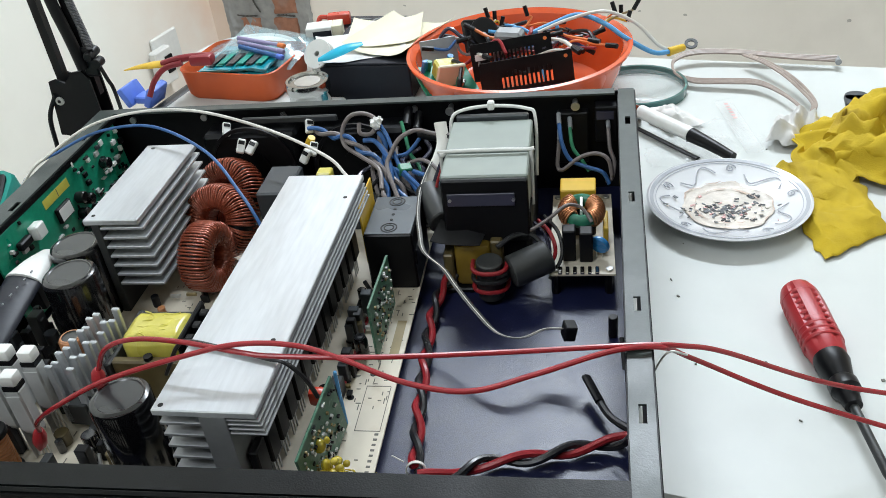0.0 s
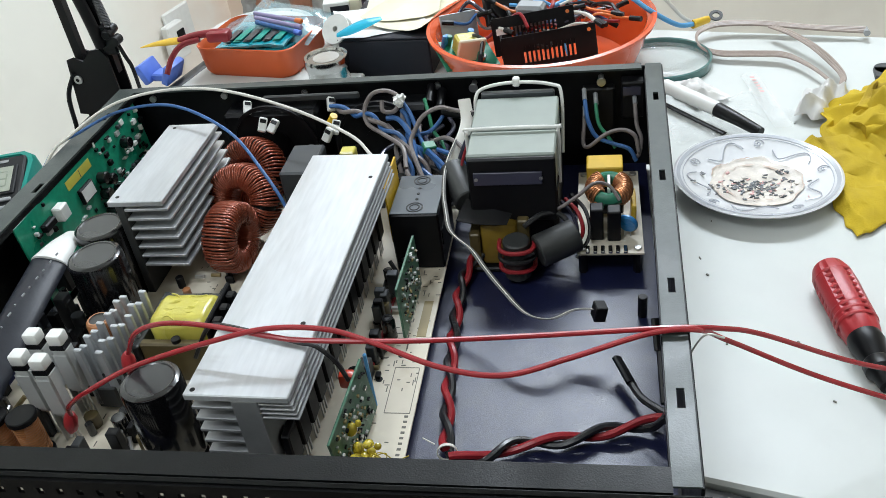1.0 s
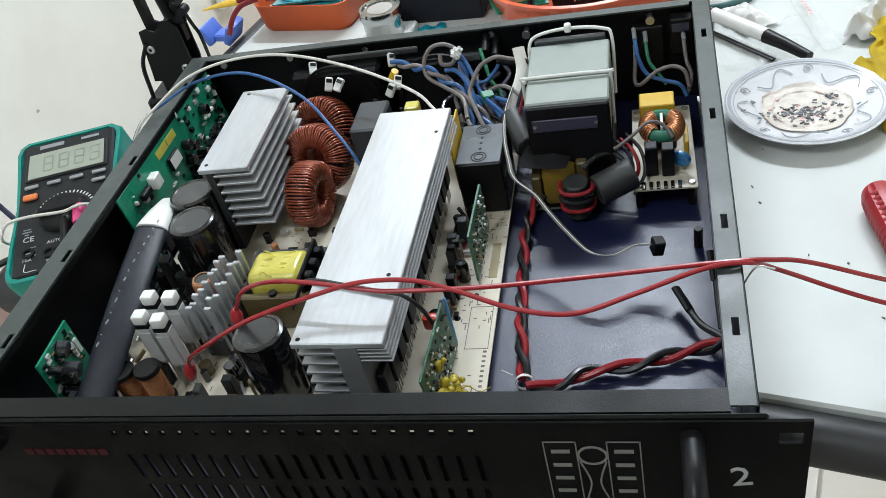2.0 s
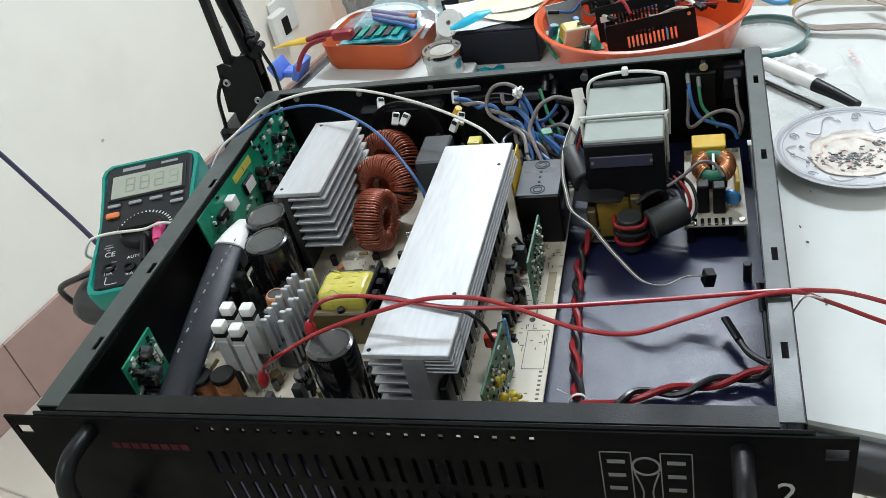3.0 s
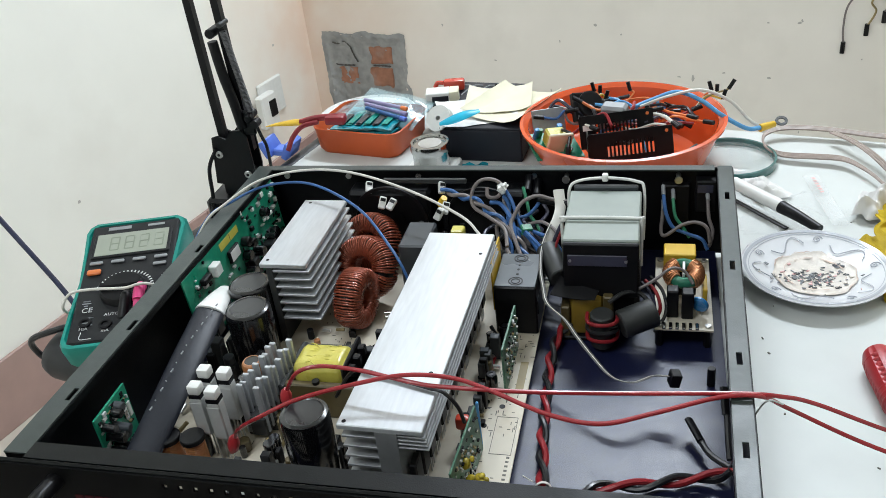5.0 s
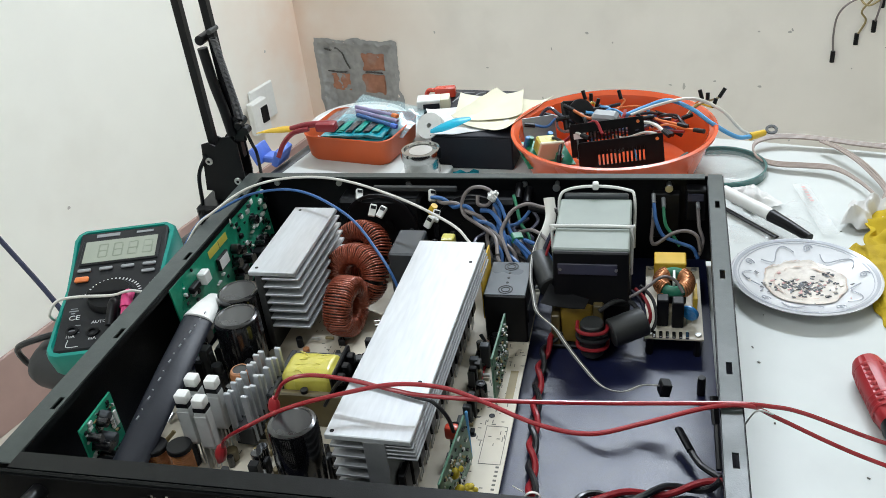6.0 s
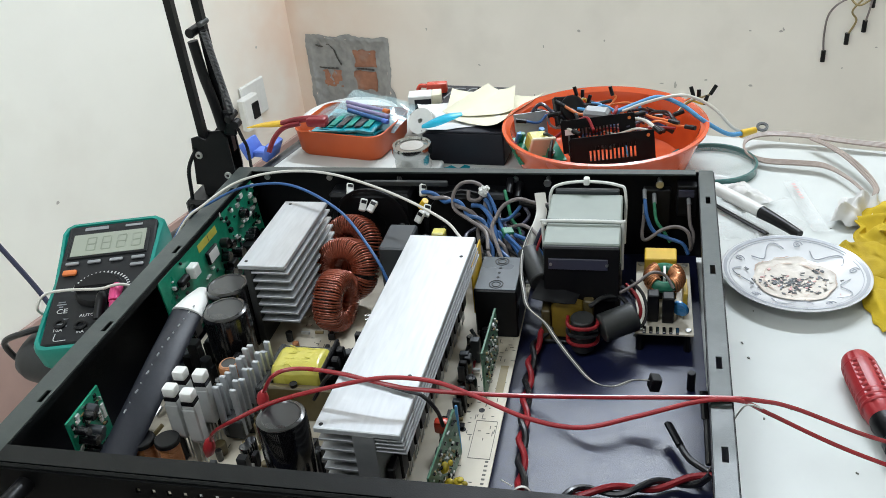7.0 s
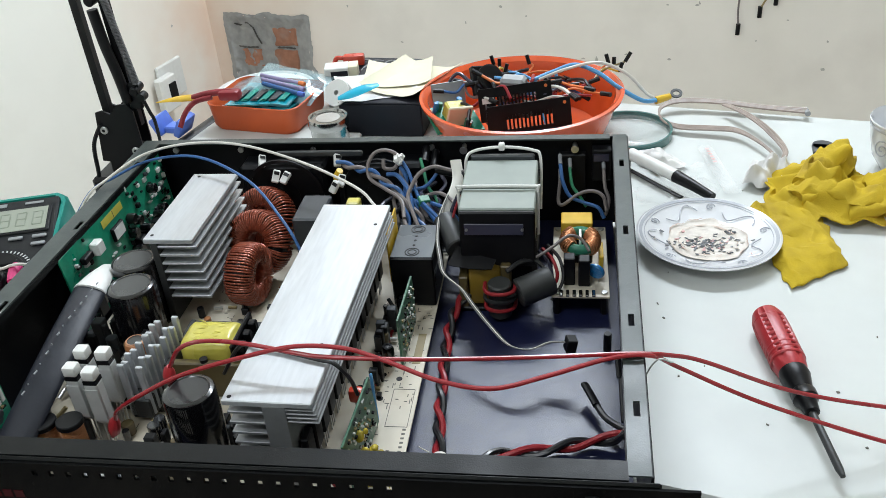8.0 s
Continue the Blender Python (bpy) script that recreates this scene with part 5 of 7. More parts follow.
part("strip", mesh(wire, [(0.4170, 0.1000, 0.012), (0.4260, 0.0960, 0.024), (0.4330, 0.0900, 0.060), (0.4420, 0.0860, 0.0895), (0.4520, 0.0850, 0.0900)], 0.0005, 6), M_STEEL, th)
th = thing("standoff_post", "black plastic standoff on the floor pan", "standoff")
part("post", mesh(rod, (0.4215, 0.2030, 0.002), (0.4215, 0.2030, 0.0180), 0.0030, seg=14, bevel=0.0004), M_BLACK, th)

# wiring at the rear
for k, (pts, r, material, label) in enumerate((
        (((0.3850, 0.384, 0.0740), (0.3860, 0.3700, 0.0670), (0.3880, 0.3620, 0.0580), (0.3940, 0.3560, 0.0480), (0.4060, 0.3520, 0.0440), (0.4180, 0.3480, 0.0410), (0.4230, 0.3440, 0.0330)), 0.0022, M_BLUE_WIRE, "blue mains lead from the power inlet"),
        (((0.3935, 0.384, 0.0700), (0.3940, 0.3700, 0.0640), (0.3960, 0.3620, 0.0550), (0.4020, 0.3570, 0.0480), (0.4080, 0.3520, 0.0400)), 0.0019, M_GREEN_WIRE, "green earth lead from the power inlet"),
        (((0.3855, 0.376, 0.0640), (0.3850, 0.3660, 0.0550), (0.3840, 0.3570, 0.0430), (0.3880, 0.3520, 0.0420), (0.4010, 0.3560, 0.0500), (0.4130, 0.3580, 0.0520), (0.4220, 0.3540, 0.0490), (0.4250, 0.3480, 0.0380)), 0.0021, M_GREY_WIRE, "grey-brown lead looped above the yellow capacitor"),
        (((0.4225, 0.384, 0.0690), (0.4230, 0.3700, 0.0620), (0.4240, 0.3620, 0.0530), (0.4270, 0.3560, 0.0450), (0.4250, 0.3500, 0.0350), (0.4210, 0.3460, 0.0340)), 0.0021, M_GREY_WIRE, "grey-brown lead from the power inlet"))):
    th = cable("inlet_lead", label, pts, r * 0.75, material, "power inlet leads")
    part("terminal", mesh(rod, pts[0], Vector(pts[0]) + Vector((0.0005, -0.010, -0.004)), 0.0018, seg=10), M_BUTTON, th, "grey sleeved terminal")
th = thing("power_inlet", "black mains inlet with a violet-grey label", "socket")
part("case", mesh(block, 0.4130, 0.4300, 0.380, 0.3930, 0.0500, 0.0800, 0.001), M_BLACK, th)
part("label", mesh(block, 0.4140, 0.4270, 0.3785, 0.3800, 0.0700, 0.0765), M_LABEL, th, "violet-grey label")
th = thing("breaker", "black breaker at the rear panel", "switch")
part("case", mesh(block, 0.3840, 0.4080, 0.384, 0.3930, 0.0300, 0.0740, 0.001), M_BLACK, th)

rear = [
    (((0.2580, 0.3000, 0.0590), (0.2530, 0.3180, 0.0660), (0.2360, 0.3350, 0.0680), (0.2210, 0.3480, 0.0710), (0.2190, 0.3550, 0.0810), (0.2260, 0.3580, 0.0910), (0.2370, 0.3600, 0.0920), (0.2460, 0.3580, 0.0870), (0.2430, 0.3520, 0.0790), (0.2350, 0.3480, 0.0810), (0.2340, 0.3520, 0.0880)), 0.0023, M_GREY_WIRE),
    (((0.3060, 0.3520, 0.0740), (0.2900, 0.3520, 0.0770), (0.2780, 0.3500, 0.0810), (0.2660, 0.3460, 0.0770), (0.2600, 0.3380, 0.0700), (0.2570, 0.3280, 0.0630), (0.2630, 0.3120, 0.0580), (0.2700, 0.2980, 0.0500)), 0.0024, M_GREY_WIRE),
    (((0.2490, 0.3560, 0.0840), (0.2550, 0.3500, 0.0770), (0.2610, 0.3400, 0.0670), (0.2680, 0.3280, 0.0600), (0.2820, 0.3120, 0.0550), (0.2930, 0.3000, 0.0480)), 0.0022, M_BLUE_WIRE),
    (((0.2560, 0.3450, 0.0610), (0.2680, 0.3480, 0.0620), (0.2750, 0.3520, 0.0670), (0.2800, 0.3560, 0.0730)), 0.0022, M_BLUE_WIRE),
    (((0.2360, 0.3500, 0.0740), (0.2450, 0.3480, 0.0740), (0.2530, 0.3400, 0.0690), (0.2590, 0.3300, 0.0620), (0.2620, 0.3160, 0.0540)), 0.0026, M_BLUE_WIRE),
    (((0.2690, 0.3350, 0.0560), (0.2830, 0.3250, 0.0570), (0.2930, 0.3200, 0.0550), (0.3030, 0.3100, 0.0480)), 0.0024, M_BLUE_WIRE),
    (((0.2710, 0.3380, 0.0590), (0.2820, 0.3360, 0.0630), (0.2930, 0.3250, 0.0640), (0.3000, 0.3180, 0.0600)), 0.0022, M_GREY_WIRE),
    (((0.2630, 0.3700, 0.0790), (0.2670, 0.3600, 0.0710), (0.2710, 0.3500, 0.0620), (0.2790, 0.3400, 0.0560), (0.2860, 0.3260, 0.0460)), 0.0020, M_GREEN_WIRE),
    (((0.2500, 0.3340, 0.0560), (0.2620, 0.3300, 0.0590), (0.2740, 0.3220, 0.0540), (0.2860, 0.3080, 0.0440)), 0.0024, M_BLUE_WIRE),
    (((0.3060, 0.300, 0.0800), (0.3000, 0.296, 0.0640), (0.2980, 0.288, 0.0480), (0.3010, 0.276, 0.0360)), 0.0015, M_RED_WIRE),
    (((0.3050, 0.310, 0.0800), (0.2970, 0.306, 0.0620), (0.2940, 0.300, 0.0460)), 0.0020, M_LABEL),
    (((0.350, 0.262, 0.046), (0.365, 0.262, 0.045), (0.380, 0.270, 0.050), (0.392, 0.278, 0.0555), (0.402, 0.280, 0.0520), (0.409, 0.274, 0.0440)), 0.0017, M_GREY_WIRE),
    (((0.372, 0.275, 0.046), (0.381, 0.266, 0.040), (0.384, 0.256, 0.030), (0.376, 0.248, 0.020)), 0.0019, M_RED_WIRE),
    (((0.376, 0.280, 0.046), (0.386, 0.268, 0.040), (0.3885, 0.256, 0.028), (0.380, 0.246, 0.016)), 0.0019, M_BLACK_WIRE),
    (((0.369, 0.278, 0.042), (0.377, 0.270, 0.036), (0.380, 0.262, 0.026), (0.374, 0.252, 0.014)), 0.0018, M_LABEL),
    (((0.345, 0.250, 0.040), (0.356, 0.258, 0.044), (0.368, 0.262, 0.042), (0.378, 0.256, 0.034)), 0.0026, M_BLACK_WIRE),
    (((0.2580, 0.300, 0.0140), (0.2600, 0.2300, 0.0140), (0.2560, 0.060, 0.018), (0.2500, 0.048, 0.030)), 0.0016, M_RED_WIRE),
]
for pts, ph in (([(0.1880, 0.3700, 0.0770), (0.2050, 0.3620, 0.0740), (0.2220, 0.3520, 0.0750), (0.2340, 0.3420, 0.0710), (0.2470, 0.3340, 0.0660), (0.2550, 0.3220, 0.0600), (0.2600, 0.3000, 0.0500)], 0.0),
                ([(0.2480, 0.3540, 0.0780), (0.2520, 0.3460, 0.0700), (0.2560, 0.3360, 0.0620), (0.2640, 0.3220, 0.0540), (0.2740, 0.3060, 0.0440)], 1.2)):
    twisted_pair("twisted_leads", "blue and grey leads twisted towards the relay", pts, 0.0018, 0.030, (M_BLUE_WIRE, M_GREY_WIRE), ph)
th = thing("wire_tape", "crumpled white tape knot on a wire loop", "tape", Matrix.Translation((0.2480, 0.3520, 0.0880)))
bm = bmesh.new()
bmesh.ops.create_icosphere(bm, subdivisions=3, radius=0.0045)
for v in bm.verts:
    v.co += v.co * 0.7 * noise.noise(v.co * 420)
part("knot", bm, M_WHITE, th, smooth=25)
th = thing("wire_connector", "green wire connector in the tangled wiring", "connector", pose(0.2700, 0.3300, 0.0585, 20, 10, 30))
part("shell", mesh(block, -0.0050, 0.0050, -0.0038, 0.0038, -0.0036, 0.0036, 0.0008), M_GREEN_WIRE, th)
names = {M_BLUE_WIRE: "blue", M_SKY_WIRE: "sky blue", M_GREY_WIRE: "grey-brown", M_GREEN_WIRE: "green", M_RED_WIRE: "red", M_BLACK_WIRE: "black", M_LABEL: "violet"}
for pts, r, material in rear:
    cable("hookup_wire", names[material] + " hookup wire in the tangled chassis wiring", pts, r * 0.74, material, "hookup wires")
tangle = random.Random(12)
for k in range(14):
    material = tangle.choice((M_BLUE_WIRE, M_GREY_WIRE, M_BLACK_WIRE, M_BLACK_WIRE, M_BLACK_WIRE, M_LABEL))
    a, b = Vector((tangle.uniform(0.225, 0.285), 0.372, tangle.uniform(0.040, 0.062))), Vector((tangle.uniform(0.250, 0.292), tangle.uniform(0.296, 0.318), tangle.uniform(0.020, 0.042)))
    pts = [a] + [a.lerp(b, f) + Vector((tangle.gauss(0, 0.008), tangle.gauss(0, 0.005), 0.010 * math.sin(3.1 * f) + tangle.gauss(0, 0.005))) for f in (0.25, 0.5, 0.75)] + [b]
    cable("hookup_wire", names[material] + " hookup wire in the tangled chassis wiring", pts, 0.0017, material, "hookup wires")
th = thing("flat_sleeve", "flat white sleeve beside the big transformer", "sleeve")
part("sleeve", mesh(wire, [(0.2960, 0.3580, 0.0830), (0.2985, 0.3450, 0.0710), (0.2945, 0.3250, 0.0620), (0.2890, 0.3080, 0.0530), (0.2870, 0.3000, 0.0420)], 0.0048, 10, 8, flat=0.25, up=(0.3, -1, 0.3)), M_WHITE_WIRE, th)
th = thing("sleeved_joint", "black heat-shrunk wire joint behind the transformer", "cable")
part("sleeve", mesh(rod, (0.2780, 0.357, 0.0735), (0.3060, 0.352, 0.0720), 0.0030, 0.0042, 12), M_BLACK, th)
for x, z in ((0.2660, 0.0800), (0.2740, 0.0760)):
    th = thing("spade_terminal", "black sleeved terminal on the rear panel", "terminal", group="rear terminals")
    part("sleeve", mesh(rod, (x, 0.390, z), (x, 0.372, z - 0.006), 0.0035, seg=12), M_BLACK, th)
# crimp plugs near the fans
for k, (x, y, z, rx, rz) in enumerate(((0.1345, 0.352, 0.0715, 50, 12), (0.1430, 0.352, 0.0700, 40, -15), (0.1950, 0.348, 0.0690, 35, 10), (0.1905, 0.340, 0.0670, 60, -25), (0.1870, 0.372, 0.0770, 50, 30), (0.1165, 0.372, 0.0770, 35, 25))):
    th = thing("wire_connector", "white plastic wire connector near a fan", "connector", pose(x, y, z, rx, 20, rz), "fan connectors")
    part("shell", mesh(block, -0.0032, 0.0032, -0.0058, 0.0058, -0.0022, 0.0022, 0.0008), M_WHITE, th)
    part("slot", mesh(block, -0.0024, 0.0024, 0.0010, 0.0040, 0.0026, 0.0028), M_BLACK, th, smooth=0)
th = thing("wire_connector", "yellow wire connector near a fan", "connector")
part("shell", mesh(rod, (0.188, 0.360, 0.066), (0.192, 0.358, 0.074), 0.0042, 0.0030, 14), M_YELLOW, th)
th = thing("terminal_block", "pale yellow block behind the long heat sink", "connector")
part("body", mesh(block, 0.2100, 0.2210, 0.300, 0.310, 0.060, 0.0735, 0.001), M_TAPE, th)

# red test leads with crocodile clips
for pts, label, tip in (
        ([(0.1480, 0.0800, 0.0800), (0.1592, 0.0782, 0.0971), (0.1747, 0.0809, 0.1014), (0.2013, 0.0778, 0.1027), (0.2361, 0.0716, 0.1012), (0.2546, 0.0711, 0.0994), (0.3037, 0.0738, 0.0969), (0.3660, 0.0851, 0.0908), (0.4270, 0.0915, 0.0902), (0.4520, 0.0960, 0.0860), (0.4740, 0.1050, 0.0740), (0.5280, 0.1160, 0.0440), (0.5890, 0.1260, 0.0240), (0.6600, 0.1350, 0.0100), (0.7600, 0.1500, 0.0000)], "red test lead clipped to the yellow transformer", (0.1440, 0.0810, 0.0660)),
        ([(0.1110, 0.0640, 0.0500), (0.1222, 0.0546, 0.0675), (0.1434, 0.0486, 0.0853), (0.1705, 0.0558, 0.0965), (0.2114, 0.0692, 0.1020), (0.2371, 0.0739, 0.1048), (0.2640, 0.0754, 0.1026), (0.2875, 0.0711, 0.0979), (0.3210, 0.0598, 0.0933), (0.3512, 0.0578, 0.0906), (0.3810, 0.0715, 0.0890), (0.4170, 0.0870, 0.0903), (0.4400, 0.0910, 0.0895), (0.4590, 0.1040, 0.0700), (0.5090, 0.1030, 0.0450), (0.5840, 0.1000, 0.0190), (0.6600, 0.0950, 0.0020), (0.7500, 0.0900, 0.0000)], "red test lead clipped near the front of board", (0.1035, 0.0660, 0.0340))):
    th = thing("test_lead", label, "test lead", group="red test leads")
    part("cable", mesh(wire, pts, 0.00138, 10, 10), M_RED_SIL, th)
    a, b = Vector(pts[0]), Vector(tip)
    c = part("clip", mesh(sweep, [a + (a - b) * 0.1, a + (b - a) * 0.2, a + (b - a) * 0.55, b], 0.004, 12, flat=0.7, radii=[0.0022, 0.0050, 0.0054, 0.0016]), M_RED_PLASTIC, th, "red insulated crocodile clip")
    part("jaw", mesh(rod, b, b + (b - a) * 0.3, 0.0013, 0.0008, 8), M_STEEL, c)
cable("black_lead", "thin black lead crossing the long heat sink", [(0.1700, 0.1040, 0.0560), (0.1850, 0.1000, 0.0800), (0.1970, 0.0950, 0.0880), (0.2200, 0.0890, 0.0880), (0.2440, 0.0820, 0.0880), (0.2540, 0.0800, 0.0870), (0.2615, 0.0820, 0.0740), (0.2625, 0.0890, 0.0550)], 0.0013, M_BLACK_WIRE)

# ---- things on the bench ----
def multimeter():
    th = thing("multimeter", "teal digital multimeter lying tilted at the bench corner", "multimeter", pose(-0.0880, 0.2590, 0.0420, 17.5, 0, 16) @ Matrix.Diagonal((1, 0.875, 1, 1)))
    w, l, d = 0.049, 0.086, 0.029
    prof = [(-0.80, -1.0), (0.80, -1.0), (0.93, -0.97), (1.0, -0.88), (0.97, -0.45), (0.91, 0.0), (0.95, 0.45), (1.0, 0.84), (0.95, 0.94), (0.82, 1.0), (-0.82, 1.0), (-0.95, 0.94), (-1.0, 0.84), (-0.95, 0.45), (-0.91, 0.0), (-0.97, -0.45), (-1.0, -0.88), (-0.93, -0.97)]
    bm = bmesh.new()
    rings = []
    for s, z in ((0.96, -d), (1.0, -d + 0.006), (1.0, -0.004), (0.965, 0.0), (0.90, 0.0005), (0.885, -0.002)):
        rings.append([bm.verts.new((x * w * s, y * (l - (1 - s) * w), z)) for x, y in prof])
    for a, b in zip(rings, rings[1:]):
        for k in range(len(prof)):
            j = (k + 1) % len(prof)
            bm.faces.new((a[k], a[j], b[j], b[k]))
    bm.faces.new(rings[0][::-1])
    bm.faces.new(rings[-1])
    part("holster", bm, M_TEAL, th, "teal rubber holster", smooth=50)
    part("face", mesh(block, -w * 0.85, w * 0.85, -l * 0.93, l * 0.92, -0.006, 0.0012, 0.0015), M_METER, th, "charcoal face with dials and sockets")
    part("stand", mesh(block, -0.020, 0.020, 0.050, 0.054, -0.058, -0.028, 0.001), M_TEAL, th)
    part("bezel", mesh(block, -0.037, 0.037, 0.0300, 0.0660, 0.0012, 0.0026, 0.0008), M_METER, th)
    lcd = part("display", mesh(block, -0.034, 0.034, 0.0325, 0.0635, 0.0026, 0.0032, 0.0003), M_LCD, th, "grey-green display showing faint digits")
    for k in range(4):
        x = -0.016 + 0.0140 * k
        for a, b, c, e in ((-0.004, 0.004, 0.0565, 0.0577), (-0.004, 0.004, 0.0475, 0.0487), (-0.004, 0.004, 0.0385, 0.0397), (-0.0046, -0.0034, 0.0395, 0.0570), (0.0034, 0.0046, 0.0395, 0.0570)):
            part("segment", mesh(block, x + a, x + b, c, e, 0.0032, 0.0034), M_LCD_INK, lcd, smooth=0)
    part("name_bar", mesh(block, -0.026, -0.004, 0.0705, 0.0750, 0.0012, 0.0016), M_BUTTON, th, smooth=0)
    part("name_bar", mesh(block, 0.012, 0.028, 0.0710, 0.0740, 0.0012, 0.0016), M_BUTTON, th, smooth=0)
    for x, y in ((-0.030, 0.023), (-0.010, 0.023), (0.010, 0.023), (0.030, 0.023), (0.030, 0.013)):
        part("button", mesh(block, x - 0.0062, x + 0.0062, y - 0.0020, y + 0.0020, 0.0012, 0.0035, 0.0012, None, 2), M_BUTTON, th)
    part("button", mesh(block, -0.0365, -0.0235, 0.0065, 0.0135, 0.0012, 0.0045, 0.0018, None, 2), M_ORANGE_BTN, th, "orange button")
    dial = part("dial", mesh(rod, (0.001, -0.018, 0.0012), (0.001, -0.018, 0.0080), 0.0215, 0.0195, 36, 0.001), M_BLACK, th, "black rotary dial")
    part("pointer", mesh(block, -0.0185, 0.0205, -0.0215, -0.0145, 0.0080, 0.0125, 0.0015), M_BLACK, dial)
    for k in range(21):
        a = radians(10 + 8 * k)
        part("dial_mark", mesh(block, -0.0006, 0.0006, 0.0240, 0.0268, 0.0012, 0.0015, 0, pose(0.001, -0.018, 0, 0, 0, math.degrees(a) - 90)), M_INK, th, smooth=0)
    rng = random.Random(8)
    for k in range(16):
        x, y = rng.choice(((-0.034, -0.030), (0.034, 0.0), (0.033, -0.012), (-0.028, -0.055), (0.0, -0.052), (0.012, -0.058)))
        part("print", mesh(block, x + rng.uniform(-0.004, 0.004), x + rng.uniform(0.0045, 0.008), y + 0.003 * (k % 4) - 0.004, y + 0.003 * (k % 4) - 0.0028, 0.0012, 0.0014), M_BUTTON, th, smooth=0)
    letters("print", "CE", 0.0085, M_INK, th, pose(-0.029, -0.0420, 0.0013))
    letters("print", "AUTO", 0.0048, M_INK, th, pose(-0.006, -0.0490, 0.0013))
    letters("print", "10A", 0.0052, M_INK, th, pose(-0.029, -0.0645, 0.0013))
    letters("print", "mA", 0.0048, M_INK, th, pose(-0.009, -0.0690, 0.0013))
    for x, y in ((-0.028, -0.056), (-0.0095, -0.060), (0.011, -0.060), (0.030, -0.060)):
        j = part("jack", mesh(lathe, [(0.0032, 0.0014), (0.0058, 0.0014), (0.0058, 0.0030), (0.0045, 0.0034), (0.0032, 0.0030), (0.0030, 0.0005), (0, 0.0004)], 20, Matrix.Translation((x, y, 0))), M_BLACK, th)
    part("frame_line", mesh(wire, [(-0.0300, -0.067, 0.0014), (-0.0300, -0.0755, 0.0014), (-0.020, -0.0760, 0.0014)], 0.0004, 5), M_INK, th)
    p = thing("test_plug", "pink test lead plug across the meter", "plug")
    part("plug", mesh(wire, [(-0.0586, 0.2378, 0.0480), (-0.0570, 0.2320, 0.0485), (-0.0545, 0.2230, 0.0440)], 0.0050, 14, 6), M_PINK, p)
    part("collar", mesh(rod, (-0.0545, 0.2230, 0.0440), (-0.0530, 0.2110, 0.0330), 0.0040, 0.0036, 14), M_PINK, p)
    p = thing("test_plug", "black test lead plug in the meter socket", "plug")
    part("plug", mesh(wire, [(-0.0720, 0.2330, 0.0420), (-0.0690, 0.2260, 0.0430), (-0.0670, 0.2120, 0.0320)], 0.0048, 14, 6), M_BLACK, p)
    cable("white_lead", "off-white lead lying across the multimeter", [(-0.138, 0.232, 0.018), (-0.1270, 0.2150, 0.0370), (-0.1235, 0.2190, 0.0455), (-0.1184, 0.2250, 0.0480), (-0.1013, 0.2300, 0.0485), (-0.0708, 0.2300, 0.0510), (-0.0560, 0.2310, 0.0550), (-0.0470, 0.2350, 0.0530), (-0.0300, 0.2450, 0.0400)], 0.0013, M_WHITE_WIRE)


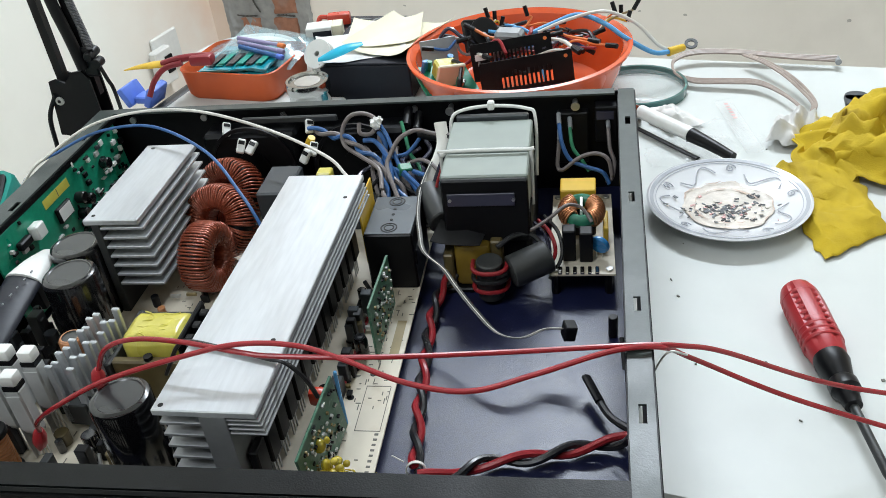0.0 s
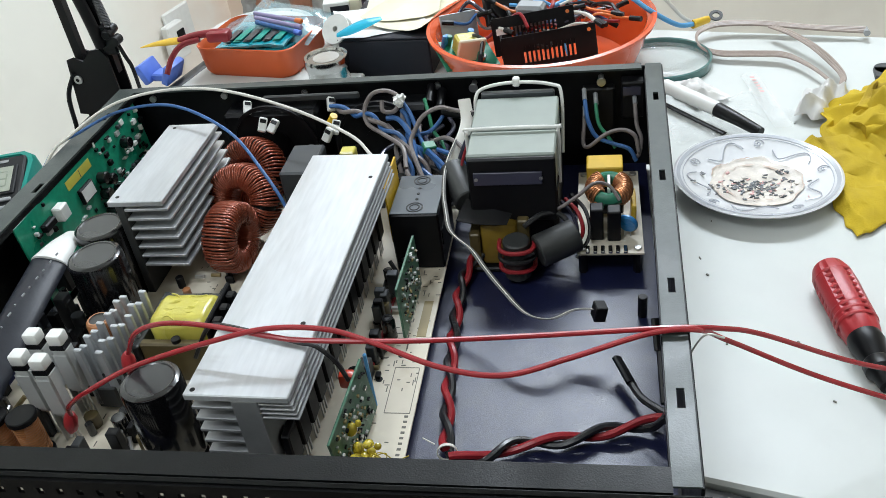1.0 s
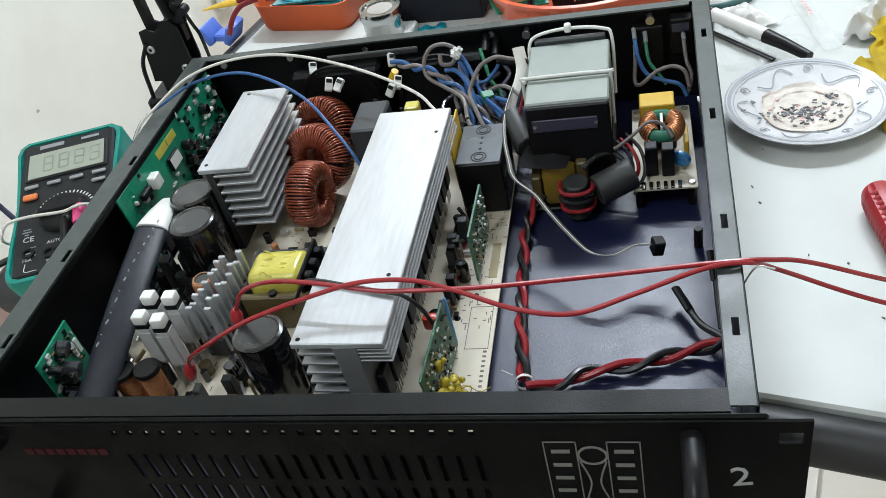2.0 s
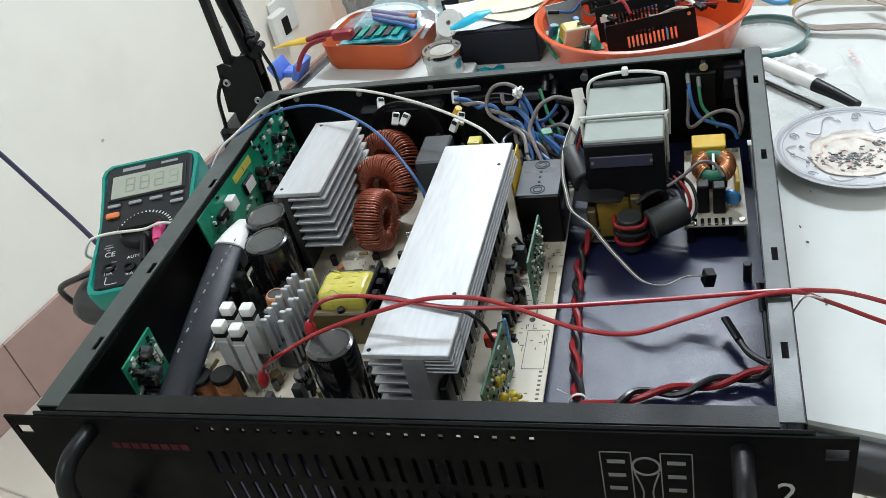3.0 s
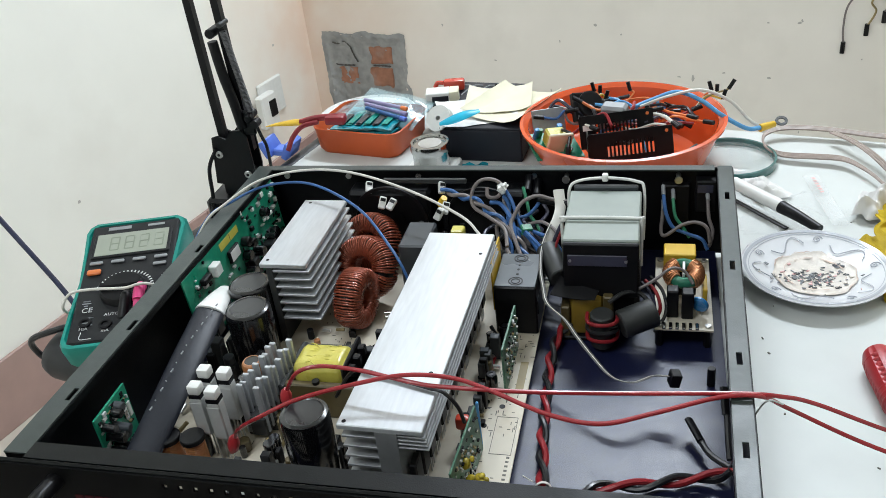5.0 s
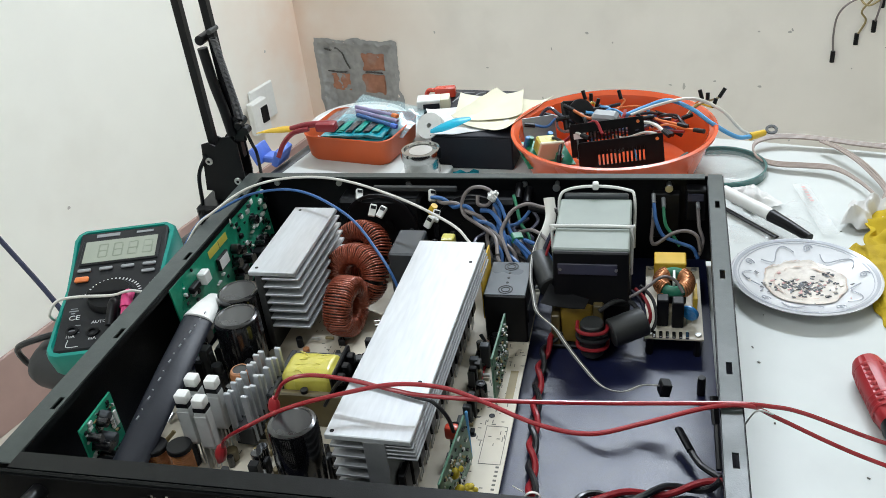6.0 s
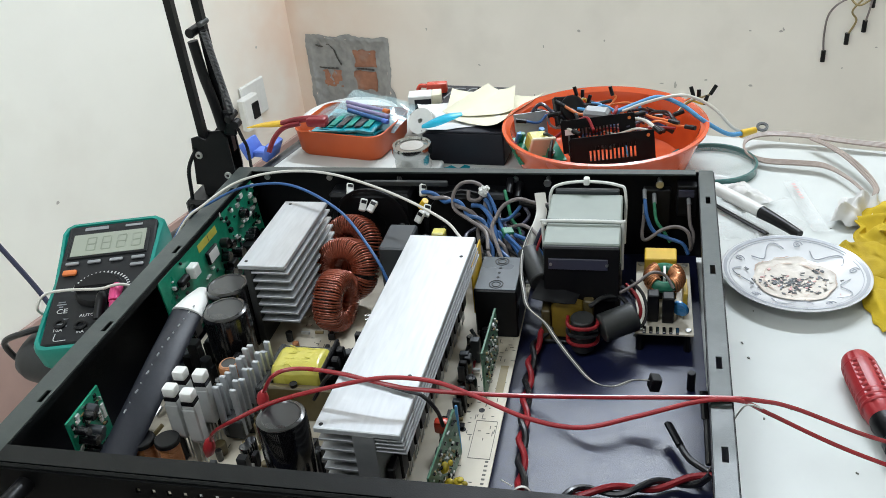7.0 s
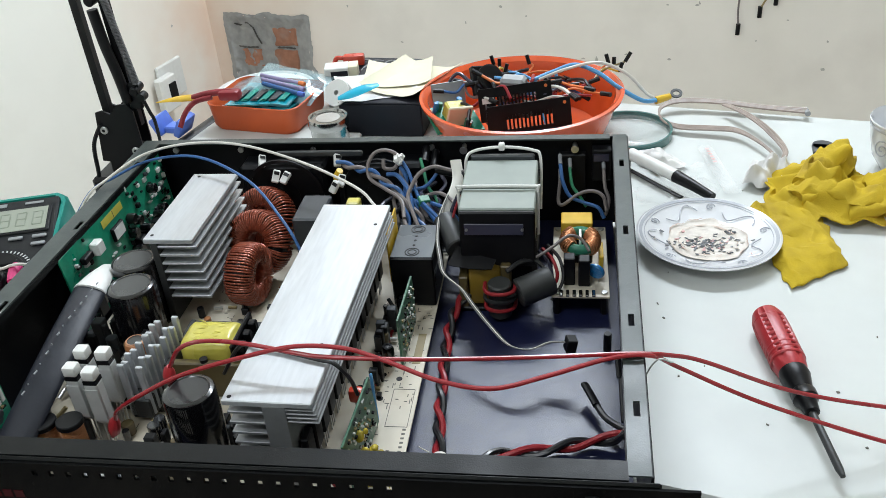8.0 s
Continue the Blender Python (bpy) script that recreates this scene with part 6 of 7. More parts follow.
def desk_lamp():
    th = thing("desk_lamp", "black spring-arm desk lamp clamped to bench edge", "lamp")
    y = 0.470

    def plate(bm, y0, y1):
        outline = ((-0.0930, 0.036), (-0.0470, 0.030), (-0.0440, 0.052), (-0.0445, 0.090), (-0.0500, 0.099), (-0.0600, 0.098), (-0.0700, 0.088), (-0.0790, 0.092), (-0.0860, 0.090))
        a = [bm.verts.new((x, y0, z)) for x, z in outline]
        b = [bm.verts.new((x, y1, z)) for x, z in outline]
        bm.faces.new(a)
        bm.faces.new(b[::-1])
        for k in range(len(a)):
            n = (k + 1) % len(a)
            bm.faces.new((a[k], b[k], b[n], a[n]))
    for y0 in (y - 0.011, y + 0.009):
        part("bracket_plate", mesh(plate, y0, y0 + 0.002), M_BLACK, th, "black steel bracket plate", smooth=0)
    part("bracket_core", mesh(block, -0.088, -0.050, y - 0.009, y + 0.009, 0.020, 0.050, 0.002), M_BLACK, th)
    part("clamp", mesh(block, -0.108, -0.050, y - 0.022, y + 0.022, TABLE_Z - 0.010, 0.020, 0.004), M_BLACK, th)
    for k in range(5):
        part("clamp_rib", mesh(block, -0.100 + 0.010 * k, -0.096 + 0.010 * k, y - 0.0235, y - 0.022, 0.002, 0.018, 0.0005), M_BLACK, th)
    part("clamp_screw", mesh(rod, (-0.090, y, TABLE_Z - 0.075), (-0.090, y, TABLE_Z - 0.027), 0.005), M_STEEL, th)
    for x, z in ((-0.0808, 0.0711), (-0.0523, 0.0474)):
        b = part("bolt", mesh(rod, (x, y - 0.0135, z), (x, y - 0.011, z), 0.0042, seg=18, bevel=0.0006), M_STEEL, th)
        part("socket", mesh(rod, (x, y - 0.0137, z), (x, y - 0.0134, z), 0.0018, seg=6), M_BLACK, b)
    top = 0.36
    for x0, x1 in ((-0.0768, -0.0800), (-0.0470, -0.0500)):
        part("arm", mesh(sweep, [(x0, y, 0.072), (x1, y, top)], 0.0056, 4, up=(0.7, 0.7, 0)), M_BLACK, th, "square black tube arm", smooth=0)
    # sleeved spring and bare spring beside the second arm
    part("spring_sleeve", mesh(wire, [(-0.0572, y - 0.010, 0.1950), (-0.0545, y - 0.010, 0.160), (-0.0500, y - 0.010, 0.130), (-0.0470, y - 0.010, 0.1010)], 0.0052, 14, 8), M_BLACK, th, "black sleeve over a spring")
    part("knuckle", mesh(rod, (-0.0575, y - 0.013, 0.2030), (-0.0575, y + 0.008, 0.2030), 0.0050, seg=20, bevel=0.001), M_BLACK, th)
    part("pin", mesh(rod, (-0.0455, y - 0.012, 0.2110), (-0.0455, y + 0.006, 0.2110), 0.0028, seg=16, bevel=0.0006), M_FERRITE, th)
    line = []
    for k in range(620):
        a, f = k * 2 * math.pi / 10, k / 619
        line.append(Vector((-0.0430 + 0.0100 * f + 0.0032 * math.cos(a), y - 0.010 + 0.0032 * math.sin(a), 0.2050 - 0.0850 * f)))
    part("spring", mesh(sweep, line, 0.0006, 5), M_SPRING, th, "steel tension spring", smooth=80)
    part("spring_core", mesh(rod, (-0.0430, y - 0.010, 0.2050), (-0.0330, y - 0.010, 0.1200), 0.0024), M_BLACK, th)
    part("knob", mesh(rod, (-0.0370, y - 0.014, 0.1120), (-0.0370, y + 0.004, 0.1140), 0.0046, seg=14, bevel=0.001), M_BLACK, th)
    part("lug", mesh(block, -0.0480, -0.0330, y - 0.009, y - 0.006, 0.092, 0.120, 0.002), M_BLACK, th)
    part("lug", mesh(rod, (-0.0310, y - 0.014, 0.1060), (-0.0310, y - 0.004, 0.1060), 0.0045, seg=14), M_BLACK, th)
    part("upper_arm", mesh(sweep, [(-0.072, y, top), (0.02, y + 0.05, 0.62)], 0.007, 4), M_BLACK, th, smooth=0)
    part("shade", mesh(lathe, [(0.012, 0.05), (0.03, 0.04), (0.075, -0.03), (0.073, -0.03), (0.028, 0.036), (0.0, 0.046)], 32, pose(0.03, 0.52, 0.64, 0, 0, 0)), M_BLACK, th)
    part("cord", mesh(wire, [(-0.0830, y - 0.012, 0.078), (-0.0960, y - 0.014, 0.055), (-0.1000, y - 0.016, 0.020), (-0.1000, y - 0.03, 0.002)], 0.0022), M_BLACK, th)
    part("cord", mesh(wire, [(-0.0330, y - 0.008, 0.108), (-0.0270, y - 0.010, 0.090), (-0.0240, y - 0.010, 0.078), (-0.030, y, 0.04)], 0.0018), M_BLACK, th)


def tool_tray():
    m = pose(0.0245, 0.6560, TABLE_Z, 0, 0, -12) @ Matrix.Diagonal((0.92, 0.92, 0.92, 1))
    th = thing("plastic_tray", "burnt orange plastic tray full of packaged parts", "tray", m)
    hx, hy, h = 0.066, 0.052, 0.036

    def ring(bm, s, z, r=0.018):
        out = []
        for cx, cy, a0 in ((hx - r, hy - r, 0), (-hx + r, hy - r, 90), (-hx + r, -hy + r, 180), (hx - r, -hy + r, 270)):
            for k in range(6):
                a = radians(a0 + 18 * k)
                out.append(bm.verts.new(((cx + r * math.cos(a)) * s, (cy + r * math.sin(a)) * s, z)))
        return out
    bm = bmesh.new()
    rings = [ring(bm, s, z) for s, z in ((0.90, 0.0), (0.96, 0.006), (1.0, h - 0.004), (1.02, h), (1.0, h + 0.001), (0.965, h - 0.004), (0.93, 0.006))]
    for a, b in zip(rings, rings[1:]):
        for k in range(len(a)):
            j = (k + 1) % len(a)
            bm.faces.new((a[k], a[j], b[j], b[k]))
    bm.faces.new(rings[0][::-1])
    bm.faces.new(rings[-1])
    part("tray", bm, M_TRAY, th, smooth=50)
    rng = random.Random(5)
    for k in range(5):
        q = thing("blister_pack", "teal printed pack of small parts in a tray", "packet", m @ pose(rng.uniform(-0.009, 0.010), rng.uniform(-0.006, 0.006), 0.024 + 0.0032 * k, rng.uniform(-3, 3), rng.uniform(-3, 3), rng.uniform(-8, 8)), "teal packs")

        def wavy(u, v, k=k):
            x, y = (u - 0.5) * 0.090, (v - 0.5) * 0.066
            return Vector((x, y, 0.003 * noise.noise(Vector((x * 50, y * 50, k)))))
        part("pack", mesh(sheet, 14, 10, wavy, 0.002), M_TEAL_BAG, q, smooth=60)
        for j in range(6):
            part("print", mesh(block, -0.038 + 0.013 * j, -0.029 + 0.013 * j, -0.024, 0.016, 0.0026, 0.0032), M_TEAL if j % 2 else M_GREY_BOX, q, smooth=0)
    for k, (dx, dy, dz, rz, mat, label) in enumerate(((0.020, 0.026, 0.0400, -6, M_BAG, "clear zip bag holding pens on the tray"), (-0.012, 0.016, 0.031, -14, M_BAG, "bluish clear plastic bag on the tray"))):
        q = thing("plastic_bag", label, "bag", m @ pose(dx, dy, dz, (4, 12)[k == 0], (1, 4)[k == 0], rz))

        def puff(u, v, k=k):
            x, y = (u - 0.5) * 0.112, (v - 0.5) * 0.072
            e = min(u, 1 - u, v, 1 - v) * 4
            return Vector((x, y, 0.0075 * min(1, e) + 0.0025 * noise.noise(Vector((x * 40, y * 40, k + 3)))))
        part("film", mesh(sheet, 26, 18, puff), mat, q, smooth=80)
    for k, (mat, cap) in enumerate(((M_LILAC, M_ORANGE_BTN), (M_LILAC, M_LILAC), (M_BLUE_WIRE, M_BLUE_CLIP))):
        q = thing("pen", "slim coloured pen inside a clear bag", "pen", m @ pose(-0.020 + 0.006 * k, 0.026 - 0.009 * k, 0.0495 - 0.0019 * k, 0, 4, -8 - 3 * k), "pens in the bag")
        part("barrel", mesh(rod, (0, 0, 0), (0.062, 0, 0), 0.0028, seg=12), mat, q)
        part("cap", mesh(rod, (0.062, 0, 0), (0.072, 0, 0), 0.0034, seg=12, bevel=0.0008), cap, q)


def tray_tub():
    th = thing("plastic_tub", "white covered plastic tub behind the tray", "tub", pose(0.0040, 0.7050, TABLE_Z + 0.0122, 0, 0, -10))
    part("cover", mesh(lathe, [(0, 0.0), (0.060, 0.0), (0.064, 0.002), (0.0655, 0.006), (0.0640, 0.007), (0.0615, 0.004), (0, 0.003)], 56), M_WHITE, th)
    part("bowl", mesh(lathe, [(0, -0.0120), (0.050, -0.0120), (0.054, -0.0100), (0.057, -0.0010), (0, -0.0010)], 48), M_WHITE, th)


def dark_carton():
    th = thing("carton", "black cardboard carton under sheets of paper", "box", pose(0.1830, 0.6500, TABLE_Z, 0, 0, -4))
    part("body", mesh(block, -0.050, 0.048, -0.055, 0.055, 0.0, 0.040, 0.0015), M_BOX, th)
    part("lid", mesh(block, -0.0505, 0.0485, -0.0555, 0.0555, 0.0402, 0.0425, 0.0008), M_BOX, th)
    for k, (x, y, rz, w, h, curl) in enumerate(((0.165, 0.645, 20, 0.090, 0.085, 0.004), (0.208, 0.655, -24, 0.082, 0.100, 0.010), (0.190, 0.670, 6, 0.080, 0.080, 0.006))):
        q = thing("paper_sheet", "creased cream paper sheet on a black carton", "paper", pose(x, y, TABLE_Z + 0.0435 + 0.0022 * k, 0, 0, rz), "paper sheets")

        def bend(u, v, w=w, h=h, c=curl, k=k):
            x, y = (u - 0.5) * w, (v - 0.5) * h
            return Vector((x, y, c * (2 * abs(u - 0.5)) ** 3 + 0.001 * noise.noise(Vector((x * 60, y * 60, k)))))
        part("sheet", mesh(sheet, 16, 12, bend, 0.0003), M_PAPER if k else M_TISSUE, q, smooth=80)
    # organiser behind the carton with a red clip and small cartons
    q = thing("organiser_case", "dark see-through organiser case behind the carton", "case", pose(0.152, 0.742, TABLE_Z, 0, 0, -8))
    part("base", mesh(block, -0.056, 0.056, -0.030, 0.030, 0.0, 0.026, 0.003), M_GREY_BOX, q)
    part("lid", mesh(block, -0.057, 0.057, -0.031, 0.031, 0.0262, 0.032, 0.002), M_SHRINK, q)
    for k in range(4):
        part("loop", mesh(wire, [(-0.04 + 0.02 * k, -0.02, 0.033), (-0.03 + 0.02 * k, 0.0, 0.038), (-0.02 + 0.018 * k, 0.016, 0.033)], 0.0010), M_BUTTON, q)
    q = thing("test_clip", "red plastic test clip on the organiser", "clip", pose(0.116, 0.748, TABLE_Z + 0.0325, 0, 0, 8))
    part("body", mesh(block, -0.014, 0.014, -0.007, 0.007, 0.0, 0.014, 0.003, None, 2), M_RED, q)
    part("arm", mesh(wire, [(-0.014, 0, 0.010), (-0.022, 0.001, 0.010), (-0.026, 0, 0.004)], 0.003), M_RED, q)
    q = thing("small_carton", "small white carton with dark printing", "box", pose(0.108, 0.700, TABLE_Z, 0, 0, 10))
    part("body", mesh(block, -0.018, 0.012, -0.012, 0.012, 0.0, 0.050, 0.001), M_WHITE, q)
    part("print", mesh(block, -0.010, 0.011, -0.0126, -0.0120, 0.028, 0.046), M_BOX, q, smooth=0)
    part("flap", mesh(block, 0.012, 0.024, -0.012, 0.010, 0.026, 0.0505, 0.0006), M_PAPER, q)
    q = thing("glue_roll", "dark pen-like rod on the paper", "pen", pose(0.186, 0.728, TABLE_Z + 0.0400, 0, 0, -35))
    part("barrel", mesh(rod, (-0.014, 0, 0), (0.014, 0, 0), 0.0035, seg=12), M_BLACK, q)
    q = thing("tape_spool", "white plastic spool beside the carton", "spool", pose(0.128, 0.612, TABLE_Z + 0.0470, 50, 0, -20))
    part("rim", mesh(lathe, [(0.003, -0.006), (0.016, -0.006), (0.016, -0.004), (0.010, -0.004), (0.010, 0.004), (0.016, 0.004), (0.016, 0.006), (0.003, 0.006), (0.003, -0.006)], 32), M_WHITE, q)
    q = thing("cable_strip", "cyan plastic strip sticking out over the carton", "strip")
    part("blade", mesh(wire, [(0.132, 0.592, 0.046), (0.148, 0.592, 0.051), (0.164, 0.598, 0.055), (0.178, 0.606, 0.056)], 0.0055, 8, 8, flat=0.2, up=(-0.3, -0.6, 1), radii=[0.002 + 0.005 * math.sin(math.pi * min(1, (k + 1) / 26)) for k in range(25)]), M_CYAN, q)
    q = thing("plastic_bag", "dark crumpled bag edge beside the carton", "bag", pose(0.165, 0.566, TABLE_Z, 0, 0, 10))

    def crumple(u, v):
        x, y = (u - 0.5) * 0.05, (v - 0.5) * 0.03
        return Vector((x, y, 0.004 + 0.006 * noise.noise(Vector((x * 120, y * 120, 3)))))
    part("film", mesh(sheet, 16, 10, crumple), M_TEAL_BAG, q, smooth=60)


def solder_tin():
    b = thing("white_block", "white square block under a metal tin", "block", pose(0.126, 0.562, TABLE_Z, 0, 0, -6))
    part("body", mesh(block, -0.029, 0.029, -0.024, 0.024, 0.0, 0.012, 0.002), M_WHITE, b)
    th = thing("metal_tin", "round shiny metal tin with a lid", "tin", pose(0.126, 0.562, TABLE_Z + 0.0121) @ Matrix.Diagonal((0.90, 0.90, 0.90, 1)))
    part("body", mesh(lathe, [(0, 0), (0.0225, 0), (0.0235, 0.002), (0.0235, 0.018), (0.0245, 0.020), (0.0235, 0.022)], 40), M_TIN, th)
    part("lid", mesh(lathe, [(0.0250, 0.020), (0.0255, 0.022), (0.0255, 0.031), (0.0245, 0.033), (0.0215, 0.033), (0.0205, 0.0305), (0, 0.0305)], 40), M_TIN, th)
    part("lid_label", mesh(lathe, [(0.0150, 0.0306), (0.0150, 0.0309), (0, 0.0309)], 32), M_STEEL, th)


def blue_clip():
    th = thing("spring_clamp", "blue plastic clamp pad resting on the bench", "clamp", pose(-0.084, 0.612, TABLE_Z, 0, 0, -10) @ Matrix.Diagonal((0.88, 0.88, 0.88, 1)))
    for sx in (-1, 1):
        bm = mesh(block, -0.005, 0.005, -0.018, 0.018, 0.0, 0.026, 0.0025, pose(sx * 0.012, 0, 0.003, 0, sx * 26, 0), 2)
        part("jaw", bm, M_BLUE_CLIP, th)
    part("pivot", mesh(block, -0.010, 0.010, -0.010, 0.012, 0.004, 0.014, 0.002), M_BLUE_CLIP, th)
    cl = thing("pliers", "red and yellow handled pliers leaning on the tray", "pliers")
    part("jaw", mesh(wire, [(-0.092, 0.600, 0.042), (-0.074, 0.600, 0.045), (-0.052, 0.600, 0.047), (-0.040, 0.600, 0.047)], 0.0065, 10, 8, flat=0.35, up=(0, -0.4, 1), radii=[0.0008 + 0.0048 * min(1, k / 14) for k in range(25)]), M_YELLOW, cl, "yellow blade guard")
    part("handle", mesh(wire, [(-0.045, 0.600, 0.047), (-0.024, 0.600, 0.052), (0.000, 0.602, 0.053), (0.010, 0.603, 0.051)], 0.0040, 12, 8), M_DARK_RED, cl, "red plastic handle")
    part("handle", mesh(wire, [(-0.020, 0.596, 0.049), (-0.040, 0.592, 0.045), (-0.052, 0.585, 0.034), (-0.058, 0.576, 0.020)], 0.0030, 12, 8), M_DARK_RED, cl, "curved red handle")
    part("grip", mesh(block, -0.012, 0.014, 0.5930, 0.6090, 0.0440, 0.0560, 0.004, None, 2), M_DARK_RED, cl)


def basin():
    c = Vector((0.3400, 0.5930, TABLE_Z))
    th = thing("plastic_basin", "orange plastic basin holding boards and wires", "basin", Matrix.Translation(c))
    part("bowl", mesh(lathe, [(0, 0.0), (0.080, 0.0), (0.090, 0.003), (0.101, 0.030), (0.1065, 0.0485), (0.1045, 0.0505), (0.1035, 0.0505), (0.097, 0.030), (0.087, 0.006), (0.078, 0.0035), (0, 0.0035)], 64), M_ORANGE, th)
    part("rim", mesh(lathe, [(0.1062, 0.0482), (0.112, 0.051), (0.1125, 0.054), (0.109, 0.055), (0.1035, 0.0505), (0.1062, 0.0482)], 64), M_ORANGE, th)

    def at(x, y, z, *r):
        return pose(c.x + x, c.y + y, c.z + z, *r)
    # two slotted black metal covers

    def slotted(bm, w, h, n):
        t = 0.0010
        block(bm, 0, w, -t, t, 0, h * 0.28)
        block(bm, 0, w, -t, t, h * 0.72, h)
        x0, x1 = w * 0.22, w * 0.80
        p = (x1 - x0) / n
        block(bm, 0, x0, -t, t, h * 0.28, h * 0.72)
        block(bm, x1 - p * 0.5, w, -t, t, h * 0.28, h * 0.72)
        for k in range(n - 1):
            block(bm, x0 + p * (k + 0.5), x0 + p * (k + 1), -t, t, h * 0.28, h * 0.72)
    for m, w, label in ((at(-0.028, -0.078, 0.030, -12, -4, 8), 0.086, "black slotted metal cover leaning in the basin"), (at(-0.040, -0.040, 0.034, -14, -5, 6), 0.078, "black slotted metal cover behind another one")):
        q = thing("metal_cover", label, "cover", m, "slotted covers")
        part("plate", mesh(slotted, w, 0.036, 12), M_CHASSIS, q, smooth=0)
        part("hole_rim", mesh(rod, (w - 0.006, -0.0014, 0.031), (w - 0.006, 0.0014, 0.031), 0.0018, seg=12), M_ORANGE_BTN, q)
        part("side", mesh(block, -0.001, 0.001, 0.0, 0.030, 0.0, 0.034, 0.0003), M_CHASSIS, q)
    part("sticker", mesh(block, 0.003, 0.016, -0.0016, -0.0011, 0.020, 0.026), M_WHITE, q, "white sticker", smooth=0)
    # small power supply board
    q = thing("power_board", "green power board with yellow transformer in basin", "circuit board", at(-0.072, -0.030, 0.034, 18, 8, 30))
    part("board", mesh(block, -0.028, 0.028, -0.022, 0.022, 0, 0.0016), M_PCB_G, q)
    part("transformer", mesh(block, -0.012, 0.010, -0.010, 0.010, 0.0016, 0.020, 0.002), M_TAPE, q, "yellow taped transformer")
    part("frame", mesh(block, -0.015, 0.013, -0.013, -0.009, 0.0016, 0.026, 0.001), M_PAPER, q)
    rng = random.Random(3)
    for k in range(9):
        x, y, r = rng.uniform(-0.024, 0.024), rng.uniform(-0.019, -0.011) if k % 2 else rng.uniform(0.012, 0.019), rng.uniform(0.002, 0.004)
        part("capacitor", mesh(rod, (x, y, 0.0016), (x, y, 0.0016 + rng.uniform(0.006, 0.014)), r, seg=12, bevel=0.0004), rng.choice((M_BLACK, M_RED, M_TIN, M_CAP_BLUE, M_GREEN)), q)
    q = thing("metal_plate", "bare aluminium plate standing in the basin", "plate", at(-0.082, 0.010, 0.030, 70, 0, 20))
    part("plate", mesh(block, -0.018, 0.020, 0.0, 0.030, -0.001, 0.001, 0.0004), M_ALU_DARK, q)
    q = thing("small_speaker", "dark round buzzer leaning in the basin", "speaker", at(-0.036, 0.020, 0.062, 55, 10, 30))
    part("rim", mesh(lathe, [(0, -0.003), (0.012, -0.003), (0.0150, 0.0), (0.0150, 0.004), (0.012, 0.005), (0, 0.002)], 28), M_BLACK, q)
    part("housing", mesh(block, -0.018, 0.004, -0.017, 0.016, -0.012, -0.004, 0.001), M_BLACK, q)
    q = thing("plastic_bracket", "grey plastic bracket among the wires", "bracket", at(-0.006, -0.010, 0.054, 10, 0, -15))
    part("body", mesh(block, -0.014, 0.014, -0.008, 0.008, 0.0, 0.022, 0.003), M_BUTTON, q)
    part("foot", mesh(block, -0.016, -0.010, -0.010, 0.010, -0.010, 0.010, 0.001), M_BUTTON, q)
    q = thing("coil", "coil of copper and white wire in basin", "coil", at(-0.052, 0.016, 0.052, 60, 20, 0))
    part("ring", mesh(sweep, [Vector(((0.011 + 0.001 * math.sin(k * 1.7)) * math.cos(k * 0.4), (0.011 + 0.001 * math.cos(k * 2.1)) * math.sin(k * 0.4), 0.0006 * (k % 16) - 0.004)) for k in range(150)], 0.0008, 5), M_GREY_WIRE, q)
    # loose wires
    for k in range(56):
        a = rng.uniform(0, 6.28)
        p = Vector((rng.uniform(-0.065, 0.055), rng.uniform(-0.025, 0.055), rng.uniform(0.034, 0.058)))
        d = Vector((math.cos(a), 0.5 * math.sin(a), 0))
        side = Vector((-d.y, d.x, 0))
        pts = [p, p + d * 0.018 + side * rng.uniform(-0.012, 0.012) + Vector((0, 0, rng.uniform(0, 0.012))), p + d * 0.036 + side * rng.uniform(-0.015, 0.015) + Vector((0, 0, rng.uniform(0.0, 0.014))), p + d * 0.054 + side * rng.uniform(-0.01, 0.01) + Vector((0, 0, rng.uniform(-0.006, 0.012)))]
        ok = [v for v in pts if (v.x ** 2 + v.y ** 2) ** 0.5 < 0.095]
        if len(ok) < 3:
            continue
        mat, col = rng.choice(((M_BLACK_WIRE, "black"), (M_WHITE_WIRE, "white"), (M_SKY_WIRE, "sky blue"), (M_BLUE_WIRE, "blue"), (M_ORANGE_BTN, "orange"), (M_RED_WIRE, "red"), (M_BLACK_WIRE, "black"), (M_LABEL, "violet")))
        q = thing("loose_wire", col + " scrap of loose wire in the basin", "wire", Matrix.Translation(c), "loose wires in the basin")
        part("insulation", mesh(wire, ok, rng.uniform(0.0011, 0.0022), 7, 6), mat, q)
        if k % 2:
            e, d2 = ok[-1], (ok[-1] - ok[-2]).normalized()
            part("plug", mesh(rod, e, e + d2 * 0.012, 0.0026, seg=8), M_BLACK, q, "black connector")
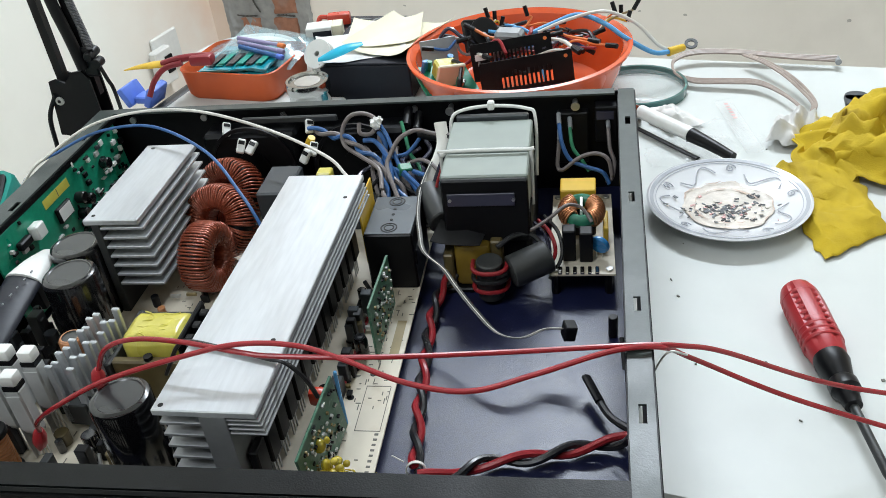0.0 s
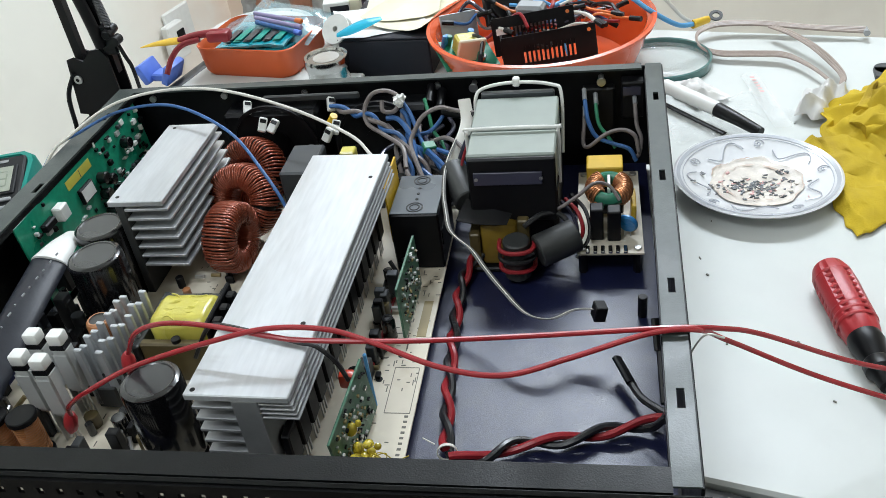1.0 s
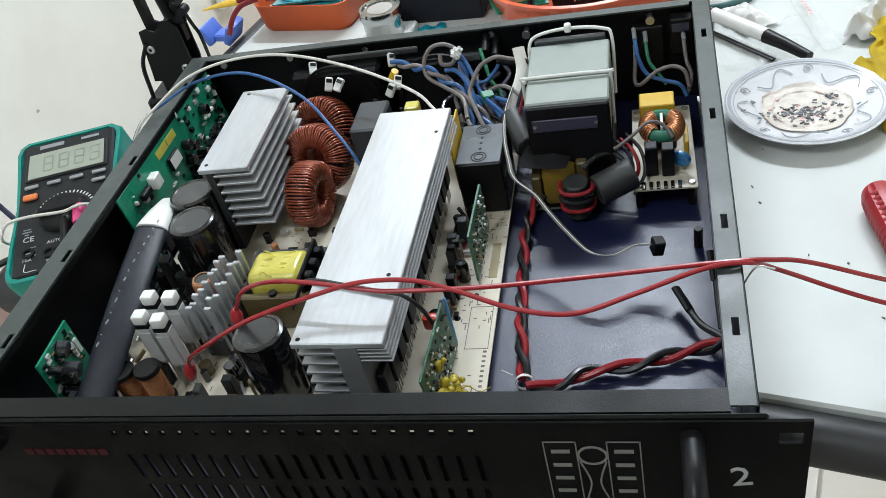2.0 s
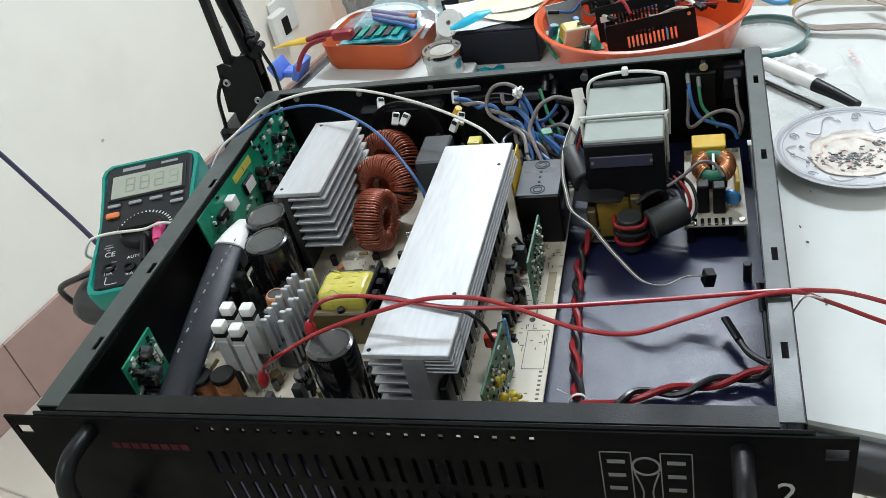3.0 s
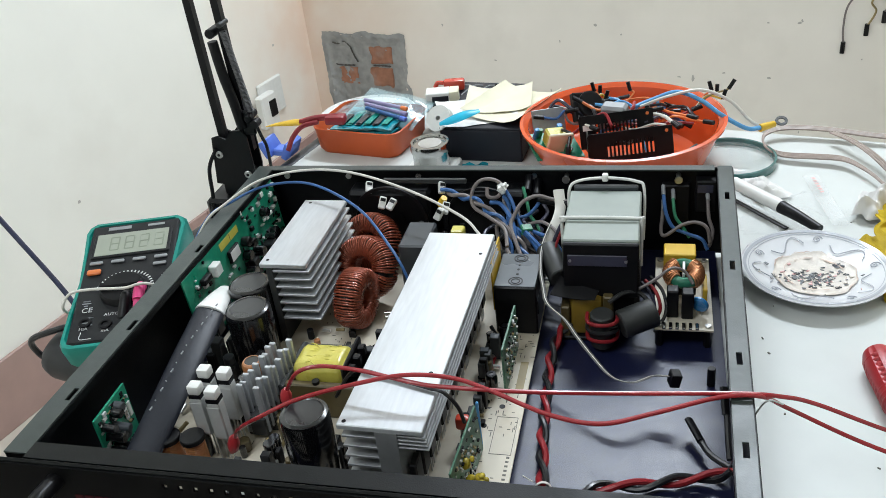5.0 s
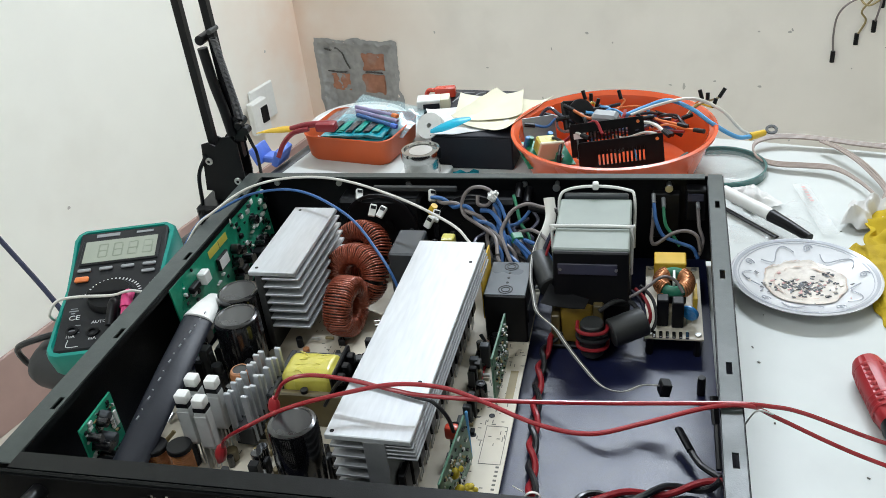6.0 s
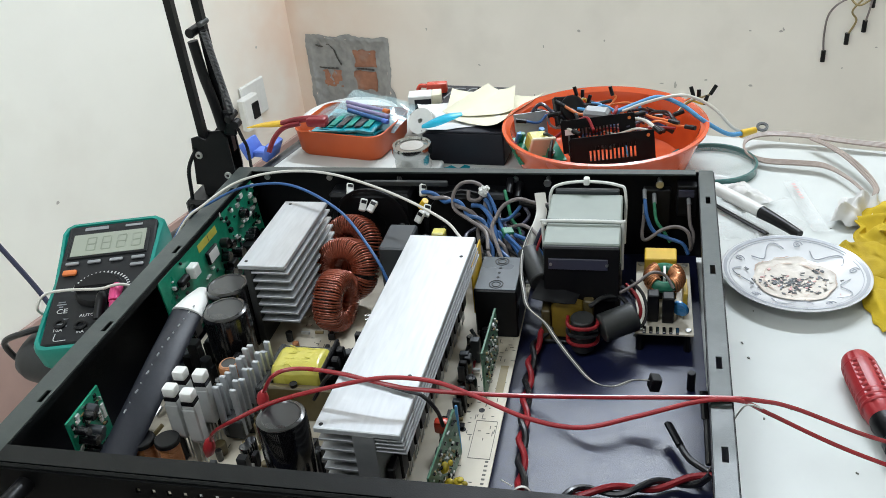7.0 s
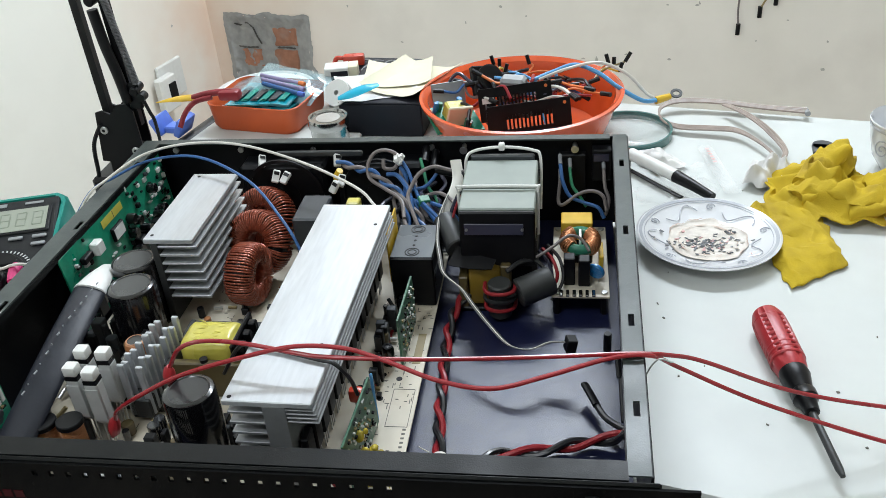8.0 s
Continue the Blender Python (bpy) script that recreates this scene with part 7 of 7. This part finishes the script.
    for x, y, h, lean, k in ((-0.028, 0.040, 0.070, -0.004, 3), (0.088, 0.030, 0.072, 0.008, 4), (0.012, 0.045, 0.068, -0.004, 1)):
        q = thing("wire_bunch", "bunch of jumper wires with black plugs", "wires", Matrix.Translation(c), "jumper bunches")
        for j in range(k):
            e = Vector((x + 0.006 * j + lean, y + 0.004 * (j % 2), h - 0.005 * (j % 3)))
            part("wire", mesh(wire, [(x - 0.02, y - 0.03, 0.050), (x - 0.008, y - 0.01, 0.058), (x + 0.002 * j, y, 0.066), e], 0.0011, 6, 6), (M_ORANGE_BTN, M_WHITE_WIRE, M_YELLOW, M_TAN)[j % 4], q)
            part("plug", mesh(rod, e, e + Vector((0.003 * (j - 1), 0.002, 0.010)), 0.0022, seg=8), M_BLACK, q, "black connector")
    # lug lead that leaves the basin
    q = thing("lug_lead", "blue and white leads ending in a ring lug", "cable")
    end = Vector((0.5060, 0.6230, 0.028))
    part("lead", mesh(wire, [(0.350, 0.600, 0.058), (0.375, 0.612, 0.064), (0.400, 0.616, 0.070), (0.425, 0.604, 0.064), (0.445, 0.594, 0.052), (0.472, 0.598, 0.034), (0.490, 0.612, 0.028)], 0.0024, 10), M_SKY_WIRE, q, "sky blue lead")
    part("lead", mesh(wire, [(0.360, 0.600, 0.060), (0.390, 0.604, 0.070), (0.425, 0.610, 0.074), (0.455, 0.612, 0.060), (0.478, 0.612, 0.036), (0.492, 0.614, 0.028)], 0.0018, 8), M_WHITE_WIRE, q, "white lead")
    part("crimp", mesh(rod, (0.488, 0.611, 0.028), (0.504, 0.622, 0.028), 0.0045, 0.0036, 12), M_YELLOW, q, "yellow crimp sleeve")
    part("lug", mesh(lathe, [(0.0036, -0.0008), (0.0066, -0.0008), (0.0066, 0.0008), (0.0036, 0.0008), (0.0036, -0.0008)], 20, pose(0.5120, 0.6280, 0.0290, 25, 0, 0)), M_FERRITE, q, "tinned ring lug")


def magnifier():
    th = thing("glass_lens", "round magnifier glass lying on the bench", "lens", pose(0.4580, 0.5900, TABLE_Z))
    part("glass", mesh(lathe, [(0, 0.001), (0.040, 0.001), (0.045, 0.004), (0.040, 0.0075), (0, 0.009)], 48), M_GLASS, th)
    part("rim", mesh(lathe, [(0.0455, 0.0), (0.0480, 0.0), (0.0480, 0.009), (0.0455, 0.009), (0.0455, 0.0)], 48), M_GLASS_EDGE, th, "dark greenish rim")
    part("clasp", mesh(block, -0.012, 0.004, -0.058, -0.046, 0.0, 0.008, 0.001, pose(-0.005, -0.020, 0)), M_TIN, th)


def flat_flex():
    """Pale twin flex folded into loops at the back of the bench."""
    th = thing("flat_cable", "pale twin flex folded in loops on the bench", "cable")
    for k in range(4):
        o = 0.0030 * k
        part("strand", mesh(wire, [(0.655, 0.625 + o * 0.5, 0.004 + 0.001 * k), (0.610, 0.634 + o, 0.006), (0.560, 0.648 + o, 0.008), (0.520, 0.652 + o, 0.008), (0.498, 0.640 + o * 0.6, 0.006), (0.496, 0.615 + o * 0.4, 0.004), (0.512, 0.592 + o, 0.003), (0.545, 0.584 + o, 0.004), (0.572, 0.575 + o, 0.005), (0.590, 0.548 + o * 0.6, 0.005), (0.602, 0.515 + o * 0.3, 0.004)], 0.0013, 7, 7), M_BRAID, th)
    for k in range(3):
        o = 0.0030 * k
        part("strand", mesh(wire, [(0.566 + o, 0.640, 0.009), (0.580 + o, 0.618, 0.010), (0.594 + o, 0.590, 0.009), (0.604 + o, 0.560, 0.007), (0.610 + o * 0.6, 0.528, 0.006), (0.606 + o * 0.4, 0.512, 0.004)], 0.0013, 7, 7), M_BRAID, th)
    part("tail_end", mesh(rod, (0.655, 0.622, 0.004), (0.655, 0.634, 0.004), 0.0030), M_BUTTON, th)


def knife_and_scraps():
    th = thing("utility_knife", "white and black craft knife lying on film", "knife")
    part("handle", mesh(wire, [(0.4560, 0.5110, 0.012), (0.4700, 0.4940, 0.012), (0.4900, 0.4690, 0.012), (0.4960, 0.4610, 0.012)], 0.0064, 16, 6), M_WHITE, th, "white handle")
    part("grip", mesh(wire, [(0.4960, 0.4610, 0.012), (0.5100, 0.4440, 0.011), (0.5260, 0.4240, 0.009)], 0.0080, 16, 6, radii=[0.0064 - 0.00018 * k for k in range(13)]), M_BLACK, th, "black tapered grip")
    part("collar", mesh(rod, (0.4480, 0.5200, 0.012), (0.4560, 0.5110, 0.012), 0.0040, 0.0058, 16), M_TIN, th)
    part("blade_holder", mesh(block, -0.008, 0.008, -0.006, 0.006, 0.006, 0.018, 0.001, pose(0.4430, 0.5230, -0.004, 0, 0, 10)), M_STEEL, th)
    q = thing("strap", "thin black strip under the knife", "strip")
    part("strip", mesh(wire, [(0.4520, 0.5020, 0.000), (0.4780, 0.4680, 0.000), (0.5000, 0.4400, 0.000)], 0.0028, 8, 8, flat=0.4, up=(0, 0, 1)), M_BLACK, q)

    def film(bm, w, h, amp, seed, n=26):
        def fn(u, v):
            x, y = (u - 0.5) * w, (v - 0.5) * h
            q = noise.noise(Vector((x * 45, y * 45, seed))) + 0.5 * noise.noise(Vector((x * 110, y * 110, seed + 5)))
            r = 1 + 0.25 * noise.noise(Vector((u * 4, v * 4, seed)))
            return Vector((x * r, y * r, amp * (0.6 + q) * (0.4 + 1.2 * min(1.0, 4 * min(u, 1 - u, v, 1 - v)))))
        sheet(bm, n, n, fn)
    for m, w, h, amp, seed, mat, label in (
            (pose(0.486, 0.520, TABLE_Z + 0.002, 0, 0, 30), 0.036, 0.050, 0.009, 1, M_TISSUE, "greyish crumpled tissue beside the knife"),
            (pose(0.516, 0.475, TABLE_Z + 0.001, 0, 0, 40), 0.075, 0.060, 0.006, 2, M_FILM, "crumpled clear plastic film under the knife"),
            (pose(0.476, 0.450, TABLE_Z + 0.001, 0, 0, 5), 0.036, 0.036, 0.003, 6, M_FILM, "flat clear plastic film beside the saucer"),
            (pose(0.588, 0.478, TABLE_Z + 0.002, 0, 0, -20), 0.042, 0.046, 0.016, 4, M_TISSUE, "crumpled white tissue by the yellow cloth")):
        q = thing("tissue" if mat is M_TISSUE else "plastic_film", label, "tissue" if mat is M_TISSUE else "film", m)
        part("sheet", mesh(film, w, h, amp, seed), mat, q, smooth=25 if mat is M_TISSUE else 60)
    q = thing("tube_sachet", "clear narrow sachet with faint red print", "packet", pose(0.542, 0.500, TABLE_Z + 0.002, 0, 0, 8))
    part("film", mesh(block, -0.008, 0.008, -0.052, 0.052, 0.0, 0.004, 0.0015), M_FILM, q)
    for k in range(6):
        part("print", mesh(block, -0.0015, 0.002, 0.010 + 0.006 * k, 0.013 + 0.006 * k, 0.004, 0.0043), M_FAINT_RED, q, smooth=0)
    q = thing("grey_tab", "small dark grey rounded tab on the bench", "tab", pose(0.655, 0.548, TABLE_Z, 0, 0, -8))
    bm = mesh(block, -0.011, 0.011, -0.014, 0.006, 0.0, 0.004, 0.0008)
    rod(bm, (0, 0.004, 0.0), (0, 0.004, 0.004), 0.0108, seg=24)
    part("tab", bm, M_GREY_BOX, q)
    rng = random.Random(9)
    for k in range(26):
        x, y = rng.uniform(0.46, 0.66), rng.uniform(0.10, 0.50)
        b = tagged(part("solder_crumb", mesh(block, 0, rng.uniform(0.0006, 0.0028), 0, rng.uniform(0.0006, 0.0018), 0, 0.0008, 0, pose(x, y, TABLE_Z, 0, 0, rng.uniform(0, 180))), M_DARK_INK, smooth=0), "tiny dark crumb on the white bench", "crumb", "crumbs")


def cloth():
    th = thing("cloth", "crumpled stained yellow cloth on the bench", "cloth", Matrix.Translation((0.0, 0.0, TABLE_Z + 0.001)))

    def flat(u, v):
        a, b, c, d = Vector((0.553, 0.415)), Vector((0.570, 0.290)), Vector((0.622, 0.325)), Vector((0.620, 0.410))
        p = (a * (1 - u) + d * u) * (1 - v) + (b * (1 - u) + c * u) * v
        e = min(u, 1 - u, 1 - v)
        z = 0.006 + 0.005 * noise.noise(Vector((p.x * 40, p.y * 40, 2))) + 0.004 * (0.5 - abs(noise.noise(Vector((p.x * 75, p.y * 45, 6))))) + 0.010 * max(0, 0.45 - v) * (1 + noise.noise(Vector((p.x * 90, p.y * 30, 5))))
        w = 0.004 * noise.noise(Vector((p.x * 90, p.y * 90, 8)))
        return Vector((p.x + w, p.y + 1.5 * w, max(0.0, z * min(1, 0.25 + 5 * e))))
    part("flap", mesh(sheet, 40, 50, flat, 0.0008), M_CLOTH, th, smooth=80)

    def heap(u, v):
        x, y = 0.575 + 0.098 * u, 0.388 + 0.100 * v
        c = math.exp(-((u - 0.55) / 0.42) ** 2 - ((v - 0.55) / 0.45) ** 2)
        ridge = abs(noise.noise(Vector((x * 30, y * 20, 1.3)))) + 0.35 * abs(noise.noise(Vector((x * 62, y * 48, 4.1))))
        ex = 0.012 * noise.noise(Vector((x * 50, y * 50, 11)))
        return Vector((x + ex, y + 0.012 * noise.noise(Vector((x * 50, y * 50, 17))), max(0.0, c * (0.042 - 0.062 * ridge) + 0.004)))
    part("fold", mesh(sheet, 56, 56, heap, 0.0008), M_CLOTH, th, smooth=80)
    for pts, r in ((((0.612, 0.440, 0.016), (0.630, 0.464, 0.026), (0.650, 0.482, 0.030), (0.660, 0.478, 0.014)), 0.013), (((0.598, 0.420, 0.012), (0.625, 0.425, 0.022), (0.652, 0.410, 0.018), (0.672, 0.420, 0.016)), 0.015), (((0.640, 0.402, 0.010), (0.668, 0.404, 0.014), (0.682, 0.425, 0.022), (0.676, 0.452, 0.018)), 0.013)):
        line = spline(pts, 12)
        bm = mesh(sweep, line, r, 18, flat=0.55, up=(0, 0, 1))
        for v in bm.verts:
            v.co += Vector((0.5, 0.5, 1)) * (0.008 * noise.noise(v.co * 60) + 0.005 * noise.noise(v.co * 120))
            v.co.z = max(0.0, v.co.z)
        part("fold", bm, M_CLOTH, th, smooth=80)


def saucer():
    c = (0.5135, 0.3600, TABLE_Z)
    th = thing("saucer", "white china saucer holding burnt scraps and residue", "saucer", Matrix.Translation(c))
    part("dish", mesh(lathe, [(0, 0.002), (0.030, 0.002), (0.032, 0.0), (0.034, 0.002), (0.048, 0.007), (0.0605, 0.0125), (0.0615, 0.0140), (0.0600, 0.0148), (0.047, 0.0098), (0.036, 0.0056), (0.030, 0.0045), (0, 0.0045)], 72), M_CHINA, th)

    def on(r):
        return 0.0046 if r < 0.030 else 0.0045 + (r - 0.030) * 0.345
    part("rim_line", mesh(lathe, [(0.0540, on(0.0540) + 0.0001), (0.0546, on(0.0546) + 0.0004), (0.0540, on(0.0540) + 0.0004), (0.0540, on(0.0540) + 0.0001)], 72), M_CHINA_INK, th)
    part("rim_line", mesh(lathe, [(0.0562, on(0.0562) + 0.0001), (0.0590, on(0.0590) + 0.0003), (0.0562, on(0.0562) + 0.0003), (0.0562, on(0.0562) + 0.0001)], 72), M_CHINA_INK, th)
    for k in range(5):
        a0 = 2 * math.pi * k / 5 + 0.4
        pts = []
        for j in range(16):
            a, r = a0 + 0.050 * j, 0.044 + 0.007 * math.sin(j * 0.42)
            pts.append((r * math.cos(a), r * math.sin(a), on(r) + 0.0006))
        part("scroll", mesh(sweep, pts, 0.0005, 5), M_CHINA_INK, th)
        pts = []
        for j in range(22):
            a, r = j * 0.45, 0.0042 * (1 - j / 24)
            x, y = 0.049 * math.cos(a0 + 1.0) + r * math.cos(a), 0.049 * math.sin(a0 + 1.0) + r * math.sin(a)
            pts.append((x, y, on((x * x + y * y) ** 0.5) + 0.0005))
        part("scroll", mesh(sweep, pts, 0.00045, 5), M_CHINA_INK, th)

    def stain(u, v):
        a, r = 2 * math.pi * u, 0.034 * v * (1 + 0.16 * noise.noise(Vector((math.cos(2 * math.pi * u) * 2, math.sin(2 * math.pi * u) * 2, 3))))
        return Vector((r * math.cos(a), r * math.sin(a), on(r) + 0.0004 + 0.0012 * max(0, noise.noise(Vector((r * math.cos(a) * 90, r * math.sin(a) * 90, 1)))) * (1 - v)))
    q = thing("flux_residue", "dried brownish flux residue in the saucer", "residue", Matrix.Translation(c))
    part("crust", mesh(sheet, 60, 14, stain), M_RESIDUE, q, smooth=80)
    for r0, w0, seed in ((0.0335, 0.0008, 2), (0.0250, 0.0011, 7)):
        def ring(u, v, r0=r0, w0=w0, seed=seed):
            a = 2 * math.pi * u
            k = 0.3 + 1.3 * noise.noise(Vector((3.2 * math.cos(a), 3.2 * math.sin(a), seed)))
            r = r0 * (1 + 0.10 * noise.noise(Vector((2 * math.cos(a), 2 * math.sin(a), 3)))) + w0 * max(0.02, k) * (v - 0.5) * 2 + 0.0012 * noise.noise(Vector((9 * math.cos(a), 9 * math.sin(a), seed)))
            return Vector((r * math.cos(a), r * math.sin(a), on(r) + 0.0014))
        part("stain_ring", mesh(sheet, 160, 2, ring), M_STAIN, q, "brown dried edge of the residue", smooth=80)
    rng = random.Random(12)
    for k in range(230):
        a, r = rng.uniform(0, 6.28), abs(rng.gauss(0, 0.0130))
        x, y = 1.35 * r * math.cos(a) - 0.002, 0.72 * r * math.sin(a) - 0.006
        if k > 215:
            x, y = 0.022 + rng.uniform(-0.004, 0.004), 0.014 + rng.uniform(-0.003, 0.003)
        w, l = rng.uniform(0.0006, 0.0022), rng.uniform(0.0008, 0.0042)
        mat = rng.choice((M_ASH, M_ASH, M_ASH_PALE, M_ASH_PALE, M_ASH_PALE, M_ASH, M_RESIDUE, M_FAINT_RED)) if k < 216 else M_ASH
        bm = mesh(block, -l / 2, l / 2, -w / 2, w / 2, 0, rng.uniform(0.0002, 0.0007), 0, pose(c[0] + x, c[1] + y, c[2] + on(math.hypot(x, y)) + 0.0007, rng.uniform(-14, 14), rng.uniform(-10, 10), rng.gauss(10, 45)))
        for v in bm.verts:
            v.co += Vector((0.0011 * noise.noise(v.co * 1100), 0.0011 * noise.noise(v.co * 1300), 0.0004 * noise.noise(v.co * 900)))
        tagged(part("scrap_flake", bm, mat, smooth=0), "dark burnt scrap flake lying in a saucer", "flake", "scrap flakes")


def screwdriver():
    a, b = Vector((0.5400, 0.2440, 0.0)), Vector((0.5575, 0.0840, 0.0))
    d = (b - a).normalized()
    m = Matrix.Translation((a.x, a.y, TABLE_Z + 0.0125)) @ Vector((d.x, d.y, -0.028)).to_track_quat("Z", "Y").to_matrix().to_4x4()
    th = thing("screwdriver", "red ribbed screwdriver with black collar on bench", "screwdriver", m)
    bm = bmesh.new()
    rings = []
    prof = [(0.0, 0.0), (0.006, 0.0006), (0.010, 0.003), (0.0122, 0.010), (0.0128, 0.022), (0.0125, 0.040), (0.0118, 0.056), (0.0108, 0.064), (0.0095, 0.068)]
    n = 48
    for r, z in prof:
        ring = []
        for k in range(n):
            u = 2 * math.pi * k / n
            g = 1.0 - (0.10 if 0.008 < z < 0.062 and k % 8 in (0, 1) else 0.0)
            ring.append(bm.verts.new((r * g * math.cos(u), r * g * math.sin(u), z)))
        rings.append(ring)
    for p, q in zip(rings, rings[1:]):
        for k in range(n):
            j = (k + 1) % n
            bm.faces.new((p[k], p[j], q[j], q[k]))
    bmesh.ops.remove_doubles(bm, verts=bm.verts, dist=1e-6)
    part("handle", bm, M_RED_PLASTIC, th, "ribbed translucent red handle", smooth=30)
    for k in range(9):
        part("rib", mesh(lathe, [(0.0119, -0.0015), (0.0125, -0.0006), (0.0125, 0.0006), (0.0119, 0.0015)], 32, Matrix.Translation((0, 0, 0.014 + 0.0052 * k))), M_RED_PLASTIC, th)
    part("collar", mesh(lathe, [(0.0, 0.066), (0.0098, 0.066), (0.0104, 0.072), (0.0090, 0.078), (0.0074, 0.086), (0.0086, 0.088), (0.0086, 0.094), (0.0062, 0.097), (0.0050, 0.106), (0, 0.107)], 32), M_BLACK, th, "black plastic collar")
    part("shaft", mesh(lathe, [(0, 0.100), (0.0026, 0.100), (0.0026, 0.154), (0.0016, 0.160), (0, 0.1605)], 20), M_FERRITE, th, "dark steel shaft")


def cup():
    th = thing("teacup", "white china teacup with grey scroll pattern", "cup", Matrix.Translation((0.7180, 0.5030, TABLE_Z)))
    part("bowl", mesh(lathe, [(0, 0.004), (0.018, 0.004), (0.020, 0.0), (0.022, 0.004), (0.030, 0.016), (0.0345, 0.034), (0.0360, 0.050), (0.0375, 0.053), (0.0368, 0.054), (0.0345, 0.050), (0.0325, 0.034), (0.028, 0.018), (0, 0.008)], 56), M_CHINA, th)
    part("rim_line", mesh(lathe, [(0.0360, 0.0465), (0.0366, 0.0470), (0.0366, 0.0490), (0.0362, 0.0495)], 56), M_CHINA_INK, th)
    part("scroll", mesh(sweep, [Vector(((0.0343 + 0.0006) * math.cos(3.7 + 0.30 * (1 - j / 26) * math.cos(j * 0.5)), 0.0349 * math.sin(3.7 + 0.30 * (1 - j / 26) * math.cos(j * 0.5)), 0.030 + 0.010 * (1 - j / 26) * math.sin(j * 0.5))) for j in range(24)], 0.0007, 5), M_CHINA_INK, th)
    q = thing("red_handle", "red tool handle lying on the bench", "tool", Matrix.Translation((0.690, 0.335, TABLE_Z)))
    part("grip", mesh(wire, [(-0.022, 0.000, 0.012), (-0.010, 0.002, 0.013), (0.030, 0.004, 0.013), (0.080, 0.0, 0.012)], 0.012, 20, 6, radii=[0.007 + 0.005 * min(1, k / 4) for k in range(19)]), M_RED, q)


def floor_cables():
    cable("wall_cable", "dark blue cable hanging beside the bench", [(-0.560, 0.45, 0.28), (-0.430, 0.42, 0.135), (-0.300, 0.37, 0.018), (-0.205, 0.320, -0.062), (-0.185, 0.27, -0.11), (-0.20, 0.24, -0.35), (-0.24, 0.25, -0.745)], 0.0028, M_NAVY)
    th = thing("table_hook_cable", "black cord looped round the bench corner", "cable")
    part("cord", mesh(wire, [(-0.110, 0.245, 0.006), (-0.135, 0.238, 0.004), (-0.160, 0.226, 0.002), (-0.184, 0.224, -0.008), (-0.187, 0.228, -0.026), (-0.176, 0.230, -0.040)], 0.0030, 10), M_BLACK_WIRE, th)
    rng = random.Random(21)
    for k in range(4):
        x = 0.02 + 0.10 * k
        pts = [(x, 0.13, Z_F + 0.004), (x + 0.08, 0.10, Z_F + 0.004), (x + 0.14, 0.20, Z_F + 0.006), (x + 0.06, 0.26, Z_F + 0.004), (x + 0.16, 0.34, Z_F + 0.004)]
        cable("floor_cable", ("red" if k == 1 else "black") + " cable curled on the tiled floor", pts, 0.004, M_RED_WIRE if k == 1 else M_BLACK_WIRE, "floor cables")


multimeter()
desk_lamp()
tool_tray()
tray_tub()
dark_carton()
solder_tin()
blue_clip()
basin()
magnifier()
flat_flex()
knife_and_scraps()
cloth()
saucer()
screwdriver()
cup()
floor_cables()
